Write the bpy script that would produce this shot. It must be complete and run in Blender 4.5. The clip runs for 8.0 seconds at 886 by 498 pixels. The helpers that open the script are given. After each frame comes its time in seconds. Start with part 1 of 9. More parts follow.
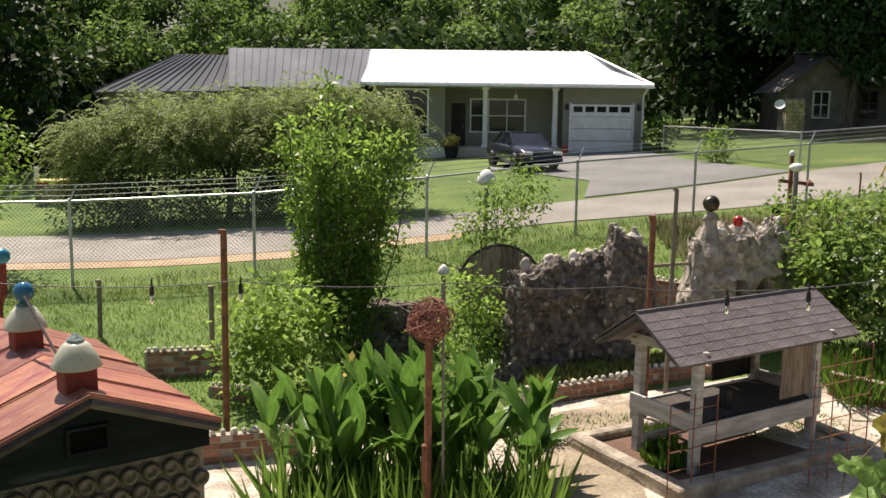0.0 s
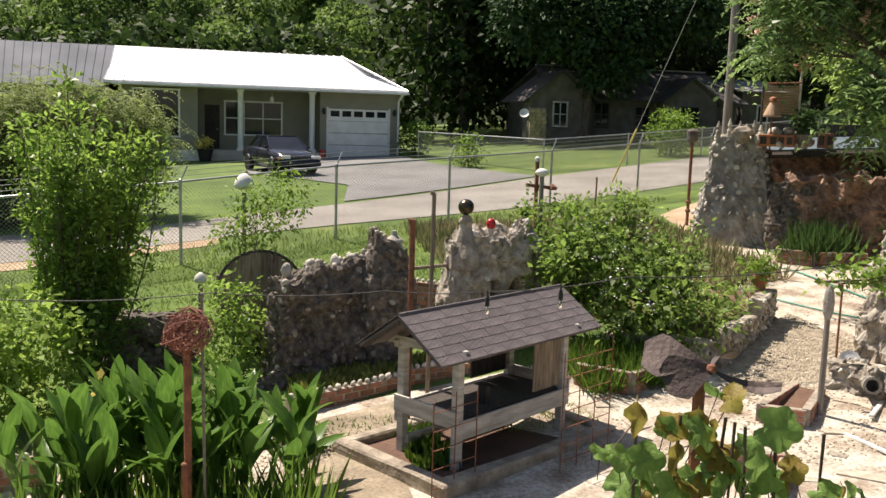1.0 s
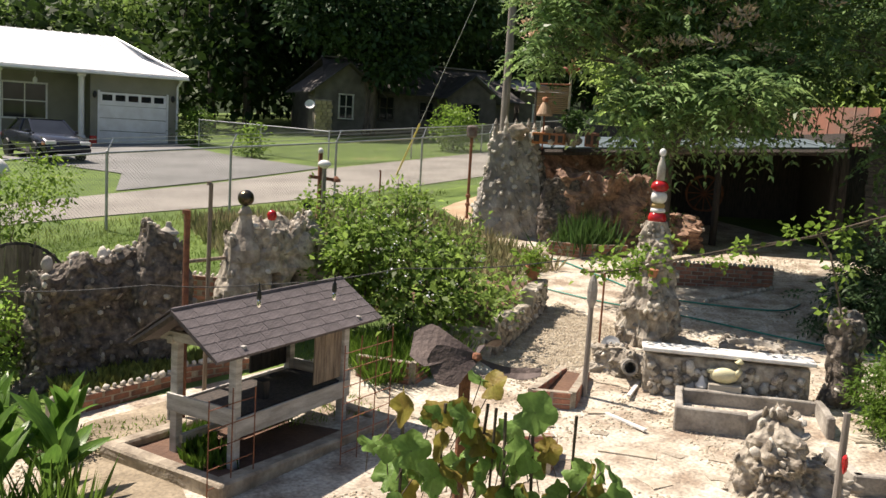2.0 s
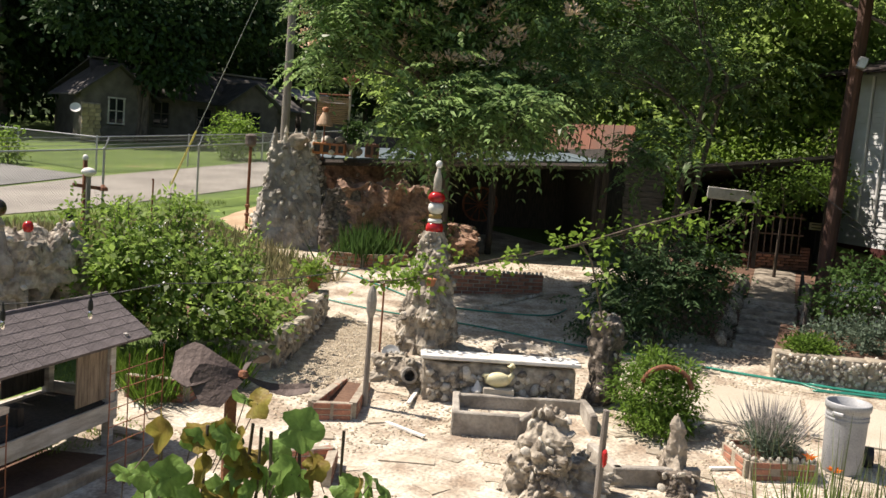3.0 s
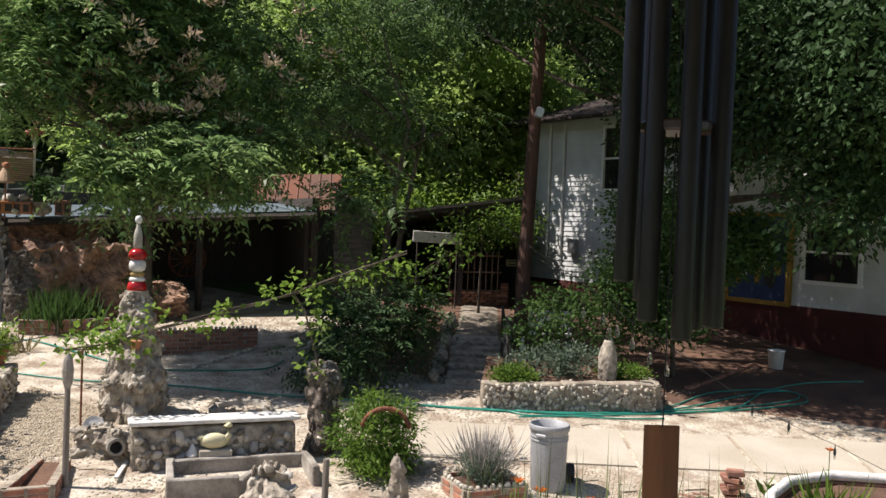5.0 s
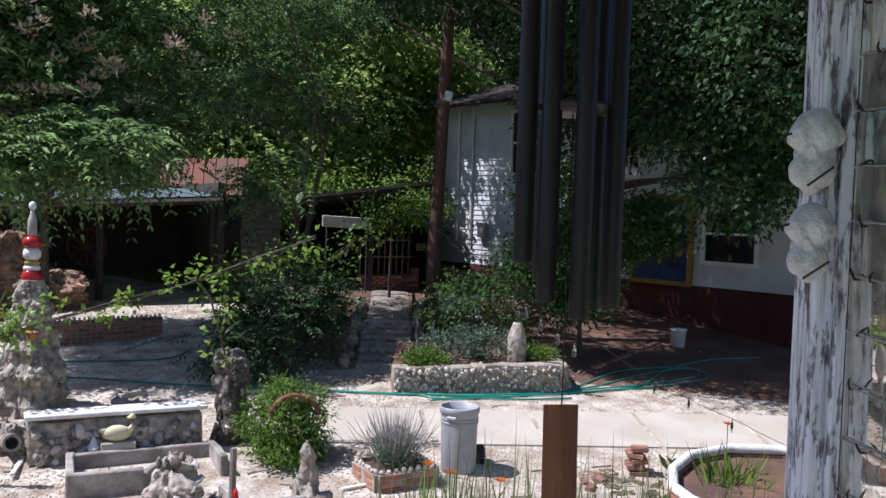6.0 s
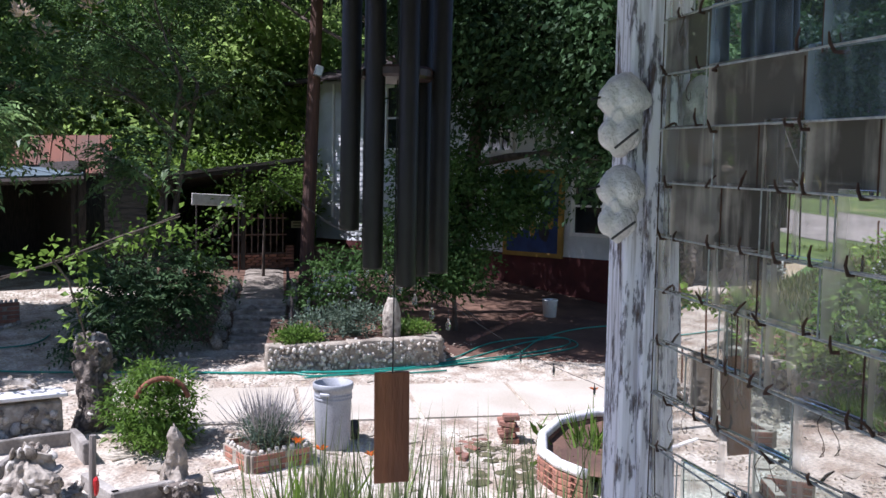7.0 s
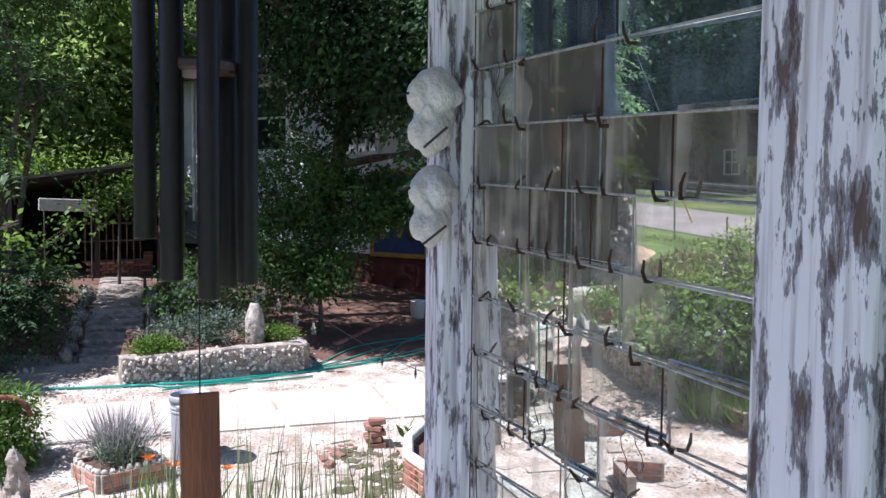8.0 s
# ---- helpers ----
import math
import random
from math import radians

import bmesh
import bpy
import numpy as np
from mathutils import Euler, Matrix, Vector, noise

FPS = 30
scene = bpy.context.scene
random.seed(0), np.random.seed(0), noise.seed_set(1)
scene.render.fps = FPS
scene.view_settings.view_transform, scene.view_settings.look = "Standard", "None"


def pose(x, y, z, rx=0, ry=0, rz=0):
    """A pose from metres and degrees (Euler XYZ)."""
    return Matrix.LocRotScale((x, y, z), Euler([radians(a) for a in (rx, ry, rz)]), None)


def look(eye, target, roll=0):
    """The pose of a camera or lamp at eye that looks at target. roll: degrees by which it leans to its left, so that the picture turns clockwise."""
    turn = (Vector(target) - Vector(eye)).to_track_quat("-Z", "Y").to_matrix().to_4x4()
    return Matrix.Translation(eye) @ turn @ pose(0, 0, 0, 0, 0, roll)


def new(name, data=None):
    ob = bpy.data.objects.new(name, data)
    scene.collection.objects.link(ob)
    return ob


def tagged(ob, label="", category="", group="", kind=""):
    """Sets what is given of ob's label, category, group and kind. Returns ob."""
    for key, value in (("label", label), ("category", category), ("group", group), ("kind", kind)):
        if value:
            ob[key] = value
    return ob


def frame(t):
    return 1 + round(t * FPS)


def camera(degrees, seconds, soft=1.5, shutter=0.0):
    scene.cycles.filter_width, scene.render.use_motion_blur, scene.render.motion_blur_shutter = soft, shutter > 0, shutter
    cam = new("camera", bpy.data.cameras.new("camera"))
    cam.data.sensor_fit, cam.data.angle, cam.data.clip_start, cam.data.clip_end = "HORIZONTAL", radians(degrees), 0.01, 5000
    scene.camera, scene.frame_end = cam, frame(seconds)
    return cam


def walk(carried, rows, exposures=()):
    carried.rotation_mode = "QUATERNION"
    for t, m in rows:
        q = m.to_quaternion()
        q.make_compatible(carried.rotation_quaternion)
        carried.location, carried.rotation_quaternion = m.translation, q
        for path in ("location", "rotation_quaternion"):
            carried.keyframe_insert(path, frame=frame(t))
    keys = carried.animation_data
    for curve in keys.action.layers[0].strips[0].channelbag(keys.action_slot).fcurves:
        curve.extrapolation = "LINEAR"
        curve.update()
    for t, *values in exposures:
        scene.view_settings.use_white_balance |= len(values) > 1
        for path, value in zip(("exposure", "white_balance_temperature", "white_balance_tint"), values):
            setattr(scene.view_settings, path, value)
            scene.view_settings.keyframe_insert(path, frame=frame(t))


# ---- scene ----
cam = camera(52.6, 8.0)
PATH = [
    (0, (0.156, 0.456, 3.264), (0.119, 2.435, 2.979), 0.7),
    (0.5, (0.149, 0.509, 3.26), (0.398, 2.469, 2.955), 1.0),
    (1, (0.137, 0.524, 3.262), (0.629, 2.445, 2.997), 1.7),
    (1.5, (0.163, 0.541, 3.256), (0.878, 2.39, 2.995), 2.5),
    (3, (0.282, 0.529, 3.27), (1.607, 2.013, 3.064), 4.5),
    (3.5, (0.277, 0.53, 3.283), (1.758, 1.865, 3.124), 4.1),
    (4, (0.28, 0.511, 3.281), (1.864, 1.727, 3.168), 3.7),
    (4.5, (0.312, 0.511, 3.272), (1.975, 1.62, 3.204), 2.8),
    (6, (0.378, 0.497, 3.26), (2.194, 1.331, 3.174), 1.9),
    (6.5, (0.401, 0.449, 3.258), (2.259, 1.183, 3.166), 1.5),
    (7, (0.44, 0.391, 3.242), (2.348, 0.975, 3.111), 1.2),
    (7.5, (0.528, 0.344, 3.234), (2.469, 0.804, 3.09), 1.1),
    (8, (0.593, 0.303, 3.247), (2.566, 0.611, 3.123), 0.6),
]
walk(cam, [(t, look(eye, goal, roll)) for t, eye, goal, roll in PATH],
     [(0.0, 0.70, 7000, 16), (4.5, 0.53, 6900, 15), (6.0, 0.40, 5600, 22), (8.0, 0.95, 5500, 24)])

# ---- world, sun and exposure ----
SUN_AZ, SUN_EL = -32.0, 57.0
world = bpy.data.worlds.new("sky")
scene.world = world
world.use_nodes = True
sky = world.node_tree.nodes.new("ShaderNodeTexSky")
sky.sky_type, sky.sun_disc = "NISHITA", False
sky.sun_elevation, sky.sun_rotation = radians(SUN_EL), radians(SUN_AZ)
background = world.node_tree.nodes["Background"]
world.node_tree.links.new(sky.outputs[0], background.inputs[0])
background.inputs[1].default_value = 0.078
sun = new("sun", bpy.data.lights.new("sun", "SUN"))
sun.data.energy, sun.data.angle, sun.data.color = 5.0, radians(0.55), (1.0, 0.95, 0.86)
TO_SUN = Vector((math.sin(radians(SUN_AZ)) * math.cos(radians(SUN_EL)), math.cos(radians(SUN_AZ)) * math.cos(radians(SUN_EL)), math.sin(radians(SUN_EL))))
sun.matrix_world = look(TO_SUN * 60, (0, 0, 0))

# ---- materials ----
rng = np.random.default_rng(7)


def material(name, base, other=None, scale=6.0, rough=0.8, metal=0.0, bump=0.3, fine=60.0, leafy=0.0, spread=0.0, ramp=(0.35, 0.65), stretch=(1, 1, 1), third=None, over=0.35):
    """Two-scale noise colour with bump; spread: how much single pieces differ; leafy: share of light let through."""
    m = bpy.data.materials.new(name)
    m.use_nodes = True
    n, l = m.node_tree.nodes, m.node_tree.links
    bsdf = n["Principled BSDF"]
    bsdf.inputs["Roughness"].default_value, bsdf.inputs["Metallic"].default_value = rough, metal
    bsdf.inputs["Specular IOR Level"].default_value = 0.22 if leafy else 0.5
    other = other or tuple(c * 0.7 for c in base)
    co = n.new("ShaderNodeTexCoord")
    mp = n.new("ShaderNodeMapping")
    mp.inputs["Scale"].default_value = stretch
    l.new(co.outputs["Object"], mp.inputs[0])
    big, small = n.new("ShaderNodeTexNoise"), n.new("ShaderNodeTexNoise")
    big.inputs["Scale"].default_value, big.inputs["Detail"].default_value = scale, 6
    small.inputs["Scale"].default_value, small.inputs["Detail"].default_value = fine, 4
    l.new(mp.outputs[0], big.inputs["Vector"]), l.new(mp.outputs[0], small.inputs["Vector"])
    cr = n.new("ShaderNodeValToRGB")
    cr.color_ramp.elements[0].position, cr.color_ramp.elements[1].position = ramp
    cr.color_ramp.elements[0].color, cr.color_ramp.elements[1].color = (*other, 1), (*base, 1)
    if third:
        e = cr.color_ramp.elements.new(min(0.98, ramp[1] + 0.12))
        e.color = (*third, 1)
    l.new(big.outputs[0], cr.inputs[0])
    mix = n.new("ShaderNodeMix")
    mix.data_type, mix.blend_type = "RGBA", "OVERLAY"
    mix.inputs[0].default_value = over
    l.new(cr.outputs[0], mix.inputs[6]), l.new(small.outputs[0], mix.inputs[7])
    out = mix.outputs[2]
    if spread:
        info = n.new("ShaderNodeObjectInfo") if not leafy else n.new("ShaderNodeNewGeometry")
        hsv, rm = n.new("ShaderNodeHueSaturation"), n.new("ShaderNodeMapRange")
        rm.inputs[3].default_value, rm.inputs[4].default_value = 1 - spread, 1 + spread
        l.new(info.outputs["Random Per Island" if leafy else "Random"], rm.inputs[0])
        l.new(rm.outputs[0], hsv.inputs["Value"]), l.new(out, hsv.inputs["Color"])
        out = hsv.outputs[0]
    l.new(out, bsdf.inputs["Base Color"])
    if bump:
        b = n.new("ShaderNodeBump")
        b.inputs["Strength"].default_value, b.inputs["Distance"].default_value = bump, 0.02
        l.new(small.outputs[0], b.inputs["Height"]), l.new(b.outputs[0], bsdf.inputs["Normal"])
    if leafy:
        t, a = n.new("ShaderNodeBsdfTranslucent"), n.new("ShaderNodeMixShader")
        a.inputs[0].default_value = leafy
        l.new(out, t.inputs[0]), l.new(bsdf.outputs[0], a.inputs[1]), l.new(t.outputs[0], a.inputs[2])
        l.new(a.outputs[0], n["Material Output"].inputs[0])
    return m


def glass_material(name, tint, rough=0.02):
    m = bpy.data.materials.new(name)
    m.use_nodes = True
    b = m.node_tree.nodes["Principled BSDF"]
    b.inputs["Base Color"].default_value, b.inputs["Roughness"].default_value = (*tint, 1), rough
    b.inputs["Transmission Weight"].default_value = 1.0
    return m


GRASS = material("grass", (0.13, 0.20, 0.035), (0.07, 0.12, 0.02), 0.7, 0.95, fine=35, bump=0.8, third=(0.24, 0.21, 0.09))
TUFT = material("grass_blade", (0.13, 0.22, 0.03), (0.07, 0.14, 0.02), 3, 0.7, leafy=0.35, spread=0.4, bump=0)
PAVING = material("paving", (0.52, 0.465, 0.375), (0.29, 0.225, 0.165), 2.6, 0.9, bump=0.9, fine=26, third=(0.58, 0.54, 0.46), ramp=(0.36, 0.58), over=0.9)
FLAG = material("flagstone", (0.50, 0.445, 0.36), (0.34, 0.285, 0.21), 2.2, 0.88, bump=0.5, fine=45, spread=0.2)
CONCRETE = material("concrete", (0.52, 0.475, 0.39), (0.43, 0.38, 0.30), 1.1, 0.9, bump=0.25, fine=70)
OLD_CONCRETE = material("weathered_concrete", (0.40, 0.37, 0.32), (0.19, 0.17, 0.145), 3.5, 0.95, bump=0.7, fine=30)
ASPHALT = material("asphalt", (0.32, 0.295, 0.26), (0.23, 0.21, 0.185), 0.6, 0.95, bump=0.4, fine=40)
DRIVE = material("drive_asphalt", (0.235, 0.23, 0.22), (0.16, 0.16, 0.152), 0.4, 0.95, bump=0.4, fine=40)
CLAY = material("red_clay", (0.46, 0.35, 0.225), (0.35, 0.24, 0.145), 1.5, 0.95, bump=0.6, fine=30)
SOIL = material("bare_soil", (0.17, 0.095, 0.06), (0.09, 0.05, 0.035), 1.5, 0.95, bump=0.8, fine=25)
BRICK = material("brick", (0.36, 0.16, 0.10), (0.22, 0.12, 0.09), 9, 0.9, bump=0.5, spread=0.35, third=(0.42, 0.33, 0.26))
MORTAR = material("mortar", (0.42, 0.37, 0.29), (0.24, 0.20, 0.155), 6, 0.95, bump=0.6)
STONE = material("stone", (0.43, 0.375, 0.30), (0.21, 0.175, 0.135), 5, 0.92, bump=0.7, fine=24, spread=0.45)
PALE_STONE = material("pale_stone", (0.62, 0.58, 0.50), (0.42, 0.38, 0.31), 7, 0.85, bump=0.3, spread=0.25)
ROCK = material("encrusted_rock", (0.20, 0.165, 0.13), (0.06, 0.05, 0.042), 14, 0.95, bump=1.0, fine=38, third=(0.42, 0.37, 0.31))
WHITEWASH = material("whitewash", (0.80, 0.79, 0.75), (0.62, 0.60, 0.55), 8, 0.85, bump=0.3)
WHITE_PAINT = material("white_paint", (0.80, 0.80, 0.78), (0.70, 0.69, 0.66), 3, 0.6, bump=0.1, spread=0.06)
GREY_WOOD = material("grey_painted_wood", (0.60, 0.58, 0.54), (0.36, 0.33, 0.29), 3, 0.85, bump=0.5, stretch=(1, 1, 6), fine=30)
BARE_WOOD = material("bare_wood", (0.33, 0.26, 0.19), (0.17, 0.13, 0.095), 4, 0.85, bump=0.6, stretch=(8, 8, 1), fine=30, spread=0.25)
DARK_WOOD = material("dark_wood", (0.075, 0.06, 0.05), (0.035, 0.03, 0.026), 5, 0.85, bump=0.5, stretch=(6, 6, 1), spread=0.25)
SHINGLE = material("shingle", (0.165, 0.14, 0.14), (0.105, 0.09, 0.09), 5, 0.95, bump=0.7, fine=50, spread=0.12)
# Roof glare is put into colour: whiter tin where it glares, grey elsewhere.
TIN = material("tin_roof", (0.80, 0.80, 0.80), (0.66, 0.67, 0.68), 0.7, 0.38, metal=0.25, bump=0.05)
NO_GLARE_TIN = material("no_glare_tin_roof", (0.235, 0.245, 0.265), (0.17, 0.18, 0.195), 0.5, 0.85, metal=0.0, bump=0.1, third=(0.42, 0.43, 0.44))
DARK_TIN = material("dull_tin_roof", (0.185, 0.19, 0.205), (0.13, 0.135, 0.145), 0.5, 0.85, metal=0.0, bump=0.1, third=(0.34, 0.35, 0.35))
GALVANISED = material("galvanised_steel", (0.50, 0.51, 0.52), (0.36, 0.37, 0.38), 6, 0.45, metal=0.7, bump=0.1)
GREY_PLASTIC = material("grey_plastic", (0.36, 0.37, 0.38), (0.28, 0.29, 0.30), 3, 0.5, bump=0.1)
WIRE = material("fence_wire", (0.40, 0.41, 0.40), (0.28, 0.28, 0.27), 6, 0.5, metal=0.6, bump=0)
RUST = material("rust", (0.29, 0.115, 0.055), (0.14, 0.055, 0.033), 9, 0.85, bump=0.6, fine=50)
RUST_RED = material("faded_red_tin", (0.24, 0.068, 0.066), (0.40, 0.18, 0.10), 4.5, 0.32, bump=0.35, third=(0.11, 0.045, 0.047), stretch=(0.7, 3.5, 1), spread=0.22, fine=24)
OLD_TIN = material("rusty_tin", (0.21, 0.08, 0.048), (0.13, 0.075, 0.055), 1.6, 0.85, metal=0.0, bump=0.3)
DARK_METAL = material("dark_bronze_tube", (0.022, 0.019, 0.018), (0.014, 0.012, 0.012), 6, 0.5, metal=0.2, bump=0.08)
SIDING = material("green_siding", (0.26, 0.25, 0.19), (0.22, 0.21, 0.16), 1.5, 0.75, bump=0.15)
GREY_SIDING = material("grey_siding", (0.165, 0.146, 0.122), (0.10, 0.088, 0.072), 2, 0.85, bump=0.3)
HOUSE_WHITE = material("white_clapboard", (0.66, 0.68, 0.68), (0.52, 0.53, 0.52), 1.5, 0.75, bump=0.2)
GLASS_DARK = material("window_glass", (0.02, 0.024, 0.028), (0.012, 0.014, 0.016), 2, 0.06, bump=0)
BARK = material("bark", (0.16, 0.125, 0.095), (0.075, 0.058, 0.045), 9, 0.95, bump=1.0, stretch=(1, 1, 0.25), fine=26)
POLE_WOOD = material("weathered_pole", (0.30, 0.27, 0.235), (0.19, 0.165, 0.14), 5, 0.9, bump=0.5, stretch=(4, 4, 0.3))
BROWN_POLE = material("creosote_pole", (0.11, 0.05, 0.032), (0.05, 0.026, 0.019), 3, 0.8, bump=0.5, stretch=(4, 4, 0.4))
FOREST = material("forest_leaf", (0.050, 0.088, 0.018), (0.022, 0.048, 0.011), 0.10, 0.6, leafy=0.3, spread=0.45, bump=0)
# Sunlight on the woods is put into this brighter leaf colour.
SUN_TINTED_WOOD = material("sun_tinted_wood_leaf", (0.20, 0.30, 0.075), (0.085, 0.15, 0.035), 0.35, 0.6, leafy=0.45, spread=0.45, bump=0)
LEAF = material("leaf", (0.15, 0.25, 0.042), (0.08, 0.15, 0.026), 1.5, 0.5, leafy=0.5, spread=0.4, bump=0)
LIGHT_LEAF = material("light_leaf", (0.22, 0.33, 0.055), (0.14, 0.24, 0.04), 1.5, 0.5, leafy=0.5, spread=0.35, bump=0)
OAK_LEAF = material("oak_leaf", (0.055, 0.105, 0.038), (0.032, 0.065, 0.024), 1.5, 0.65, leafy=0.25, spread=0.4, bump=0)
RED_ROCK = material("reddish_rock", (0.44, 0.27, 0.18), (0.16, 0.10, 0.075), 5, 0.95, bump=1.0, fine=20, third=(0.42, 0.34, 0.27))
PALE_ROCK = material("pale_rock", (0.47, 0.42, 0.34), (0.20, 0.17, 0.135), 9, 0.95, bump=1.0, fine=20, third=(0.55, 0.52, 0.46))
WALNUT_LEAF = material("walnut_leaf", (0.19, 0.30, 0.105), (0.075, 0.135, 0.05), 1.2, 0.5, leafy=0.38, spread=0.4, bump=0)
BED_LEAF = material("bed_leaf", (0.27, 0.39, 0.09), (0.12, 0.20, 0.045), 2.5, 0.5, leafy=0.55, spread=0.45, bump=0)
WEATHERED = material("weathered_boards", (0.15, 0.13, 0.11), (0.07, 0.06, 0.05), 4, 0.9, bump=0.5, stretch=(1, 1, 6))
DARK_LEAF = material("dark_leaf", (0.075, 0.14, 0.035), (0.045, 0.095, 0.026), 1.5, 0.65, leafy=0.4, spread=0.3, bump=0)
BLUE_LEAF = material("grey_green_leaf", (0.15, 0.20, 0.14), (0.09, 0.13, 0.09), 2, 0.6, leafy=0.3, spread=0.35, bump=0)
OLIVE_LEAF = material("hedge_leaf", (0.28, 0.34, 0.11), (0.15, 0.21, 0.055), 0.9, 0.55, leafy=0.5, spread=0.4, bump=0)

for dull in (NO_GLARE_TIN, DARK_TIN):
    dull.node_tree.nodes["Principled BSDF"].inputs["Specular IOR Level"].default_value = 0.12


def peeling_paint(name):
    """Pale paint flaking off grey-blue primer and brown weathered grain."""
    m = material(name, (0.5, 0.5, 0.5), rough=0.75, bump=0)
    n, l = m.node_tree.nodes, m.node_tree.links
    co, mp, mg = n.new("ShaderNodeTexCoord"), n.new("ShaderNodeMapping"), n.new("ShaderNodeMapping")
    mp.inputs["Scale"].default_value, mg.inputs["Scale"].default_value = (1, 1, 0.22), (1, 1, 0.05)
    flake, grain, cr, cg = n.new("ShaderNodeTexNoise"), n.new("ShaderNodeTexNoise"), n.new("ShaderNodeValToRGB"), n.new("ShaderNodeValToRGB")
    flake.inputs["Scale"].default_value, flake.inputs["Detail"].default_value, flake.inputs["Roughness"].default_value = 40, 10, 0.72
    grain.inputs["Scale"].default_value, grain.inputs["Detail"].default_value = 95, 5
    for a, b in ((mp, flake), (mg, grain)):
        l.new(co.outputs["Object"], a.inputs[0]), l.new(a.outputs[0], b.inputs["Vector"])
    e = cr.color_ramp.elements
    e[0].position, e[0].color, e[1].position, e[1].color = 0.385, (0.13, 0.095, 0.085, 1), 0.405, (0.27, 0.25, 0.28, 1)
    for p, c in ((0.45, (0.38, 0.39, 0.48, 1)), (0.465, (0.82, 0.83, 0.93, 1))):
        k = e.new(p)
        k.color = c
    cg.color_ramp.elements[0].position, cg.color_ramp.elements[0].color = 0.36, (0.35, 0.32, 0.32, 1)
    cg.color_ramp.elements[1].position = 0.52
    mx, bp = n.new("ShaderNodeMix"), n.new("ShaderNodeBump")
    mx.data_type, mx.blend_type = "RGBA", "MULTIPLY"
    mx.inputs[0].default_value = 0.6
    l.new(flake.outputs[0], cr.inputs[0]), l.new(grain.outputs[0], cg.inputs[0])
    l.new(cr.outputs[0], mx.inputs[6]), l.new(cg.outputs[0], mx.inputs[7])
    l.new(mx.outputs[2], n["Principled BSDF"].inputs["Base Color"])
    bp.inputs["Strength"].default_value, bp.inputs["Distance"].default_value = 0.8, 0.004
    l.new(cr.outputs[0], bp.inputs["Height"]), l.new(bp.outputs[0], n["Principled BSDF"].inputs["Normal"])
    return m


PEELING = peeling_paint("peeling_paint")
BLACK = material("black_rubber", (0.02, 0.02, 0.02), (0.012, 0.012, 0.012), 6, 0.6, bump=0.1)
RED_GLOSS = material("red_glaze", (0.50, 0.02, 0.02), (0.34, 0.012, 0.012), 6, 0.2, bump=0)
TERRACOTTA = material("terracotta", (0.46, 0.20, 0.10), (0.32, 0.13, 0.07), 8, 0.85, bump=0.3)

# ---- building blocks ----


def empty(name, at=(0, 0, 0), label="", category="", group="", kind="", turn=0):
    ob = new(name)
    ob.matrix_world = pose(*at, 0, 0, turn)
    return tagged(ob, label, category, group, kind)


def part(name, bm, mat, parent=None, label="", smooth=False):
    me = bpy.data.meshes.new(name)
    bm.to_mesh(me)
    bm.free()
    me.materials.append(mat)
    if smooth:
        me.shade_smooth()
    ob = new(name, me)
    ob.parent = parent
    return tagged(ob, label)


def solo(name, bm, mat, label, category, group="", kind="", smooth=False):
    return tagged(part(name, bm, mat, None, "", smooth), label, category, group, kind)


def piece(name, mesh, parent, m):
    ob = new(name, mesh)
    ob.parent = parent
    ob.matrix_local = m
    return ob


def shared(name, bm, mat, smooth=False):
    me = bpy.data.meshes.new(name)
    bm.to_mesh(me)
    bm.free()
    me.materials.append(mat)
    if smooth:
        me.shade_smooth()
    return me


def box(bm, c, s, turn=0.0, bevel=0.0, rx=0.0, ry=0.0):
    r = bmesh.ops.create_cube(bm, size=1)
    vs = r["verts"]
    bmesh.ops.scale(bm, vec=s, verts=vs)
    if bevel:
        es = list({e for v in vs for e in v.link_edges})
        r = bmesh.ops.bevel(bm, geom=es, offset=bevel, segments=1, affect="EDGES")
        vs = [v for v in r["verts"]] or vs
        vs = list({v for f in r["faces"] for v in f.verts} | set(v for v in vs if v.is_valid))
    bmesh.ops.transform(bm, matrix=pose(*c, rx, ry, turn), verts=vs)
    return bm


def boxed(c, s, turn=0.0, bevel=0.0, rx=0.0, ry=0.0):
    return box(bmesh.new(), c, s, turn, bevel, rx, ry)


def rod(bm, a, b, r0, r1=None, seg=8, caps=True):
    a, b = Vector(a), Vector(b)
    r1 = r0 if r1 is None else r1
    q = (b - a).to_track_quat("Z", "Y").to_matrix()
    rings = []
    for p, rad in ((a, r0), (b, r1)):
        rings.append([bm.verts.new(p + q @ Vector((rad * math.cos(k * math.tau / seg), rad * math.sin(k * math.tau / seg), 0))) for k in range(seg)])
    for k in range(seg):
        bm.faces.new((rings[0][k], rings[0][(k + 1) % seg], rings[1][(k + 1) % seg], rings[1][k]))
    if caps:
        bm.faces.new(rings[0][::-1]), bm.faces.new(rings[1])
    return bm


def tube(bm, pts, radii, seg=7):
    pts = [Vector(p) for p in pts]
    if not isinstance(radii, (list, tuple)):
        radii = [radii] * len(pts)
    rings = []
    for i, p in enumerate(pts):
        d = (pts[min(i + 1, len(pts) - 1)] - pts[max(i - 1, 0)]).normalized()
        q = d.to_track_quat("Z", "Y").to_matrix()
        rings.append([bm.verts.new(p + q @ Vector((radii[i] * math.cos(k * math.tau / seg), radii[i] * math.sin(k * math.tau / seg), 0))) for k in range(seg)])
    for a, b in zip(rings, rings[1:]):
        for k in range(seg):
            bm.faces.new((a[k], a[(k + 1) % seg], b[(k + 1) % seg], b[k]))
    bm.faces.new(rings[0][::-1]), bm.faces.new(rings[-1])
    return bm


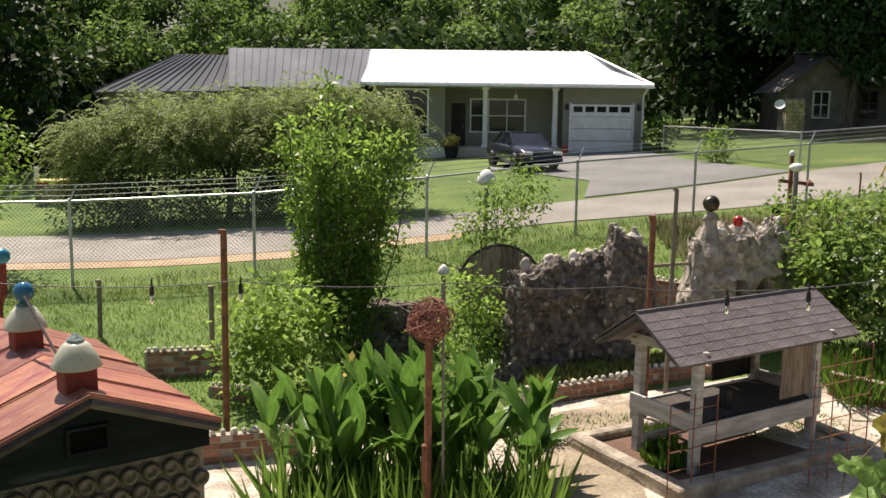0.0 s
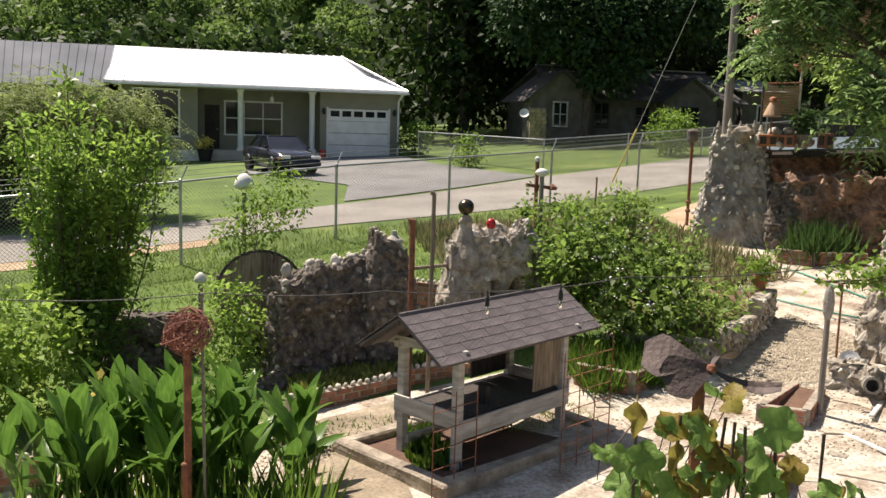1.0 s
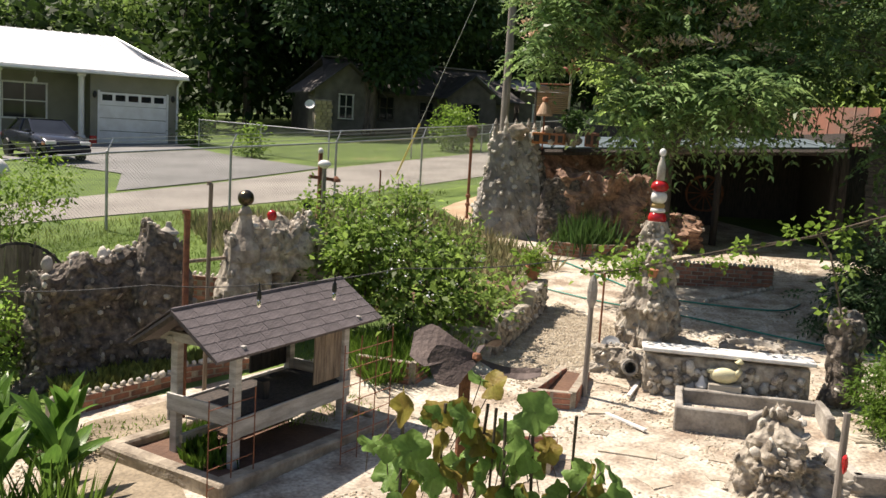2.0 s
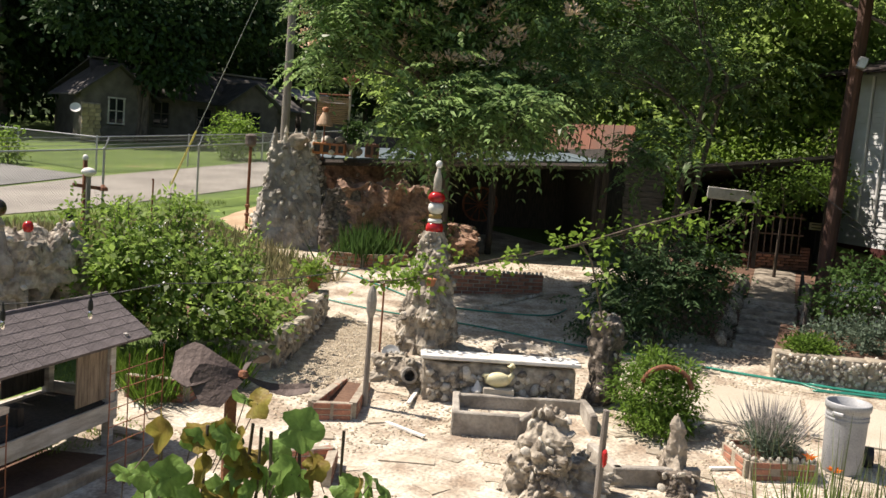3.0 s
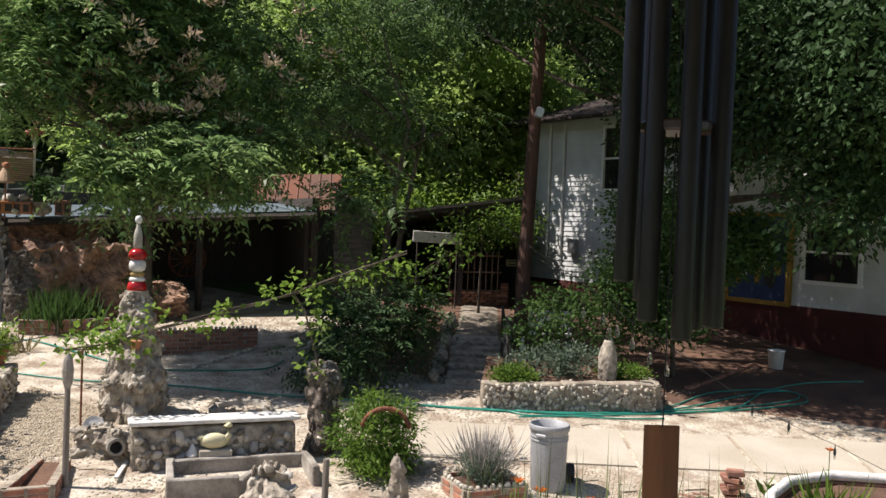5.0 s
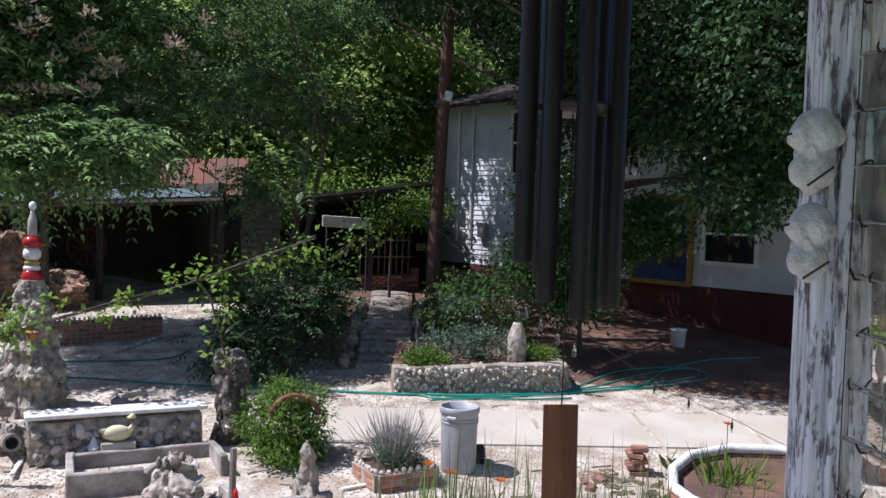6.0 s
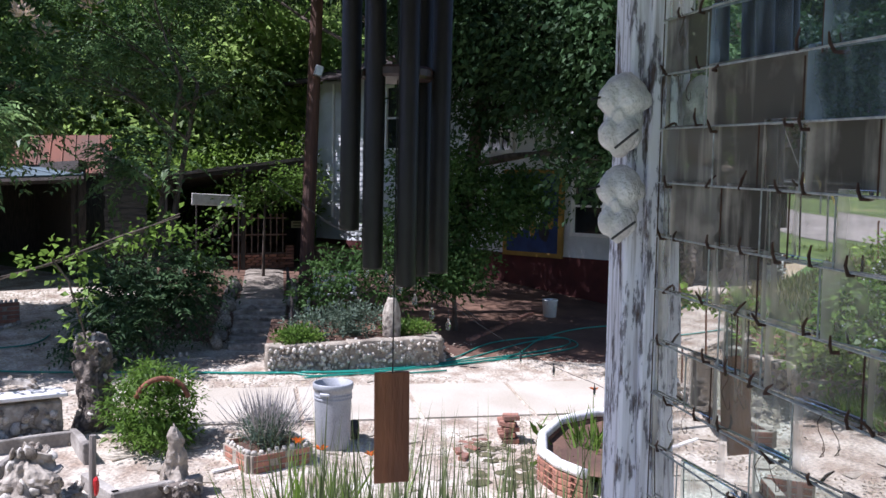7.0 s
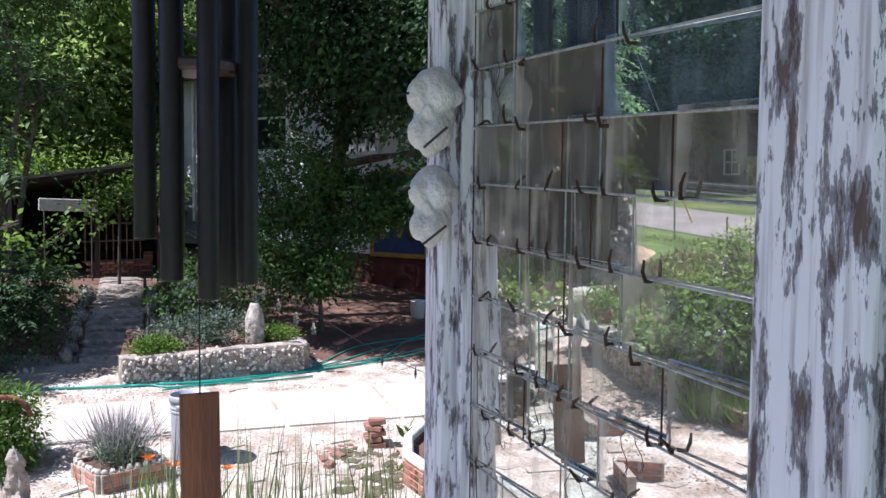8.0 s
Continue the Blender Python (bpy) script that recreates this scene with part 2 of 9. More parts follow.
def lathe(bm, profile, at=(0, 0, 0), seg=20):
    rings = []
    for r, z in profile:
        rings.append([bm.verts.new((at[0] + r * math.cos(k * math.tau / seg), at[1] + r * math.sin(k * math.tau / seg), at[2] + z)) for k in range(seg)])
    for a, b in zip(rings, rings[1:]):
        for k in range(seg):
            bm.faces.new((a[k], a[(k + 1) % seg], b[(k + 1) % seg], b[k]))
    bm.faces.new(rings[0][::-1]), bm.faces.new(rings[-1])
    return bm


def slab(bm, corners, thick):
    """A flat plate with the given corners, thick metres deep below them."""
    top = [bm.verts.new(c) for c in corners]
    low = [bm.verts.new(Vector(c) - Vector((0, 0, thick))) for c in corners]
    bm.faces.new(top), bm.faces.new(low[::-1])
    k = len(top)
    for i in range(k):
        bm.faces.new((top[i], low[i], low[(i + 1) % k], top[(i + 1) % k]))
    return bm


def lump(bm, c, s, seed=0, rough=0.25, level=2, freq=1.3):
    r = bmesh.ops.create_icosphere(bm, subdivisions=level, radius=1)
    off = Vector((seed * 3.7, seed * 1.3, seed * 2.1))
    for v in r["verts"]:
        p = v.co.copy()
        k = 1 + rough * noise.noise(p * freq + off) * 1.6 + rough * 0.5 * noise.noise(p * freq * 3.1 + off)
        v.co = Vector((p.x * s[0], p.y * s[1], p.z * s[2])) * k + Vector(c)
    return bm


def ground_z(x, y):
    a = 0.07 * x + 0.07 * min(y, 21) + 0.03 * max(min(y, 70) - 21, 0) - 0.85
    z = 0.5 * (a + math.sqrt(a * a + 0.02))
    s, l = 1 / (1 + math.exp(-(y - 15.5) * 1.2)), 1 / (1 + math.exp(min((x - 4) * 0.5, 50)))
    return z + 0.28 * s * l


def on(x, y, up=0.0):
    return (x, y, ground_z(x, y) + up)


def strip(name, left, right, nu, nv, mat, up, label, category, kind="structure", deep=0.0):
    """A sheet on the ground between two lines of plan points."""
    def along(line, k):
        f = k * (len(line) - 1)
        i = min(int(f), len(line) - 2)
        return Vector(line[i]).lerp(Vector(line[i + 1]), f - i)
    bm = bmesh.new()
    grid = []
    for i in range(nu + 1):
        a, b = along(left, i / nu), along(right, i / nu)
        row = []
        for j in range(nv + 1):
            p = a.lerp(b, j / nv)
            edge = -deep if j in (0, nv) or i in (0, nu) else 0
            row.append(bm.verts.new(on(p.x, p.y, up + edge)))
        grid.append(row)
    for i in range(nu):
        for j in range(nv):
            bm.faces.new((grid[i][j], grid[i][j + 1], grid[i + 1][j + 1], grid[i + 1][j]))
    bmesh.ops.recalc_face_normals(bm, faces=bm.faces)
    if bm.faces[0].normal.z < 0:
        bmesh.ops.reverse_faces(bm, faces=bm.faces)
    return solo(name, bm, mat, label, category, kind=kind, smooth=True)


def quads(name, verts, mat, parent=None):
    """A mesh of separate quads from an array of shape (n, 4, 3)."""
    n = len(verts)
    me = bpy.data.meshes.new(name)
    me.vertices.add(n * 4), me.loops.add(n * 4), me.polygons.add(n)
    me.vertices.foreach_set("co", np.ascontiguousarray(verts, dtype=np.float32).ravel())
    me.loops.foreach_set("vertex_index", np.arange(n * 4, dtype=np.int32))
    me.polygons.foreach_set("loop_start", np.arange(0, n * 4, 4, dtype=np.int32))
    me.polygons.foreach_set("loop_total", np.full(n, 4, dtype=np.int32))
    me.update(calc_edges=True)
    me.materials.append(mat)
    ob = new(name, me)
    ob.parent = parent
    return ob


def unit(v):
    return v / np.maximum(np.linalg.norm(v, axis=1, keepdims=True), 1e-6)


def leaf_quads(p, along, size, wide=0.45, fold=0.18, flat=0.6):
    """Folded diamond leaves at p that point along; flat: how much they lie level."""
    n = len(p)
    along = unit(along)
    ref = unit(rng.normal(size=(n, 3)) * (1 - flat) + np.array([0, 0, 1.0]) * flat)
    side = unit(np.cross(along, ref))
    up = np.cross(side, along)
    s = np.asarray(size).reshape(-1, 1) * np.ones((n, 1))
    mid = p + along * s * 0.45
    return np.stack([p, mid + side * s * wide * 0.5 + up * s * fold, p + along * s, mid - side * s * wide * 0.5 + up * s * fold], axis=1)


def clumps(c, radii, count, shell=0.55, flatten=0.0):
    """Clump centres inside an ellipsoid, more of them near its skin."""
    d = unit(rng.normal(size=(count, 3)))
    k = shell + (1 - shell) * rng.random((count, 1)) ** 0.6
    k *= 0.8 + 0.35 * rng.random((count, 1))
    return np.array(c) + d * k * np.array(radii)


def leaves(centres, each, spread, size, wide=0.45, droop=0.3, flat=0.6):
    n = len(centres) * each
    off = rng.normal(size=(n, 3)) * spread * np.array([1, 1, 0.75])
    p = np.repeat(centres, each, axis=0) + off
    along = unit(off + rng.normal(size=(n, 3)) * spread * 0.6) + np.array([0, 0, -droop])
    return leaf_quads(p, along, size * (0.6 + 0.8 * rng.random(n)), wide, flat=flat)


def sprays(centres, each, spread, length, pairs=5, droop=0.5, leaf=0.4):
    """Feathered leaves: stems with pairs of leaflets."""
    n = len(centres) * each
    off = rng.normal(size=(n, 3)) * spread
    p = np.repeat(centres, each, axis=0) + off
    d = unit(off * np.array([1, 1, 0.4]) + rng.normal(size=(n, 3)) * spread * 0.5)
    side = unit(np.cross(d, np.array([0, 0, 1.0]) + rng.normal(size=(n, 3)) * 0.3))
    ln = length * (0.7 + 0.6 * rng.random((n, 1)))
    out = []
    for k in range(pairs):
        f = (k + 0.6) / pairs
        q = p + d * ln * f + np.array([0, 0, -1.0]) * ln * droop * f * f
        for s in (-1, 1):
            out.append(leaf_quads(q, side * s + d * 0.55 + np.array([0, 0, -0.35]), ln[:, 0] * leaf * (1.15 - 0.4 * f), 0.34, flat=0.75))
    return np.concatenate(out)


def limb(bm, a, b, r0, r1, bend=0.15, steps=6):
    a, b = Vector(a), Vector(b)
    pts, ln = [], (b - a).length
    sway = Vector(rng.normal(size=3)) * ln * bend
    for i in range(steps + 1):
        f = i / steps
        pts.append(a.lerp(b, f) + sway * math.sin(f * math.pi) * 0.6)
    tube(bm, pts, [r0 + (r1 - r0) * i / steps for i in range(steps + 1)], 7)
    return pts


def tree(name, base, trunk_top, radius, crown_list, mat, label, leaf=None, stems=1, category="tree"):
    """A tree: tapered trunk, limbs to each crown mass, and leaves."""
    t = empty(name, (0, 0, 0), label, category)
    bm = bmesh.new()
    base = Vector(base)
    spread = 0.14 * (Vector(trunk_top) - base).length
    for k in range(stems):
        foot = base + Vector((spread * 0.4 * k * math.cos(k * 2.2), spread * 0.4 * k * math.sin(k * 2.2), -0.1))
        top = Vector(trunk_top) + Vector((spread * k * math.cos(k * 2.2 + 1), spread * k * math.sin(k * 2.2 + 1), 0))
        pts = limb(bm, foot, top, radius, radius * 0.55, 0.05, 8)
        for c, rad, count, each in crown_list[k::stems]:
            tip = Vector(c)
            root = min(pts[3:], key=lambda q: (q - tip).length + abs(q.z - tip.z * 0.75) * 0.5)
            mids = limb(bm, root, tip, radius * 0.45, radius * 0.12, 0.12, 6)
            for _ in range(5):
                end = tip + Vector(rng.normal(size=3) * np.array(rad) * 0.45)
                limb(bm, mids[rng.integers(2, 6)], end, radius * 0.16, radius * 0.04, 0.12, 4)
    part("trunk", bm, BARK, t, smooth=True)
    out = []
    for c, rad, count, each in crown_list:
        cc = clumps(c, rad, count)
        out.append(leaf(cc, each))
    quads("crown", np.concatenate(out), mat, t)
    return t


STONES = []
for k in range(5):
    bm = bmesh.new()
    lump(bm, (0, 0, 0), (1, 0.8, 0.6), seed=k + 3, rough=0.32, level=1, freq=1.1)
    STONES.append(shared("stone", bm, STONE, True))
PALES = []
for k in range(4):
    bm = bmesh.new()
    lump(bm, (0, 0, 0), (1, 0.85, 0.7), seed=k + 13, rough=0.22, level=1, freq=1.0)
    PALES.append(shared("cobble", bm, PALE_STONE, True))
bm = boxed((0, 0, 0), (0.195, 0.092, 0.058), bevel=0.006)
BRICK_MESH = shared("brick", bm, BRICK)


def cobble_row(parent, a, b, size, gap=1.9, z=None, name="cobble"):
    a, b = Vector(a), Vector(b)
    n = max(1, int((b - a).length / (size * gap)))
    for i in range(n):
        p = a.lerp(b, (i + 0.5) / n)
        s = size * rng.uniform(0.75, 1.2)
        piece(name, PALES[i % 4], parent, Matrix.LocRotScale(p, Euler(rng.uniform(0, 6, 3)), (s, s, s)))


def brick_wall(name, a, b, courses, label, cobbles=0.0, group="low brick borders", thick=0.11):
    """A low border of single bricks on a mortar core from a to b along the ground."""
    a, b = Vector(a), Vector(b)
    d = b - a
    ang = math.degrees(math.atan2(d.y, d.x))
    t = empty(name, (0, 0, 0), label, "border", group)
    z0 = min(ground_z(*a), ground_z(*b))
    h = courses * 0.07
    bm = boxed(((a.x + b.x) / 2, (a.y + b.y) / 2, z0 + h / 2 - 0.1), (d.length, thick * 0.8, h + 0.2 - 0.008), ang)
    part("core", bm, MORTAR, t)
    for c in range(courses):
        n = max(1, int(d.length / 0.207))
        for i in range(n):
            f = (i + 0.5 + (0.25 if c % 2 else -0.25) * (0 < i < n - 1)) / n
            p = a.lerp(b, f)
            piece("brick", BRICK_MESH, t, pose(p.x, p.y, z0 + c * 0.07 + 0.035, rng.normal() * 1.5, rng.normal(), ang + rng.normal() * 1.2) @ Matrix.Diagonal((1, thick / 0.1, 1, 1)))
    if cobbles:
        cobble_row(t, (a.x, a.y, z0 + h + cobbles * 0.4), (b.x, b.y, z0 + h + cobbles * 0.4), cobbles, 2.0)
    return t


# ---- ground, road, courtyard ----
xs = np.concatenate([[-4000, -900, -300, -140], np.linspace(-80, -16, 17), np.linspace(-14, 30, 111), np.linspace(32, 90, 20), [150, 300, 900, 4000]])
ys = np.concatenate([[-4000, -900, -200, -60], np.linspace(-30, -2, 8), np.linspace(0, 30, 76), np.linspace(32, 90, 25), [150, 300, 900, 4000]])
bm = bmesh.new()
sheet = [[bm.verts.new((x, y, ground_z(max(-80, min(90, x)), max(-30, min(90, y))))) for y in ys] for x in xs]
for i in range(len(xs) - 1):
    for j in range(len(ys) - 1):
        bm.faces.new((sheet[i][j], sheet[i + 1][j], sheet[i + 1][j + 1], sheet[i][j + 1]))
solo("ground", bm, GRASS, "uneven grass and weeds over bare earth", "ground", kind="structure", smooth=True)

strip("road", [(-40, 13.5), (-8.7, 18.1), (-2.9, 18.9), (2.7, 20.9), (9.5, 23.4), (15.5, 26.3), (30, 34), (60, 52)],
      [(-42, 19), (-8.4, 22.0), (-1.5, 21.9), (2.5, 24.2), (11.2, 30.2), (20.2, 34.6), (30, 40), (58, 58)], 120, 8, ASPHALT, 0.02, "sun-bleached grey country road", "road")
strip("clay_verge", [(-40, 12.9), (-8.7, 17.4), (-2.9, 18.2), (0.2, 19.35)], [(-40, 13.6), (-8.7, 18.2), (-2.9, 19.0), (0.2, 20.05)],
      90, 3, CLAY, 0.012, "bare red clay verge along the road", "verge")
strip("driveway", [(3.6, 25.4), (4.4, 30), (1.0, 36), (4.95, 43.3)], [(11.2, 30.5), (10.2, 33.5), (9.2, 37.5), (8.6, 43.3)], 40, 10, DRIVE, 0.03, "dark asphalt driveway up to the garage", "driveway")
strip("courtyard", [(-5.2, 5.2), (-2.6, 8.5), (0.9, 10.5), (4.4, 11.4), (7.6, 14), (10.0, 18.6)], [(6, -1.5), (16.2, -2.0), (16.2, 2.6), (16.2, 8.0), (16.5, 12), (16.5, 17)], 90, 60, PAVING, 0.012,
      "pale courtyard of trodden sand, mortar and crazy paving", "courtyard", deep=0.04)
DIRT = material("trodden_dirt", (0.33, 0.27, 0.19), (0.19, 0.15, 0.10), 2.2, 0.95, bump=0.7, fine=28, third=(0.44, 0.38, 0.29), over=0.6)
strip("dirt_patch", [(0.1, 6.6), (0.9, 8.3), (0.95, 9.3), (1.2, 10.1)], [(1.75, 6.7), (1.85, 7.7), (1.9, 9.0), (2.3, 10.6)], 30, 12, DIRT, 0.022, "trodden brown dirt beside the shelter kerb", "dirt", deep=0.02)
strip("dirt_yard", [(10.0, 18.2), (10.4, 20.4), (13, 22.5)], [(13.5, 17.2), (15, 20), (17, 22.5)], 16, 8, CLAY, 0.016, "bare clay patch beside the stone grotto", "dirt", deep=0.03)
strip("soil_bed", [(12.3, 9.8), (13.2, 7.0), (14.2, 4.5), (15.2, 2.0), (16.6, -2.5)], [(22, 15), (24, 12), (23, 8), (21.5, 4), (20, -3)], 24, 20, SOIL, 0.02, "shaded bare brown soil under the trees", "soil", deep=0.03)


def walkway():
    """Concrete path of poured slabs."""
    t = empty("path", (0, 0, 0), "pale poured concrete path with joints", "path", kind="structure")
    a0, a1, b0, b1 = Vector((9.7, 6.6)), Vector((15.6, -2.6)), Vector((10.9, 7.3)), Vector((16.9, -1.9))
    n = 7
    for i in range(n):
        bm = bmesh.new()
        f, g = i / n + 0.003, (i + 1) / n - 0.003
        cs = [on(*p, 0.035) for p in (a0.lerp(a1, f), a0.lerp(a1, g), b0.lerp(b1, g), b0.lerp(b1, f))]
        slab(bm, cs[::-1], 0.06)
        bmesh.ops.recalc_face_normals(bm, faces=bm.faces)
        part("slab", bm, CONCRETE, t)


walkway()


# ---- chain-link fences ----
def chain_fence(name, posts, height, label, arms=True, bars=0.075, wire=0.003):
    t = empty(name, (0, 0, 0), label, "fence", kind="structure")
    for (x, y) in posts:
        z = ground_z(x, y)
        bm = rod(bmesh.new(), (x, y, z - 0.1), (x, y, z + height + 0.03), 0.03)
        if arms:
            rod(bm, (x, y, z + height), (x + 0.13, y + 0.05, z + height + 0.3), 0.016)
        lump(bm, (x, y, z + height + 0.03), (0.035, 0.035, 0.025), level=1, rough=0)
        part("post", bm, GALVANISED, t)
    for (a, b) in zip(posts, posts[1:]):
        za, zb = ground_z(*a), ground_z(*b)
        for f in (0.35, 0.68, 0.97) if arms else ():
            off = Vector((0.13 * f, 0.05 * f, height + 0.3 * f))
            part("barbed_wire", rod(bmesh.new(), Vector((*a, za)) + off, Vector((*b, zb)) + off, 0.005, seg=4), WIRE, t)
        bm = rod(bmesh.new(), (*a, za + height), (*b, zb + height), 0.021)
        part("rail", bm, GALVANISED, t)
        A, B = Vector((*a, za + 0.04)), Vector((*b, zb + 0.04))
        ln = (B - A).length
        bm = bmesh.new()
        d = (B - A) / ln
        H = height - 0.04
        k = -H
        while k < ln:
            for s in (1, -1):
                u0, u1, v0, v1 = k, k + H, 0.0, H
                if u0 < 0:
                    v0, u0 = -k, 0.0
                if u1 > ln:
                    v1, u1 = ln - k, ln
                if s < 0:
                    v0, v1 = H - v0, H - v1
                rod(bm, A + d * u0 + Vector((0, 0, v0)), A + d * u1 + Vector((0, 0, v1)), wire, seg=3, caps=False)
            k += bars
        part("wire_mesh", bm, WIRE, t)
    return t


FENCE = [(-9.9, 15.6), (-6.75, 16.1), (-3.64, 16.8), (-0.49, 17.75), (2.61, 19.4), (5.37, 20.55), (8.3, 21.7), (11.3, 22.95), (14.2, 24.2), (17, 25.4)]
chain_fence("chain_link_fence", FENCE, 1.55, "galvanised chain-link fence along the road")
chain_fence("chain_link_fence", [(9.3, 41.5), (10.7, 36.6), (11.9, 31.9), (15.8, 33.0), (19.75, 34.3), (24, 36.2), (28.5, 38.4)], 1.2, "low chain-link fence round the far yard", False, 0.12, 0.004)


# ---- house across the road ----
def window_on(parent, x0, x1, z0, z1, y, bars=0, rows=0, mat=None, name="window", shutters=False):
    """A window on a wall that faces -y: frame, pane and glazing bars."""
    cx, cz, w, h = (x0 + x1) / 2, (z0 + z1) / 2, x1 - x0, z1 - z0
    bm = bmesh.new()
    for c, s in (((cx, y - 0.03, z0), (w + 0.12, 0.09, 0.08)), ((cx, y - 0.03, z1), (w + 0.12, 0.09, 0.08)), ((x0, y - 0.03, cz), (0.08, 0.085, h)), ((x1, y - 0.03, cz), (0.08, 0.085, h))):
        box(bm, c, s)
    f = part(name, bm, mat or WHITE_PAINT, parent)
    for k in range(bars):
        part("glazing_bar", boxed((x0 + w * (k + 1) / (bars + 1), y - 0.025, cz), (0.05, 0.06, h - 0.08)), mat or WHITE_PAINT, f)
    for k in range(rows):
        part("glazing_bar", boxed((cx, y - 0.022, z0 + h * (k + 1) / (rows + 1)), (w - 0.08, 0.055, 0.05)), mat or WHITE_PAINT, f)
    part("pane", boxed((cx, y, cz), (w - 0.06, 0.02, h - 0.06)), GLASS_DARK, f)
    return f


def roof_plane(parent, a, b, c, d, mat, seams=0, name="roof_sheet"):
    sheet_ = part(name, slab(bmesh.new(), (a, b, c, d), 0.07), mat, parent)
    a, b, c, d = map(Vector, (a, b, c, d))
    for i in range(seams + 1 if seams else 0):
        p, q = a.lerp(b, i / seams), d.lerp(c, i / seams)
        if (p - q).length > 0.1:
            part("seam", rod(bmesh.new(), p + Vector((0, 0, 0.012)), q + Vector((0, 0, 0.012)), 0.025, seg=4), mat, sheet_)
    return sheet_


def siding(parent, x0, x1, z0, z1, y, mat, thick=0.2, holes=(), step=0.2, name="wall"):
    """A clapboard wall facing -y with openings cut out: boards lap over one another."""
    bm = bmesh.new()
    z = z0
    while z < z1 - 0.01:
        zt = min(z + step, z1)
        spans = [(x0, x1)]
        for hx0, hx1, hz0, hz1 in holes:
            if hz0 < (z + zt) / 2 < hz1:
                spans = [s for a, b in spans for s in ((a, min(b, hx0)), (max(a, hx1), b)) if s[1] - s[0] > 0.01]
        for a, b in spans:
            v = [bm.verts.new(p) for p in ((a, y - 0.022, z), (b, y - 0.022, z), (b, y, zt), (a, y, zt), (a, y + thick, z), (b, y + thick, z), (b, y + thick, zt), (a, y + thick, zt))]
            for f in ((0, 1, 2, 3), (5, 4, 7, 6), (4, 5, 1, 0), (3, 2, 6, 7), (4, 0, 3, 7), (1, 5, 6, 2)):
                bm.faces.new([v[i] for i in f])
        z = zt
    bmesh.ops.remove_doubles(bm, verts=bm.verts, dist=0.001)
    return part(name, bm, mat, parent)


def ranch_house():
    t = empty("house", (0, 0, 0), "green-sided ranch house with shiny tin roof and garage", "house")
    Y = 43.5
    siding(t, -3.9, -0.63, 1.98, 4.9, Y, SIDING, holes=[(-3.42, -1.44, 2.57, 4.69)])
    siding(t, 4.95, 8.78, 1.7, 4.9, Y, SIDING, holes=[(5.33, 8.24, 1.6, 4.08)])
    siding(t, -0.63, 4.95, 1.9, 4.9, Y + 1.9, SIDING, holes=[(0.6, 3.3, 2.7, 4.3), (-0.35, 0.35, 1.9, 4.2)])
    siding(t, -10.9, -3.9, 1.6, 4.6, Y + 1.2, SIDING)
    siding(t, -18.0, -10.9, 1.2, 4.5, Y + 2.6, SIDING)
    for x, y0, y1 in ((-0.73, Y + 0.2, Y + 1.9), (5.05, Y + 0.2, Y + 1.9), (8.68, Y + 0.2, Y + 9.8), (-3.8, Y + 0.2, Y + 1.2), (-10.8, Y + 1.4, Y + 2.6), (-17.9, Y + 2.8, Y + 9.8)):
        part("wall", boxed((x, (y0 + y1) / 2, 3.2), (0.2, y1 - y0, 3.3)), SIDING, t)
    part("wall", boxed((-4.6, Y + 9.9, 3.2), (26.7, 0.2, 3.3)), SIDING, t)
    part("foundation", boxed((-2.25, Y - 0.03, 1.45), (3.4, 0.3, 1.06)), WHITEWASH, t, "white-painted block foundation")
    part("porch_floor", boxed((2.16, Y + 0.9, 1.75), (5.5, 2.1, 0.5)), CONCRETE, t)
    part("porch_step", boxed((0.6, Y - 0.4, 1.62), (1.9, 0.5, 0.36)), CONCRETE, t)
    part("ceiling_board", boxed((2.4, Y + 1.5, 4.86), (13.4, 4.4, 0.06)), WHITE_PAINT, t)
    window_on(t, -3.42, -1.44, 2.57, 4.69, Y)
    window_on(t, 0.6, 3.3, 2.7, 4.3, Y + 1.9, 2, 1)
    d = part("door", boxed((0, Y + 1.95, 3.05), (0.7, 0.08, 2.3)), DARK_WOOD, t, "dark front door")
    part("handle", rod(bmesh.new(), (0.25, Y + 1.85, 2.95), (0.25, Y + 1.92, 2.95), 0.03), GALVANISED, d)
    for x in (1.28, 4.58):
        bm = rod(bmesh.new(), (x, Y + 0.05, 2.0), (x, Y + 0.05, 4.8), 0.13, seg=12)
        box(bm, (x, Y + 0.05, 2.06), (0.34, 0.34, 0.14))
        box(bm, (x, Y + 0.05, 4.76), (0.34, 0.34, 0.12))
        part("porch_column", bm, WHITE_PAINT, t)
    g = empty("garage_door")
    g.parent = t
    for k in range(4):
        z = 1.80 + 0.57 * k
        if k < 3:
            part("panel", boxed((6.785, Y + 0.06, z + 0.28), (2.9, 0.05, 0.55), bevel=0.01), WHITE_PAINT, g)
        else:
            bm = bmesh.new()
            box(bm, (6.785, Y + 0.06, z + 0.1), (2.9, 0.05, 0.2))
            box(bm, (6.785, Y + 0.06, z + 0.52), (2.9, 0.05, 0.1))
            for i in range(6):
                box(bm, (5.39 + i * 0.558, Y + 0.06, z + 0.34), (0.13, 0.049, 0.28))
            part("panel", bm, WHITE_PAINT, g)
            for i in range(5):
                part("pane", boxed((5.67 + i * 0.558, Y + 0.07, z + 0.34), (0.44, 0.02, 0.28)), GLASS_DARK, g)
    for x in (5.3, 8.27):
        part("trim", boxed((x, Y - 0.03, 2.9), (0.09, 0.06, 2.5)), WHITE_PAINT, t)
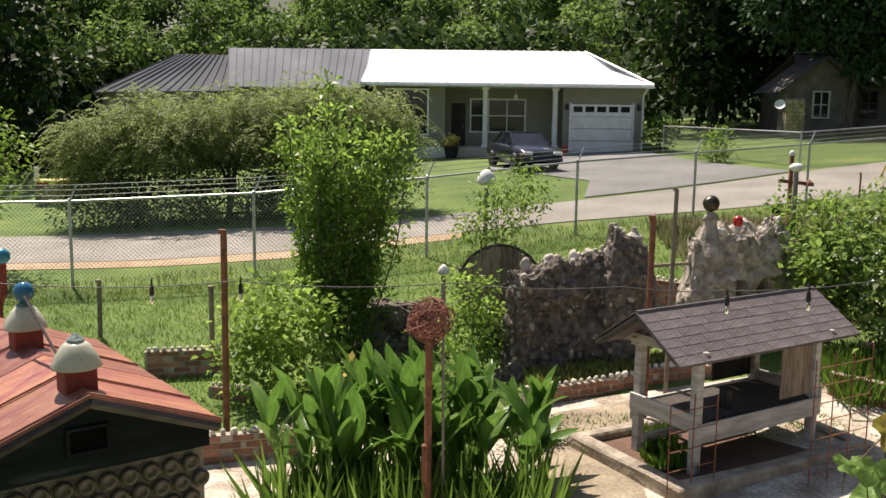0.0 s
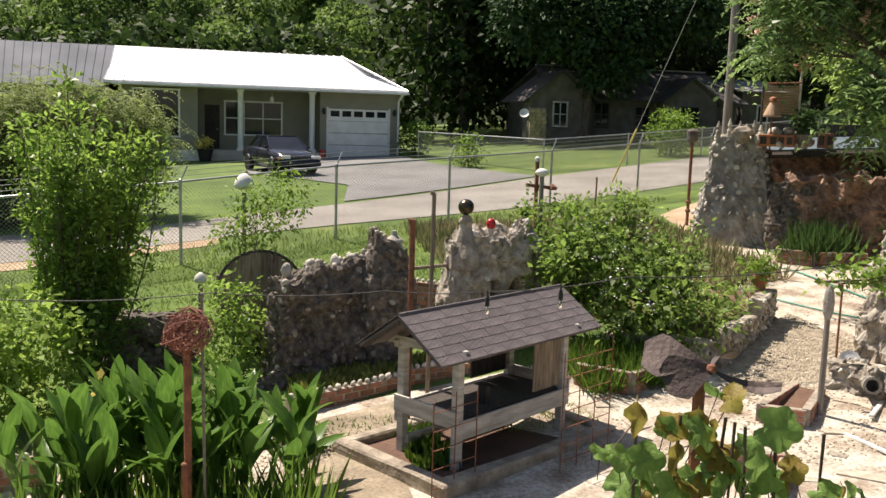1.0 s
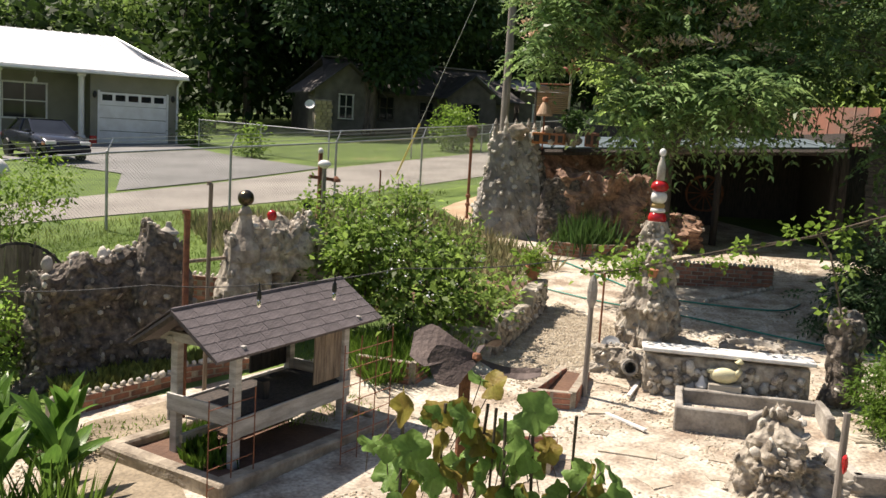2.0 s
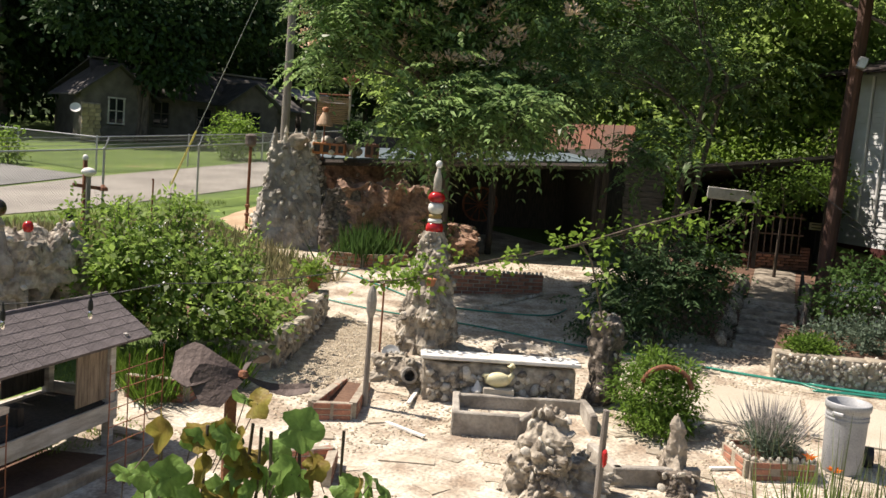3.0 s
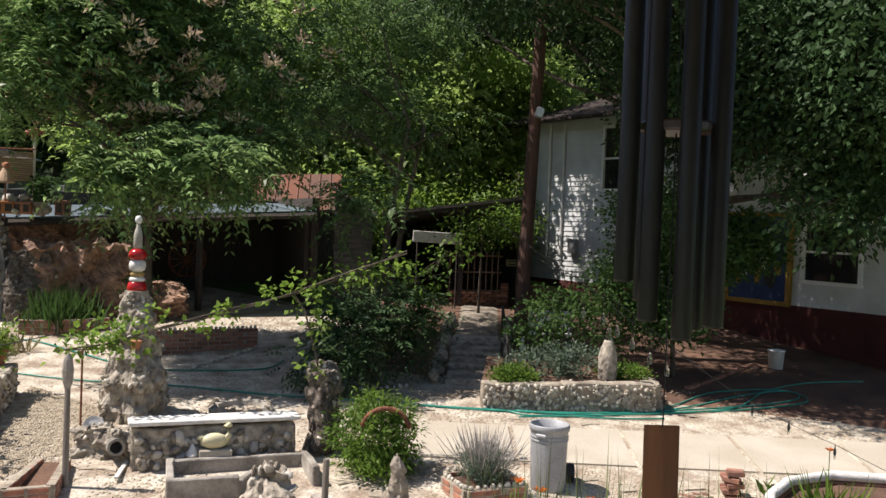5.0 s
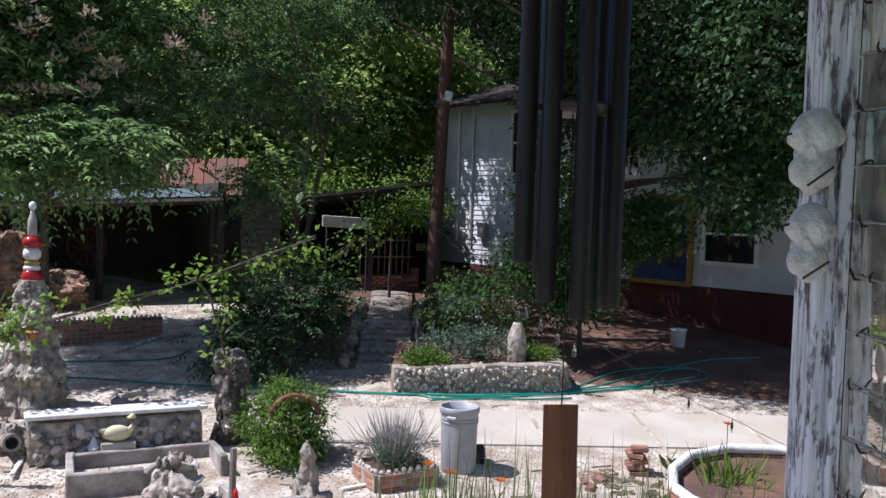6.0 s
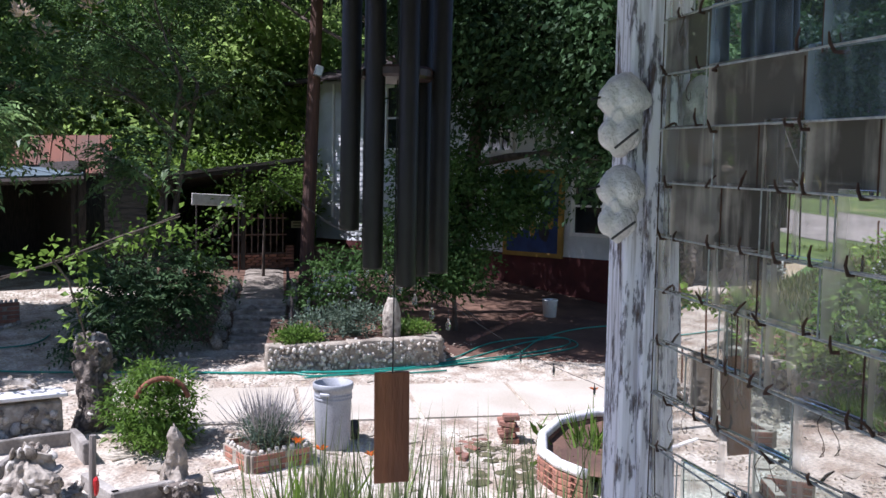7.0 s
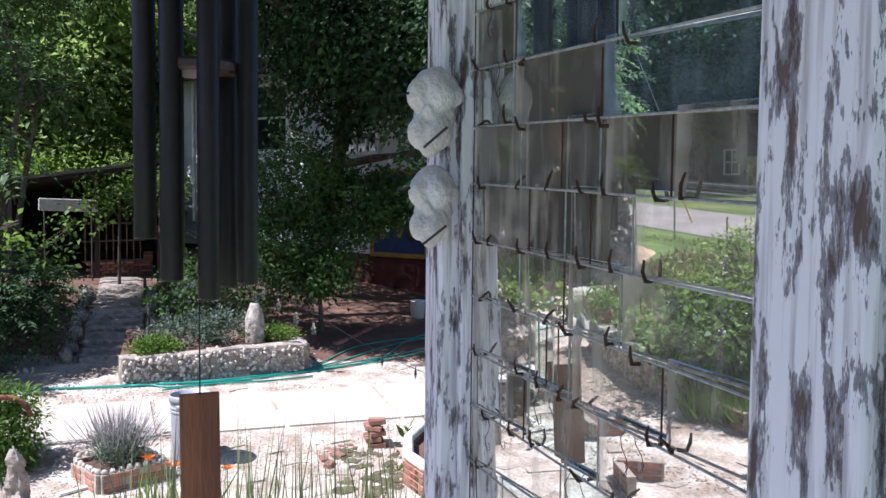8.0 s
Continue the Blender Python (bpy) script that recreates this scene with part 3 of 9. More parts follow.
    for x in (5.12, 8.5):
        part("wall_lamp", lump(bmesh.new(), (x, Y - 0.1, 3.95), (0.09, 0.09, 0.16), level=2, rough=0.02), BLACK, t)
    R = roof_plane(t, (-4.6, Y - 0.45, 5.0), (9.1, Y - 0.45, 5.0), (7.75, Y + 2.4, 5.78), (-4.6, Y + 2.4, 5.78), TIN, 34)
    roof_plane(t, (-4.6, Y + 2.4, 5.78), (7.75, Y + 2.4, 5.78), (6.5, Y + 4.4, 6.85), (-4.6, Y + 4.4, 6.85), TIN, 28)
    roof_plane(t, (-11.2, Y + 0.9, 4.75), (-4.6, Y + 0.9, 4.75), (-4.6, Y + 4.4, 6.85), (-12.0, Y + 4.4, 6.85), NO_GLARE_TIN, 18)
    roof_plane(t, (9.1, Y - 0.45, 5.0), (9.1, Y + 10.0, 5.0), (6.5, Y + 5.2, 6.85), (6.5, Y + 4.4, 6.85), TIN, 12)
    roof_plane(t, (-12.0, Y + 4.4, 6.85), (6.5, Y + 4.4, 6.85), (9.1, Y + 10.2, 4.6), (-12, Y + 10.2, 4.6), TIN, 20)
    roof_plane(t, (-18.4, Y + 2.3, 4.45), (-10.9, Y + 2.3, 4.6), (-11.6, Y + 4.6, 6.5), (-14.8, Y + 4.6, 6.5), DARK_TIN, 14)
    roof_plane(t, (-18.4, Y + 10.2, 4.45), (-18.4, Y + 2.3, 4.45), (-14.8, Y + 4.6, 6.5), (-14.8, Y + 5.5, 6.5), DARK_TIN, 14)
    roof_plane(t, (-11.6, Y + 4.6, 6.5), (-11.6, Y + 10.2, 4.6), (-18.4, Y + 10.2, 4.45), (-14.8, Y + 4.6, 6.5), DARK_TIN)
    bm = slab(bmesh.new(), ((-4.62, Y - 0.4, 4.92), (-4.5, Y - 0.4, 4.92), (-4.5, Y + 2.4, 5.7), (-4.62, Y + 2.4, 5.7)), 0.25)
    part("gable_board", bm, DARK_WOOD, t)
    part("gutter", boxed((2.25, Y - 0.5, 4.93), (13.7, 0.12, 0.13)), WHITE_PAINT, t)
    part("downpipe", rod(rod(bmesh.new(), (8.85, Y - 0.42, 4.85), (8.7, Y - 0.08, 4.5), 0.05), (8.7, Y - 0.08, 4.5), (8.7, Y - 0.08, 1.8), 0.05), WHITE_PAINT, t)
    part("downpipe", rod(rod(bmesh.new(), (-4.0, Y - 0.42, 4.85), (-3.8, Y - 0.08, 4.5), 0.045), (-3.8, Y - 0.08, 4.5), (-3.8, Y - 0.08, 2.0), 0.045), WHITE_PAINT, t)
    part("hanging_lamp", lump(rod(bmesh.new(), (2.75, Y + 0.6, 4.85), (2.75, Y + 0.6, 4.5), 0.01), (2.75, Y + 0.6, 4.4), (0.1, 0.1, 0.16), level=2, rough=0.02), WHITE_PAINT, t)


ranch_house()


def saloon_car():
    t = empty("car", on(2.55, 35.6), "dark grey four-door saloon car parked on the driveway", "car", turn=-74)
    # front towards +x
    prof = [(-2.25, 0.42, 0.80), (-2.2, 0.35, 0.93), (-1.5, 0.25, 0.98), (-0.9, 0.22, 0.97), (0.9, 0.22, 0.94), (1.6, 0.25, 0.85), (2.15, 0.3, 0.72), (2.28, 0.4, 0.58)]
    bm = bmesh.new()
    rings = []
    for x, lo, hi in prof:
        w = 0.84 - 0.10 * (abs(x) / 2.3) ** 3
        mid = (lo + hi) / 2
        pts = [(-w * 0.9, lo), (-w, mid), (-w * 0.97, hi - 0.06), (-w * 0.86, hi), (w * 0.86, hi), (w * 0.97, hi - 0.06), (w, mid), (w * 0.9, lo)]
        rings.append([bm.verts.new((x, a, b)) for a, b in pts])
    for a, b in zip(rings, rings[1:]):
        for k in range(8):
            bm.faces.new((a[k], a[(k + 1) % 8], b[(k + 1) % 8], b[k]))
    bm.faces.new(rings[0]), bm.faces.new(rings[-1][::-1])
    bmesh.ops.recalc_face_normals(bm, faces=bm.faces)
    paint = material("car_paint", (0.032, 0.036, 0.048), (0.026, 0.029, 0.04), 2, 0.18, metal=0.4, bump=0)
    body = part("body", bm, paint, t, smooth=True)
    bm = bmesh.new()
    low = [(-1.62, -0.70, 0.95), (0.98, -0.72, 0.93), (0.98, 0.72, 0.93), (-1.62, 0.70, 0.95)]
    top = [(-0.98, -0.56, 1.36), (0.22, -0.57, 1.38), (0.22, 0.57, 1.38), (-0.98, 0.56, 1.36)]
    lv, tv = [bm.verts.new(p) for p in low], [bm.verts.new(p) for p in top]
    for k in range(4):
        bm.faces.new((lv[k], lv[(k + 1) % 4], tv[(k + 1) % 4], tv[k]))
    bm.faces.new(tv)
    part("glasshouse", bm, GLASS_DARK, t)
    bm = slab(bmesh.new(), [(x * 1.0, y * 1.03, z + 0.03) for x, y, z in top], 0.05)
    for y in (-1, 1):
        rod(bm, (-1.62, 0.71 * y, 0.95), (-0.98, 0.57 * y, 1.37), 0.045, seg=6)
        rod(bm, (0.98, 0.72 * y, 0.93), (0.22, 0.58 * y, 1.38), 0.035, seg=6)
        rod(bm, (-0.3, 0.735 * y, 0.93), (-0.35, 0.585 * y, 1.37), 0.035, seg=6)
    part("roof", bm, paint, t)
    for x in (-1.36, 1.34):
        for y in (-0.76, 0.76):
            w = part("tyre", lathe(bmesh.new(), [(0.2, -0.1), (0.31, -0.1), (0.325, -0.06), (0.325, 0.06), (0.31, 0.1), (0.2, 0.1)], seg=20), BLACK, t, smooth=False)
            w.matrix_local = pose(x, y, 0.33, 90)
            part("rim", lathe(bmesh.new(), [(0.02, -0.09), (0.2, -0.1), (0.21, 0.1), (0.02, 0.09)], seg=14), GALVANISED, w)
    for y in (-0.58, 0.58):
        part("headlight", boxed((2.2, y, 0.66), (0.12, 0.34, 0.13), bevel=0.02), WHITE_PAINT, t)
        part("tail_light", boxed((-2.22, y, 0.75), (0.08, 0.32, 0.14), bevel=0.02), RED_GLOSS, t)
        part("indicator", boxed((2.1, y * 1.36, 0.62), (0.2, 0.05, 0.1), bevel=0.01), TERRACOTTA, t)
        part("wing_mirror", boxed((0.75, y * 1.42, 0.98), (0.12, 0.16, 0.11), bevel=0.02), paint, t)
        part("door_seam", boxed((-0.28, y * 1.443, 0.66), (0.012, 0.01, 0.5)), BLACK, t)
    part("grille", boxed((2.27, 0, 0.63), (0.04, 0.6, 0.12), bevel=0.01), BLACK, t)
    part("bumper", boxed((2.25, 0, 0.42), (0.16, 1.5, 0.14), bevel=0.03), paint, t)


saloon_car()


def cottage():
    t = empty("house", (0, 0, 0), "small dark grey cottage with a gabled porch in deep shade", "house")
    Y = 47.5
    siding(t, 17.6, 29.5, 2.8, 5.35, Y, GREY_SIDING, holes=[(20.6, 21.5, 3.7, 5.0), (23.1, 24.0, 3.8, 4.9)])
    part("wall", boxed((17.62, Y + 3, 4.0), (0.2, 5.8, 2.9)), GREY_SIDING, t)
    part("wall", boxed((29.4, Y + 3, 4.2), (0.2, 5.8, 2.5)), GREY_SIDING, t)
    part("wall", boxed((23.5, Y + 6, 4.0), (12, 0.2, 2.9)), GREY_SIDING, t)
    siding(t, 16.45, 20.1, 2.7, 5.1, Y - 0.9, GREY_SIDING, holes=[(17.85, 18.65, 3.6, 4.9)])
    bm = bmesh.new()
    v = [bm.verts.new(p) for p in ((16.45, Y - 0.9, 5.1), (20.1, Y - 0.9, 5.1), (18.3, Y - 0.9, 6.5), (16.45, Y - 0.7, 5.1), (20.1, Y - 0.7, 5.1), (18.3, Y - 0.7, 6.5))]
    for q in ((0, 1, 2), (5, 4, 3), (0, 3, 4, 1), (1, 4, 5, 2), (2, 5, 3, 0)):
        bm.faces.new([v[i] for i in q])
    part("gable", bm, GREY_SIDING, t)
    for x in (16.55, 20.0):
        part("wall", boxed((x, Y - 0.35, 3.9), (0.2, 0.7, 2.4)), GREY_SIDING, t)
    f = part("quoin_wall", boxed((16.95, Y - 0.98, 3.6), (0.95, 0.12, 1.9)), MORTAR, t, "tan rough stone facing")
    tan = shared("block", boxed((0, 0, 0), (0.28, 0.09, 0.19), bevel=0.015), material("tan_stone", (0.52, 0.42, 0.24), (0.36, 0.29, 0.17), 5, 0.9, bump=0.6, spread=0.25))
    for c in range(9):
        for i in range(3):
            piece("block", tan, f, pose(16.62 + i * 0.3 + (c % 2) * 0.08, Y - 1.06, 2.78 + c * 0.2, 0, 0, 0))
    window_on(t, 17.85, 18.65, 3.6, 4.9, Y - 0.9, 1, 1, GREY_WOOD)
    window_on(t, 20.6, 21.5, 3.7, 5.0, Y, 1, 1, WEATHERED)
    window_on(t, 23.1, 24.0, 3.8, 4.9, Y, 1, 1, WEATHERED)
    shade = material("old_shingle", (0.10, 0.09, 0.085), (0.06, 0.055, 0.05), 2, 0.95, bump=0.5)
    roof_plane(t, (17.1, Y - 0.5, 5.2), (30, Y - 0.5, 5.2), (29, Y + 3, 7.1), (18.2, Y + 3, 7.1), shade)
    roof_plane(t, (18.2, Y + 3, 7.1), (29, Y + 3, 7.1), (30, Y + 6.4, 5.2), (17.1, Y + 6.4, 5.2), shade)
    roof_plane(t, (16.1, Y - 1.3, 4.95), (18.3, Y - 1.3, 6.62), (18.3, Y + 3, 6.62), (16.1, Y + 3, 4.95), shade)
    roof_plane(t, (18.3, Y - 1.3, 6.62), (20.5, Y - 1.3, 4.95), (20.5, Y + 3, 4.95), (18.3, Y + 3, 6.62), shade)
    pale = material("pale_shingle", (0.30, 0.29, 0.28), (0.22, 0.21, 0.2), 2, 0.9, bump=0.5)
    # cross gable over the porch
    siding(t, 24.2, 27.4, 2.9, 5.2, Y - 1.4, GREY_SIDING, holes=[(25.2, 26.3, 3.8, 4.9)])
    window_on(t, 25.2, 26.3, 3.8, 4.9, Y - 1.4, 1, 1, WEATHERED)
    bm = bmesh.new()
    v = [bm.verts.new(p) for p in ((24.2, Y - 1.4, 5.2), (27.4, Y - 1.4, 5.2), (25.8, Y - 1.4, 6.35), (24.2, Y - 1.2, 5.2), (27.4, Y - 1.2, 5.2), (25.8, Y - 1.2, 6.35))]
    for q in ((0, 1, 2), (5, 4, 3), (0, 3, 4, 1), (1, 4, 5, 2), (2, 5, 3, 0)):
        bm.faces.new([v[i] for i in q])
    part("gable", bm, GREY_SIDING, t)
    roof_plane(t, (23.9, Y - 1.8, 5.1), (25.8, Y - 1.8, 6.5), (25.8, Y + 3, 6.5), (23.9, Y + 3, 5.1), shade)
    roof_plane(t, (25.8, Y - 1.8, 6.5), (27.9, Y - 1.8, 5.05), (27.9, Y + 3, 5.05), (25.8, Y + 3, 6.5), pale)
    for x in (24.3, 27.3):
        part("wall", boxed((x, Y - 0.6, 4.0), (0.16, 1.4, 2.4)), GREY_SIDING, t)
    part("ridge_cap", boxed((23.6, Y + 3, 7.12), (10.8, 0.5, 0.08)), pale, t)
    c = part("chimney", boxed((23.3, Y + 3.6, 7.4), (0.7, 0.6, 1.0)), BRICK, t, "red brick chimney")
    part("cap", boxed((23.3, Y + 3.6, 7.93), (0.85, 0.75, 0.1)), MORTAR, c)
    dish = part("satellite_dish", lathe(bmesh.new(), [(0.02, 0), (0.2, 0.03), (0.36, 0.12), (0.38, 0.14), (0.2, 0.06), (0.02, 0.03)], seg=18), WHITE_PAINT, t)
    dish.matrix_local = pose(16.15, Y - 1.1, 4.2, 60, 0, -25) @ Matrix.Diagonal((0.7, 0.7, 0.7, 1))
    s = empty("shed", (0, 0, 0), "small grey outbuilding behind the cottage", "shed")
    siding(s, 30.2, 33.4, 3.2, 6.0, 48, GREY_SIDING, holes=[(31.2, 31.9, 4.2, 5.2)])
    part("wall", boxed((30.3, 50, 4.6), (0.2, 3.7, 2.8)), GREY_SIDING, s)
    part("wall", boxed((33.3, 50, 4.6), (0.2, 3.7, 2.8)), GREY_SIDING, s)
    window_on(s, 31.2, 31.9, 4.2, 5.2, 48)
    roof_plane(s, (29.9, 47.6, 6.0), (33.8, 47.6, 6.0), (33.8, 52, 6.9), (29.9, 52, 6.9), pale)


cottage()

# ---- woods ----
def woods():
    spots = []
    for x in np.arange(-62, 75, 5.5):
        for y in (58, 64, 71, 79):
            spots.append((x + rng.normal() * 1.6, y + rng.normal() * 1.8 + 0.004 * x * x, 13 + rng.random() * 8))
    for y in np.arange(24, 58, 5):
        for x in (-36, -30, -25):
            spots.append((x + rng.normal() * 1.5, y + rng.normal() * 1.5, 10 + rng.random() * 6))
    for y in np.arange(-26, 44, 5):
        for x in (37, 43, 50):
            spots.append((x + rng.normal() * 1.5, y + rng.normal() * 1.5, 13 + rng.random() * 8))
    for x in np.arange(11, 34, 5):
        spots.append((x + rng.normal(), 55.5 + rng.normal(), 12 + rng.random() * 5))
    out, bm = [], bmesh.new()
    spots = [(x, y, 4.5 + h * 0.12 if -27 < x < 12 and y > 50 else h) for x, y, h in spots]
    for x, y, h in spots:
        z = ground_z(min(x, 90), min(y, 90))
        rod(bm, (x, y, z - 0.3), (x + rng.normal() * 0.4, y, z + h * 0.7), 0.28, 0.1, seg=6)
        near = y < 60 and x < 36
        for k in range(3):
            c = (x + rng.normal() * 0.8, y + rng.normal() * 0.8, z + h * (0.28 + 0.27 * k))
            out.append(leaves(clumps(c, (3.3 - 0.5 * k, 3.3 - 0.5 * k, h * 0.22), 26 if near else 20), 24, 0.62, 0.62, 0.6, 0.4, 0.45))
    # Crowns in the brighter leaf colour that stands in for sunlight.
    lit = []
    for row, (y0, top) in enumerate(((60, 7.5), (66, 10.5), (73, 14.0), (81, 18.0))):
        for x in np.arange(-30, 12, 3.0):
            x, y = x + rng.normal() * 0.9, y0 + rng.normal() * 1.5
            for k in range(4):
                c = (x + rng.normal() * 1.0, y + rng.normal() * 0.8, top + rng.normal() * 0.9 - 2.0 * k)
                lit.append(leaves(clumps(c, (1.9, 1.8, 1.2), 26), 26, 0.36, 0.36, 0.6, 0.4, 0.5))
    w = empty("woods", (0, 0, 0), "dense deciduous woods behind the houses", "woods", kind="stuff")
    part("trunks", bm, BARK, w)
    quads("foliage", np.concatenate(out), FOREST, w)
    quads("lit_foliage", np.concatenate(lit), SUN_TINTED_WOOD, w)
    bm = bmesh.new()
    pts = [(-120, 30), (-75, 75), (-40, 92), (10, 96), (50, 88), (80, 60), (70, 10), (66, -60)]
    rows = []
    for k in range(6):
        f = k / 5
        rows.append([bm.verts.new((x * (1 + 0.45 * f) + rng.normal() * 1.5, y * (1 + 0.45 * f) + rng.normal() * 1.5, 2 + 34 * f + rng.normal() * 0.6)) for x, y in pts])
    for a, b in zip(rows, rows[1:]):
        for i in range(len(pts) - 1):
            bm.faces.new((a[i], a[i + 1], b[i + 1], b[i]))
    solo("hillside", bm, FOREST, "wooded hillside far behind the valley", "hill", kind="structure", smooth=True)


woods()


# ---- white house under the trees ----
def white_house():
    t = empty("house", (24.6, 11.7, 0), "two-storey white clapboard house with red foundation under trees", "house", turn=-114.8)
    siding(t, 0, 11.5, 1.77, 6.3, 0, HOUSE_WHITE, holes=[(2.9, 4.3, 4.3, 6.0), (6.2, 7.2, 4.2, 5.2), (9.0, 10.3, 2.3, 3.6)], step=0.14)
    part("wall", boxed((0.1, 4, 4.0), (0.2, 7.6, 4.6)), HOUSE_WHITE, t)
    part("wall", boxed((11.4, 4, 4.0), (0.2, 7.6, 4.6)), HOUSE_WHITE, t)
    part("wall", boxed((5.75, 7.9, 4.0), (11.5, 0.2, 4.6)), HOUSE_WHITE, t)
    red = material("red_foundation", (0.09, 0.02, 0.017), (0.055, 0.013, 0.012), 3, 0.9, bump=0.4)
    part("foundation", boxed((5.75, 0.1, 1.2), (11.4, 0.26, 1.14)), red, t, "dark red painted foundation")
    for a in ((2.9, 4.3, 4.3, 6.0), (9.0, 10.3, 2.3, 3.6)):
        window_on(t, *a, 0, 0, 1)
    window_on(t, 6.2, 7.2, 4.2, 5.2, 0, 2, 1)
    for x in (0.75, 1.35):
        part("conduit", rod(bmesh.new(), (x, -0.06, 2.4), (x, -0.06, 6.2), 0.04), WHITE_PAINT, t)
    part("meter_box", boxed((1.9, -0.1, 2.75), (0.3, 0.16, 0.42), bevel=0.02), GALVANISED, t)
    brown = material("brown_roof", (0.035, 0.023, 0.019), (0.022, 0.016, 0.014), 2, 0.95, bump=0.5)
    roof_plane(t, (-0.7, -0.8, 6.25), (12.2, -0.8, 6.25), (9.5, 4, 8.0), (3.0, 4, 8.0), brown)
    roof_plane(t, (-0.7, 8.8, 6.25), (-0.7, -0.8, 6.25), (3.0, 4, 8.0), (3.0, 4.3, 8.0), brown)
    roof_plane(t, (12.2, -0.8, 6.25), (12.2, 8.8, 6.25), (9.5, 4.3, 8.0), (9.5, 4, 8.0), brown)
    roof_plane(t, (12.2, 8.8, 6.25), (-0.7, 8.8, 6.25), (3.0, 4.3, 8.0), (9.5, 4.3, 8.0), brown)
    m = empty("mural_board", (24.6, 11.7, 0), "painted board of plain blue and yellow shapes in a yellow frame", "mural", turn=-114.8)
    blue = material("blue_paint", (0.02, 0.045, 0.14), (0.012, 0.025, 0.08), 3, 0.7, bump=0.1)
    yellow = material("yellow_paint", (0.34, 0.20, 0.03), (0.24, 0.14, 0.02), 3, 0.7, bump=0.1)
    part("board", boxed((7.9, -0.06, 2.75), (1.5, 0.05, 1.9)), blue, m)
    for c, s in (((7.9, -0.07, 3.72), (1.7, 0.08, 0.1)), ((7.9, -0.07, 1.78), (1.7, 0.08, 0.1)), ((7.1, -0.07, 2.75), (0.1, 0.078, 1.9)), ((8.7, -0.07, 2.75), (0.12, 0.078, 1.9))):
        part("frame", boxed(c, s), yellow, m)
    for i in range(7):
        x, z = 7.4 + 0.17 * i, 2.3 + 0.5 * ((i * 7) % 5) / 4
        part("shape", lump(bmesh.new(), (x, -0.086, z), (0.09 + 0.03 * (i % 3), 0.006, 0.16 + 0.07 * (i % 2)), seed=i, level=2, rough=0.2), (yellow, WHITE_PAINT, BLACK)[i % 3], m)


white_house()


# ---- open shed over the grotto, old barn and gate ----
def rock_mass(name, c, size, turn, label, category, stones, level=4, seed=1, pale=0.15, rough=0.22, top=None, smin=0.022, smax=0.065, group="", mat=None, knobs=0, slots=(), taper=0.22, slope=0.0):
    """A rugged mass of mortared rock, with single stones set in its faces."""
    t = empty(name, c, label, category, group, turn=turn)
    w, d, h = size
    bm = bmesh.new()
    r = bmesh.ops.create_cube(bm, size=1)
    bmesh.ops.subdivide_edges(bm, edges=bm.edges, cuts=30, use_grid_fill=True)
    off = Vector((seed * 5.1, seed * 2.3, seed * 1.7))
    for v in bm.verts:
        x, y, z = v.co.x * 2, v.co.y * 2, v.co.z + 0.5
        k = 1.0 - taper * z
        # rounded plan
        q = math.hypot(x, y)
        f = max(abs(x), abs(y)) / q if q > 1e-6 else 1
        f = 0.55 + 0.45 * f
        p = Vector((x * 0.5 * w * k * f, y * 0.5 * d * k * f, z * h))
        n = noise.fractal(p * (2.4 / max(0.5, h)) + off, 0.8, 2.1, 4) * 1.35
        n2 = (noise.noise(p * 7.0 + off) + 0.8 * noise.noise(p * 15.0 + off)) * min(1.0, min(w, d) / 1.1)
        p += Vector((v.co.x, v.co.y, 0)).normalized() * (n * rough * min(w, d) * 0.7 + n2 * 0.045 - 0.06 * max(0, noise.noise(p * 3.3 + off * 2) - 0.1)) if q > 0.1 else Vector((0, 0, 0))
        if z > 0.8:
            p.z += (noise.noise(Vector((p.x * 3, p.y * 3, seed))) * 0.25 + n2 * 0.06) * h * rough * 2
        p.z *= 1 - slope * (0.5 - v.co.x)
        for sx, z0, z1, half in slots:
            if abs(p.x - sx) < half and z0 < p.z < z1 and v.co.y < -0.05:
                p.y += 0.20
        v.co = p
    mesh_faces = [(f.calc_center_median(), f.normal.copy(), f.calc_area()) for f in bm.faces if f.calc_center_median().z > 0.03]
    part("core", bm, mat or ROCK, t, smooth=False)
    picks = rng.choice(len(mesh_faces), size=min(stones, len(mesh_faces)), replace=False)
    for i in picks:
        p, n, _ = mesh_faces[i]
        s = rng.uniform(smin, smax)
        mesh = PALES[i % 4] if rng.random() < pale else STONES[i % 5]
        piece("stone", mesh, t, Matrix.LocRotScale(p + n * s * 0.1, Euler(rng.uniform(0, 6.28, 3)), (s, s, s * 0.55)))
    tops = [q for q in mesh_faces if q[1].z > 0.4 and q[0].z > 0.7 * h]
    for i in range(knobs if tops else 0):
        p = tops[(i * 37) % len(tops)][0]
        s = rng.uniform(0.035, 0.06)
        piece("cobble", PALES[i % 4], t, Matrix.LocRotScale(p + Vector((0, 0, s * 0.6)), Euler((0, 0, rng.uniform(0, 6))), (s, s, s * rng.uniform(0.9, 1.7))))
    return t


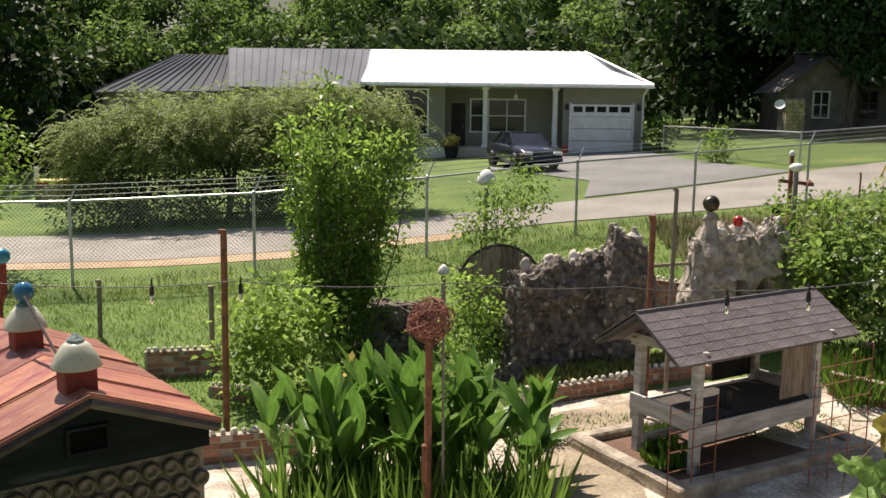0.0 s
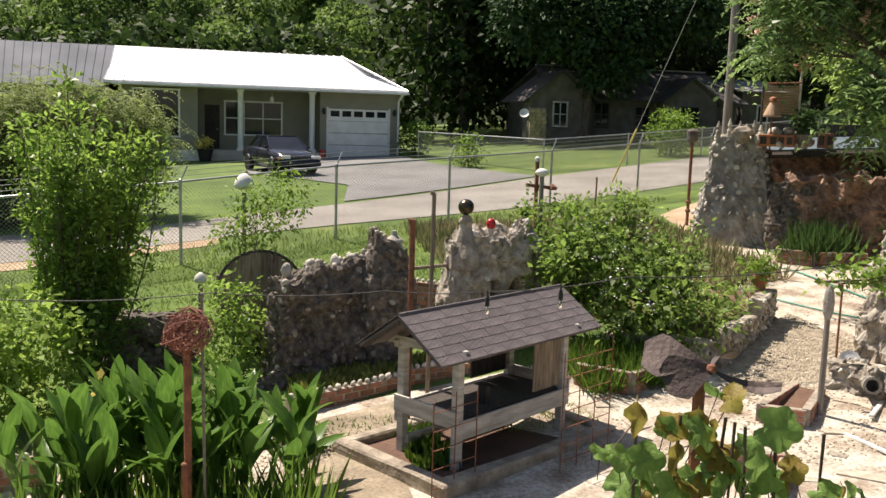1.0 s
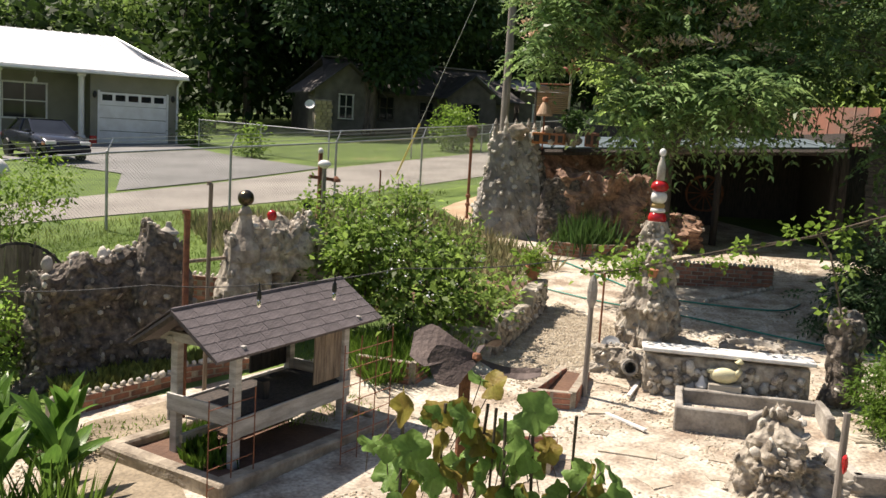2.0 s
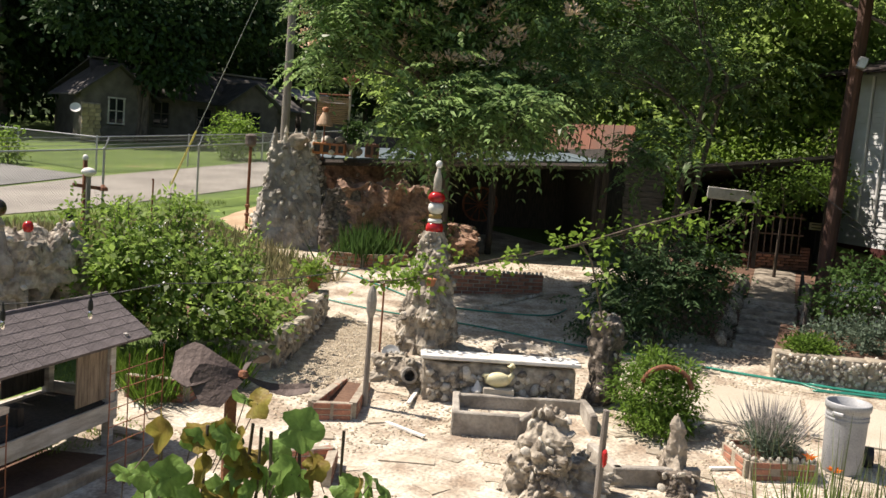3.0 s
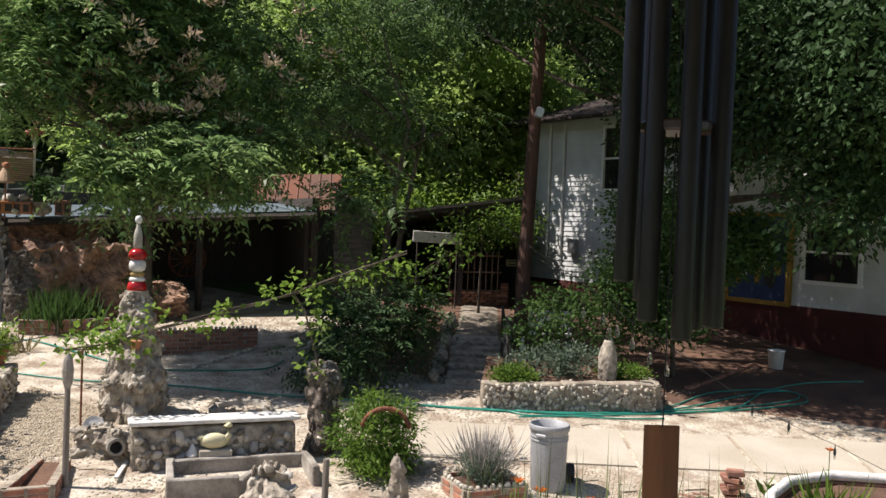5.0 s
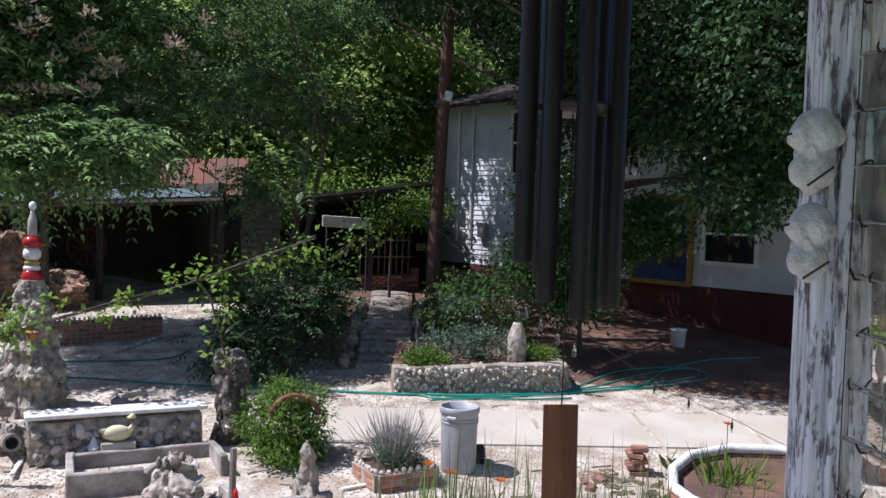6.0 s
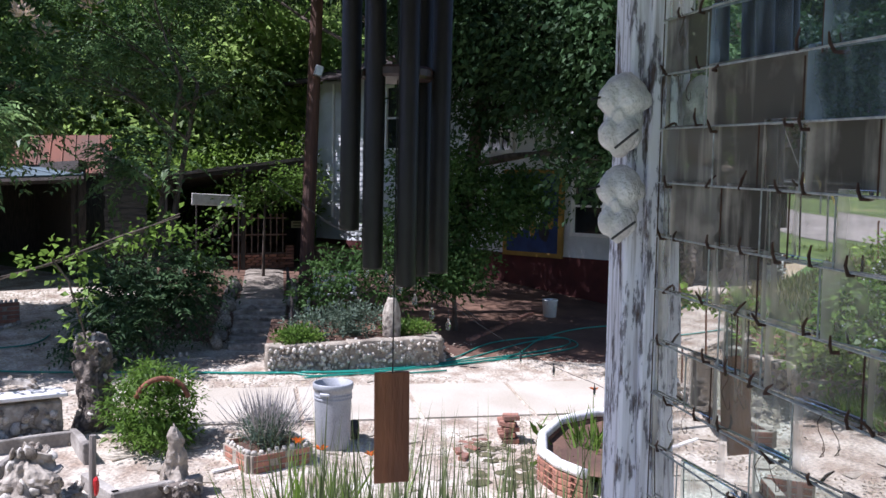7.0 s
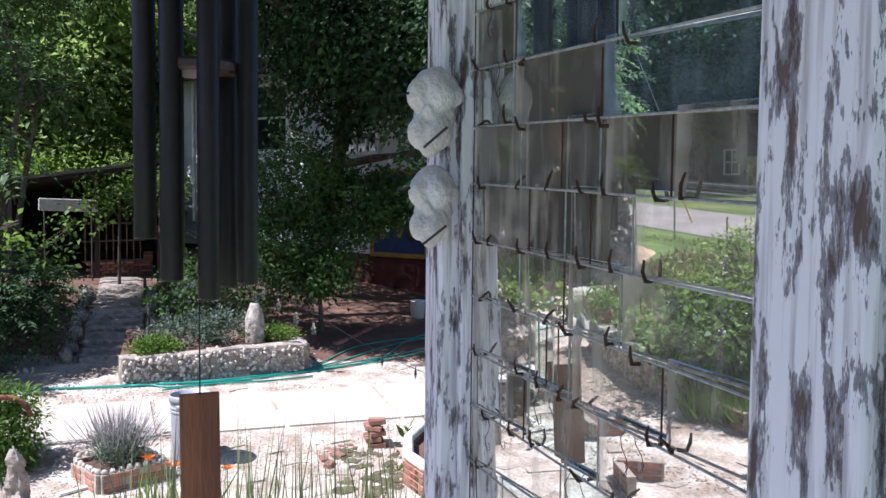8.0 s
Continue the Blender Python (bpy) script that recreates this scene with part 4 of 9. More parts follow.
def barn():
    t = empty("open_shed", (0, 0, 0), "dark open shed with low tin roof over the grotto", "shed")
    A, B = Vector((10.9, 16.9, 0)), Vector((16.0, 12.95, 0))
    f = (B - A).normalized()
    back = Vector((-f.y, f.x, 0))
    ang = math.degrees(math.atan2(f.y, f.x))
    blue = material("blue_grey_tin", (0.10, 0.14, 0.16), (0.065, 0.09, 0.105), 1.0, 0.8, metal=0.0, bump=0.1)
    L = (B - A).length
    p = [A + Vector((0, 0, 3.02)), B + Vector((0, 0, 3.42)), B + back * 4.2 + Vector((0, 0, 3.62)), A + back * 4.2 + Vector((0, 0, 3.3))]
    roof_plane(t, *p, blue, 14)
    part("fascia", rod(bmesh.new(), p[0] - Vector((0, 0, 0.1)), p[1] - Vector((0, 0, 0.1)), 0.07, seg=4), DARK_WOOD, t)
    for k in (0.33, 0.62, 0.98):
        q = A.lerp(B, k) + back * 0.25
        part("post", rod(bmesh.new(), on(q.x, q.y, -0.1), (q.x, q.y, 3.15 + 0.35 * k), 0.075, seg=8), DARK_WOOD, t)
    c = A.lerp(B, 0.5) + back * 4.0
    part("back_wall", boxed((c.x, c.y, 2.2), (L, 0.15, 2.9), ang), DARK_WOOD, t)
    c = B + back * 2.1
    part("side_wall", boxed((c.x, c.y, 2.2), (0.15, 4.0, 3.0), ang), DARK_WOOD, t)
    # lumber, wheel and frames half seen in the dark
    c = A.lerp(B, 0.62) + back * 2.6
    w = empty("cart_wheel", on(c.x, c.y, 0.75), "old spoked iron wheel in the dark shed", "wheel", turn=ang)
    bm = bmesh.new()
    tube(bm, [(0.42 * math.cos(a), 0, 0.42 * math.sin(a)) for a in np.linspace(0, math.tau, 19)], 0.03)
    part("rim", bm, RUST, w)
    for k in range(6):
        a = k * math.pi / 6
        part("spoke", rod(bmesh.new(), (-0.4 * math.cos(a), 0, -0.4 * math.sin(a)), (0.4 * math.cos(a), 0, 0.4 * math.sin(a)), 0.015, seg=5), RUST, w)
    part("stand", boxed((0, 0.05, -0.6), (0.5, 0.2, 0.36)), DARK_WOOD, w)

    b = empty("barn", (0, 0, 0), "old weathered barn with rusty tin roof", "barn")
    # dark clapboard end wall
    s = empty("clapboard_wall", (16.25, 12.75, 0), "", "", turn=-57)
    s.parent = b
    old = material("grey_clapboard", (0.13, 0.12, 0.11), (0.06, 0.055, 0.05), 4, 0.9, bump=0.5, stretch=(1, 1, 6))
    for k in range(14):
        w = 0.85 - 0.03 * max(0, k - 9) * (k - 8)
        z = 1.9 + 0.135 * k
        part("clapboard", boxed((0.1 + w / 2 + rng.normal() * 0.012, 0.0, z + 0.065), (w, 0.03, 0.15), 0, 0.004, 9, rng.normal() * 0.6), old, s)
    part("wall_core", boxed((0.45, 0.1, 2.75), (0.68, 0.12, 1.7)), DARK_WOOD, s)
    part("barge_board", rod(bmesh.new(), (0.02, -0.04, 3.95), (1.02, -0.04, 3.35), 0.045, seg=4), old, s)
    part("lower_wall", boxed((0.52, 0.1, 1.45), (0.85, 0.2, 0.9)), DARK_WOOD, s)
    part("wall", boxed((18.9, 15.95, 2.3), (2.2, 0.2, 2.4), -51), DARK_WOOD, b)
    roof_plane(b, (18.0, 16.75, 3.4), (19.5, 14.9, 3.5), (20.5, 15.7, 4.5), (19.1, 17.5, 4.4), OLD_TIN, 8)
    roof_plane(b, (19.1, 17.5, 4.4), (20.5, 15.7, 4.5), (21.6, 16.6, 3.4), (20.2, 18.4, 3.4), OLD_TIN, 8)


barn()

rock_mass("rock_grotto", on(10.72, 17.2, -0.05), (1.75, 1.2, 2.2), -38, "tall grotto tower studded with pale shells and stones", "grotto", 299, taper=0.42, seed=2, pale=0.85, rough=0.06, smin=0.04, smax=0.085, mat=OLD_CONCRETE)
rock_mass("rock_grotto", on(11.95, 15.75, -0.05), (2.6, 1.0, 1.5), -38, "reddish grotto wall of mortared rock", "grotto", 120, seed=4, pale=0.15, rough=0.30, mat=RED_ROCK)
rock_mass("rock_grotto", on(13.0, 14.9, -0.05), (1.6, 0.9, 0.75), -38, "sloping heap of reddish rock under the shed roof", "grotto", 60, seed=5, pale=0.2, rough=0.35, mat=RED_ROCK)
rock_mass("rock_grotto", on(12.6, 17.6, -0.05), (3.0, 0.6, 1.9), -38, "back wall of the grotto in deep shade", "grotto", 60, seed=7, pale=0.1, rough=0.2, mat=RED_ROCK)
rock_mass("rock_grotto", on(11.25, 16.1, -0.05), (0.95, 0.8, 1.35), -38, "bulging dark rock column of the grotto", "grotto", 30, seed=6, pale=0.1, rough=0.15)


def gate_shed():
    t = empty("lean_to", (18.7, 12.5, 0), "low lean-to with a dark doorway beside the white house", "shed", turn=-60)
    roof_plane(t, (-0.4, -0.5, 3.46), (3.1, -0.5, 3.98), (3.1, 4, 3.6), (-0.4, 4, 3.1), WEATHERED, 8)
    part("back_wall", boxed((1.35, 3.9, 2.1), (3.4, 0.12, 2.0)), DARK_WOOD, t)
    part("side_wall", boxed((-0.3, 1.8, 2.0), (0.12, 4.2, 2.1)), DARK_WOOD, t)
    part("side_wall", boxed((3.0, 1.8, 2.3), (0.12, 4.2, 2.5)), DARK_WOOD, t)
    part("beam", boxed((1.35, -0.4, 3.62), (3.4, 0.1, 0.14), 0, 0, 0, -8.5), DARK_WOOD, t)
    for x in (-0.25, 1.5, 2.9):
        part("post", boxed((x, -0.4, 2.4), (0.1, 0.1, 2.6)), DARK_WOOD, t)
    z = ground_z(19.5, 11)
    pale_rust = material("pale_rust", (0.30, 0.20, 0.15), (0.20, 0.12, 0.085), 9, 0.8, bump=0.4)
    g = empty("iron_gate", (19.0, 11.35, z), "rusty ornamental iron gate in front of stacked bricks", "gate", turn=-38)
    for k in range(9):
        part("bar", rod(bmesh.new(), (0.12 + 0.16 * k, 0, 0.3), (0.12 + 0.16 * k, 0, 1.25), 0.016, seg=6), pale_rust, g)
        part("knob", lump(bmesh.new(), (0.12 + 0.16 * k, 0, 1.28), (0.03, 0.03, 0.035), k, 0.1, 2), pale_rust, g)
    for h in (0.35, 0.8, 1.2):
        part("rail", rod(bmesh.new(), (0.05, 0, h), (1.5, 0, h), 0.02, seg=6), pale_rust, g)
    k = empty("old_board", (18.35, 11.2, z), "weathered white board on two stakes by the gate", "board", turn=-38)
    part("board", boxed((0, 0, 1.62), (1.25, 0.03, 0.26), 0, 0.01, 0, 2), WHITEWASH, k)
    for x in (-0.5, 0.5):
        part("stake", rod(bmesh.new(), (x, 0.035, -0.05), (x, 0.035, 1.7), 0.02, seg=6), DARK_WOOD, k)
    s = empty("brick_pile", (19.0, 11.3, z), "low stack of loose red bricks", "bricks", turn=-38)
    for c in range(5):
        for i in range(7 - c % 2):
            piece("brick", BRICK_MESH, s, pose(0.15 + 0.22 * i + 0.1 * (c % 2), -0.1, 0.035 + 0.068 * c, 0, 0, rng.normal() * 6))
    for c in range(8):
        piece("brick", BRICK_MESH, s, pose(1.5, -0.08, 0.035 + 0.068 * c, 0, 0, rng.normal() * 12))
    w = empty("bench", (16.14, 7.41, 0.80), "small white slatted bench against the house", "bench", turn=-62)
    for k in range(3):
        part("seat_slat", boxed((0, -0.12 + 0.12 * k, 0.42), (1.0, 0.10, 0.03), bevel=0.005), WHITE_PAINT, w)
        part("back_slat", boxed((0, 0.2, 0.56 + 0.12 * k), (1.0, 0.025, 0.09), bevel=0.005), WHITE_PAINT, w)
    for x in (-0.44, 0.44):
        part("leg", boxed((x, -0.14, 0.2), (0.06, 0.06, 0.42)), WHITE_PAINT, w)
        part("leg", boxed((x, 0.17, 0.42), (0.06, 0.05, 0.86)), WHITE_PAINT, w)
    n = empty("notice", (20.85, 10.45, z), "small cream notice board with two lines of lettering", "sign", turn=-45)
    part("board", boxed((0, 0, 1.02), (0.36, 0.02, 0.17)), material("cream_paint", (0.62, 0.55, 0.30), (0.52, 0.45, 0.24), 4, 0.7), n)
    for k in (0.04, -0.035):
        part("lettering", boxed((0, -0.0125, 1.02 + k), (0.27, 0.004, 0.025)), BLACK, n)
    part("stake", rod(bmesh.new(), (0, 0.02, -0.05), (0, 0.02, 1.05), 0.015, seg=6), DARK_WOOD, n)


gate_shed()


# ---- wall of glass panes beside the camera ----
WALL_TURN = 180 + 28.0


def mirror_material(name, tint, dirt, dust=(0.58, 0.54, 0.46), base=0.125):
    """Old silvered glass: a mirror under a patchy film that gathers along the pane's rim."""
    m = material(name, tint, tuple(c * 0.8 for c in tint), 9, 0.008, metal=1.0, bump=0.0, spread=0.12)
    n, l = m.node_tree.nodes, m.node_tree.links
    b = n["Principled BSDF"]

    def math_node(op, a, c):
        q = n.new("ShaderNodeMath")
        q.operation, q.use_clamp = op, op == "ADD"
        for k, v in enumerate((a, c)):
            if isinstance(v, (int, float)):
                q.inputs[k].default_value = v
            else:
                l.new(v, q.inputs[k])
        return q.outputs[0]
    no, cr, st, sr = n.new("ShaderNodeTexNoise"), n.new("ShaderNodeValToRGB"), n.new("ShaderNodeTexNoise"), n.new("ShaderNodeValToRGB")
    no.inputs["Scale"].default_value, no.inputs["Detail"].default_value = 9, 6
    st.inputs["Scale"].default_value, st.inputs["Detail"].default_value = 16, 4
    geo, mp = n.new("ShaderNodeNewGeometry"), n.new("ShaderNodeMapping")
    mp.inputs["Scale"].default_value = (1.5, 1.5, 0.22)
    l.new(geo.outputs["Position"], no.inputs["Vector"]), l.new(geo.outputs["Position"], mp.inputs[0]), l.new(mp.outputs[0], st.inputs["Vector"])
    cr.color_ramp.elements[0].position, cr.color_ramp.elements[1].position = 0.50, 0.74
    sr.color_ramp.elements[0].position, sr.color_ramp.elements[1].position = 0.54, 0.66
    l.new(no.outputs[0], cr.inputs[0]), l.new(st.outputs[0], sr.inputs[0])
    tc, sep, info = n.new("ShaderNodeTexCoord"), n.new("ShaderNodeSeparateXYZ"), n.new("ShaderNodeObjectInfo")
    l.new(tc.outputs["Generated"], sep.inputs[0])
    ex = math_node("ABSOLUTE", math_node("SUBTRACT", sep.outputs[0], 0.5), 0)
    rim = n.new("ShaderNodeMapRange")
    rim.inputs[1].default_value, rim.inputs[2].default_value, rim.inputs[4].default_value = 0.40, 0.50, 0.42
    l.new(math_node("ADD", ex, math_node("MULTIPLY", math_node("SUBTRACT", no.outputs[0], 0.5), 0.16)), rim.inputs[0])
    amount = math_node("ADD", math_node("MULTIPLY", cr.outputs[0], dirt), math_node("MULTIPLY", sr.outputs[0], dirt * 0.8))
    amount = math_node("ADD", math_node("ADD", amount, rim.outputs[0]), math_node("MULTIPLY", info.outputs["Random"], 0.08))
    film, mx = n.new("ShaderNodeBsdfPrincipled"), n.new("ShaderNodeMixShader")
    film.inputs["Base Color"].default_value, film.inputs["Roughness"].default_value = (*dust, 1), 0.55
    l.new(math_node("ADD", amount, base), mx.inputs[0]), l.new(b.outputs[0], mx.inputs[1]), l.new(film.outputs[0], mx.inputs[2])
    l.new(mx.outputs[0], n["Material Output"].inputs[0])
    return m


MIRRORS = [mirror_material("mirror_glass", (0.95, 0.94, 0.90), 0.24), mirror_material("green_glass", (0.78, 0.90, 0.86), 0.26), mirror_material("smoked_glass", (0.24, 0.235, 0.22), 0.30), mirror_material("blue_glass", (0.72, 0.84, 0.93), 0.20, (0.36, 0.47, 0.56), 0.06)]


def glass_wall():
    """Timber wall whose opening is filled with lapped panes held by bent nails. Local x runs from the far post towards the viewer, local -y outwards."""
    t = empty("wall_east", (2.235, 0.505, 0), "timber wall clad in lapped mirror and glass panes held by bent nails", "wall", kind="structure", turn=WALL_TURN)
    part("post", boxed((-0.066, 0.005, 2.4), (0.09, 0.12, 5.0), bevel=0.006), PEELING, t, "weathered post with peeling pale paint")
    part("jamb", boxed((-0.012, 0.005, 2.4), (0.016, 0.05, 5.0), bevel=0.004), PEELING, t)
    part("post", boxed((0.960, -0.01, 2.4), (0.14, 0.14, 5.0), bevel=0.006), PEELING, t, "weathered post with peeling pale paint")
    part("backing", boxed((0.47, 0.06, 2.4), (1.02, 0.02, 5.0)), DARK_WOOD, t)
    part("side_boards", boxed((2.1, 0.05, 2.4), (2.04, 0.10, 5.0)), DARK_WOOD, t)
    r2 = random.Random(11)
    iron = material("dark_nail", (0.05, 0.03, 0.022), (0.10, 0.05, 0.03), 30, 0.8, metal=0.4, bump=0.3)
    rim = material("pane_edge", (0.42, 0.46, 0.46), (0.22, 0.23, 0.22), 60, 0.3, bump=0.2, fine=150)
    hooks = []
    for dx, up in ((0.011, 0.024), (-0.013, 0.019), (0.007, 0.030)):
        hooks.append(shared("nail", tube(bmesh.new(), [(0, 0.004, 0), (0, -0.007, 0.0), (dx * 0.3, -0.010, up * 0.5), (dx, -0.009, up)], [0.0030, 0.0030, 0.0026, 0.0014], 6), iron))
    cuts = {0: (0.175, 0.51), -1: (0.175, 0.47), -2: (0.21, 0.355, 0.47, 0.64), -3: (0.04, 0.245, 0.37, 0.447, 0.557), -4: (0.21, 0.37, 0.53), -5: (0.255, 0.315, 0.39, 0.632), -6: (0.14, 0.235, 0.48), -7: (0.37, 0.596)}
    kinds = {(0, 0): 2, (0, 1): 3, (0, 2): 3, (-1, 0): 1, (-1, 1): 2, (-1, 2): 3, (-2, 0): 2, (-2, 1): 2, (-3, 1): 2, (-3, 2): 2, (-2, 4): 0, (-3, 5): 0, (-4, 3): 1, (-5, 4): 0}
    for row in range(-21, 6):
        zl, zr = 3.475 + 0.1035 * row, 3.437 + 0.0985 * row
        inner = cuts.get(row) or tuple(sorted(r2.sample((0.12, 0.21, 0.30, 0.38, 0.49, 0.56, 0.66), 4)))
        marks = (-0.004,) + inner + (0.92,)
        tilt = math.degrees(math.atan2(zr - zl, 0.82))
        for k, (x, x1) in enumerate(zip(marks, marks[1:])):
            w = x1 - x
            zc = zl + (zr - zl) * (x + w / 2) / 0.82
            pick = kinds.get((row, k), r2.choices((0, 1, 2), (8, 2, 0.8))[0])
            me = shared("pane", boxed((0, 0, 0), (w - 0.0016, 0.004, 0.108), bevel=0.0008), MIRRORS[pick])
            piece("pane", me, t, pose(x + w / 2, 0.015 + 0.0022 * ((row + k) % 2), zc + 0.052, 0.9 + r2.gauss(0, 0.25), tilt * -1, r2.gauss(2.8, 0.25)))
            part("pane_joint", rod(bmesh.new(), (x, 0.003, zc), (x, 0.003, zc + 0.10), 0.0014, seg=5), rim if k % 2 else iron, t)
            for f in ((0.12, 0.88) if w > 0.16 else (0.6,)):
                f += r2.gauss(0, 0.04)
                piece("nail", hooks[r2.randrange(3)], t, pose(x + w * f, 0.004, zc - 0.004 + r2.gauss(0, 0.003), 0, r2.gauss(0, 25), r2.gauss(0, 25)))
            if r2.random() < 0.16:
                a = Vector((x + w * 0.7, -0.004, zc))
                pts = [a + Vector((0.010 * math.sin(i * 1.3 + k), 0, -0.012 * i)) for i in range(6)]
                part("tie_wire", tube(bmesh.new(), pts + [pts[-1] + Vector((0.008, 0, 0.004)), pts[-1] + Vector((0.006, 0, 0.016))], 0.0008, 4), iron, t)
        part("lower_edge", rod(bmesh.new(), (-0.012, 0.0015, zl - 0.002), (0.92, 0.0015, zr - 0.002 + (zr - zl) * 0.12), 0.0019, seg=6), rim, t)


glass_wall()


def plaster_heads():
    for k, (z, s) in enumerate(((3.405, 1.0), (3.235, 0.92))):
        bm = bmesh.new()
        bmesh.ops.create_icosphere(bm, subdivisions=5, radius=1)
        lobes = [((0, 0.004, 0.040), 0.052), ((0.020, -0.022, 0.034), 0.034), ((-0.020, -0.022, 0.034), 0.034), ((0, -0.036, 0.004), 0.020), ((0.018, -0.026, -0.036), 0.034), ((-0.018, -0.026, -0.036), 0.034), ((0, -0.026, -0.062), 0.022), ((0.046, 0.012, 0.034), 0.020), ((-0.046, 0.012, 0.034), 0.020), ((0, 0.006, -0.004), 0.048)]
        for v in bm.verts:
            p = v.co.normalized()
            best = []
            for c, rad in lobes:
                c = Vector(c)
                h = rad * rad - c.length_squared + c.dot(p) ** 2
                if h > 0:
                    best.append(c.dot(p) + math.sqrt(h))
            g = max(0.02, math.log(sum(math.exp(q * 420) for q in best)) / 420 - 0.002) if best else 0.02
            v.co = p * g * (1 + 0.06 * noise.noise(p * 3.1 + Vector((k * 7, 0, 0))) + 0.02 * noise.noise(p * 9))
        ob = solo("plaster_head", bm, material("dirty_plaster", (0.84, 0.83, 0.83), (0.60, 0.58, 0.57), 16, 0.9, bump=0.5, fine=90), "lumpy weathered white plaster head nailed to a peeling post", "sculpture", "plaster heads", smooth=True)
        q = Matrix.Translation((2.235, 0.505, 0)) @ pose(0, 0, 0, 0, 0, WALL_TURN) @ pose(-0.004, -0.076, z - 0.016, 0, 0, 55)
        ob.matrix_world = q @ Matrix.Diagonal((s * 0.82, s * 0.82, s * 0.95, 1))
        nl = solo("iron_nail", rod(bmesh.new(), (-0.05, -0.05, 0.03), (0.01, 0.02, 0.055), 0.0024, seg=6), BLACK, "long blackened nail through a plaster head", "nail", "plaster head nails")
        nl.matrix_world = q
        nl = solo("iron_nail", rod(bmesh.new(), (0.045, -0.068, -0.028), (0.0, -0.058, -0.062), 0.0024, seg=6), BLACK, "long blackened nail through a plaster head", "nail", "plaster head nails")
        nl.matrix_world = q


plaster_heads()


def porch_roof():
    """Eave over the wall and the viewer, from which the chime hangs."""
    t = empty("porch_roof", (2.235, 0.505, 0), "plain board roof of the porch overhead", "roof", kind="structure", turn=WALL_TURN)
    for k in range(14):
        part("board", boxed((1.65, 0.35 - 0.18 * k, 4.79), (4.3, 0.176, 0.03)), GREY_WOOD, t)
    for x in (-0.3, 0.9, 2.1, 3.3):
        part("rafter", boxed((x, -0.82, 4.725), (0.07, 2.5, 0.09)), DARK_WOOD, t)


porch_roof()


def porch_floor():
    """Raised board floor along the wall, on short posts."""
    t = empty("porch_floor", (2.235, 0.505, 0), "raised plain board floor of the porch", "porch", kind="structure", turn=WALL_TURN)
    for k in range(9):
        part("board", boxed((1.7, -0.14 - 0.145 * k, 1.62), (3.4, 0.14, 0.03), bevel=0.003), GREY_WOOD, t)
    for x in (0.1, 1.7, 3.3):
        part("joist", boxed((x, -0.70, 1.545), (0.06, 1.26, 0.11)), DARK_WOOD, t)
        part("post", boxed((x, -1.24, 0.745), (0.1, 0.1, 1.49)), DARK_WOOD, t)


porch_floor()


def wind_chime():
    """Six dark tubes round a striker, and a flat wooden sail below."""
    t = empty("wind_chime", (2.35, 1.09, 3.07), "large wind chime of dark metal tubes with a wooden sail", "wind chime", turn=12)
    t.scale = (1.15, 1.15, 1.19)
    for k, (x, y, low) in enumerate(((-0.035, 0.085, 0.07), (-0.055, 0.035, 0.0), (-0.06, -0.03, -0.03), (0.01, -0.085, -0.01), (0.05, -0.045, -0.02), (0.045, 0.055, 0.03))):
        bm = lathe(bmesh.new(), [(0.017, 0.0), (0.019, -0.004), (0.0195, 0.0), (0.0195, 0.95), (0.016, 0.95)], (x, y, low), 16)
        part("tube", bm, DARK_METAL, t, smooth=True)
    part("striker", lathe(bmesh.new(), [(0.01, 0), (0.066, 0), (0.070, 0.005), (0.070, 0.017), (0.066, 0.022), (0.01, 0.022)], (0, 0, 0.349), 24), material("dark_red_wood", (0.06, 0.026, 0.022), (0.035, 0.016, 0.014), 8, 0.4, bump=0.1), t)
    part("cap", lathe(bmesh.new(), [(0.01, 0), (0.11, 0), (0.115, 0.01), (0.115, 0.025), (0.01, 0.03)], (0, 0, 1.0), 24), DARK_WOOD, t)
    part("cord", rod(bmesh.new(), (0, 0, -0.21), (0, 0, 1.07), 0.0015, seg=5), BLACK, t)
    part("sail", boxed((0, 0, -0.315), (0.006, 0.072, 0.215), 22, 0.002, 0, 3), material("brown_stained_wood", (0.25, 0.095, 0.042), (0.15, 0.055, 0.028), 12, 0.55, bump=0.3, stretch=(1, 1, 0.2)), t)


wind_chime()

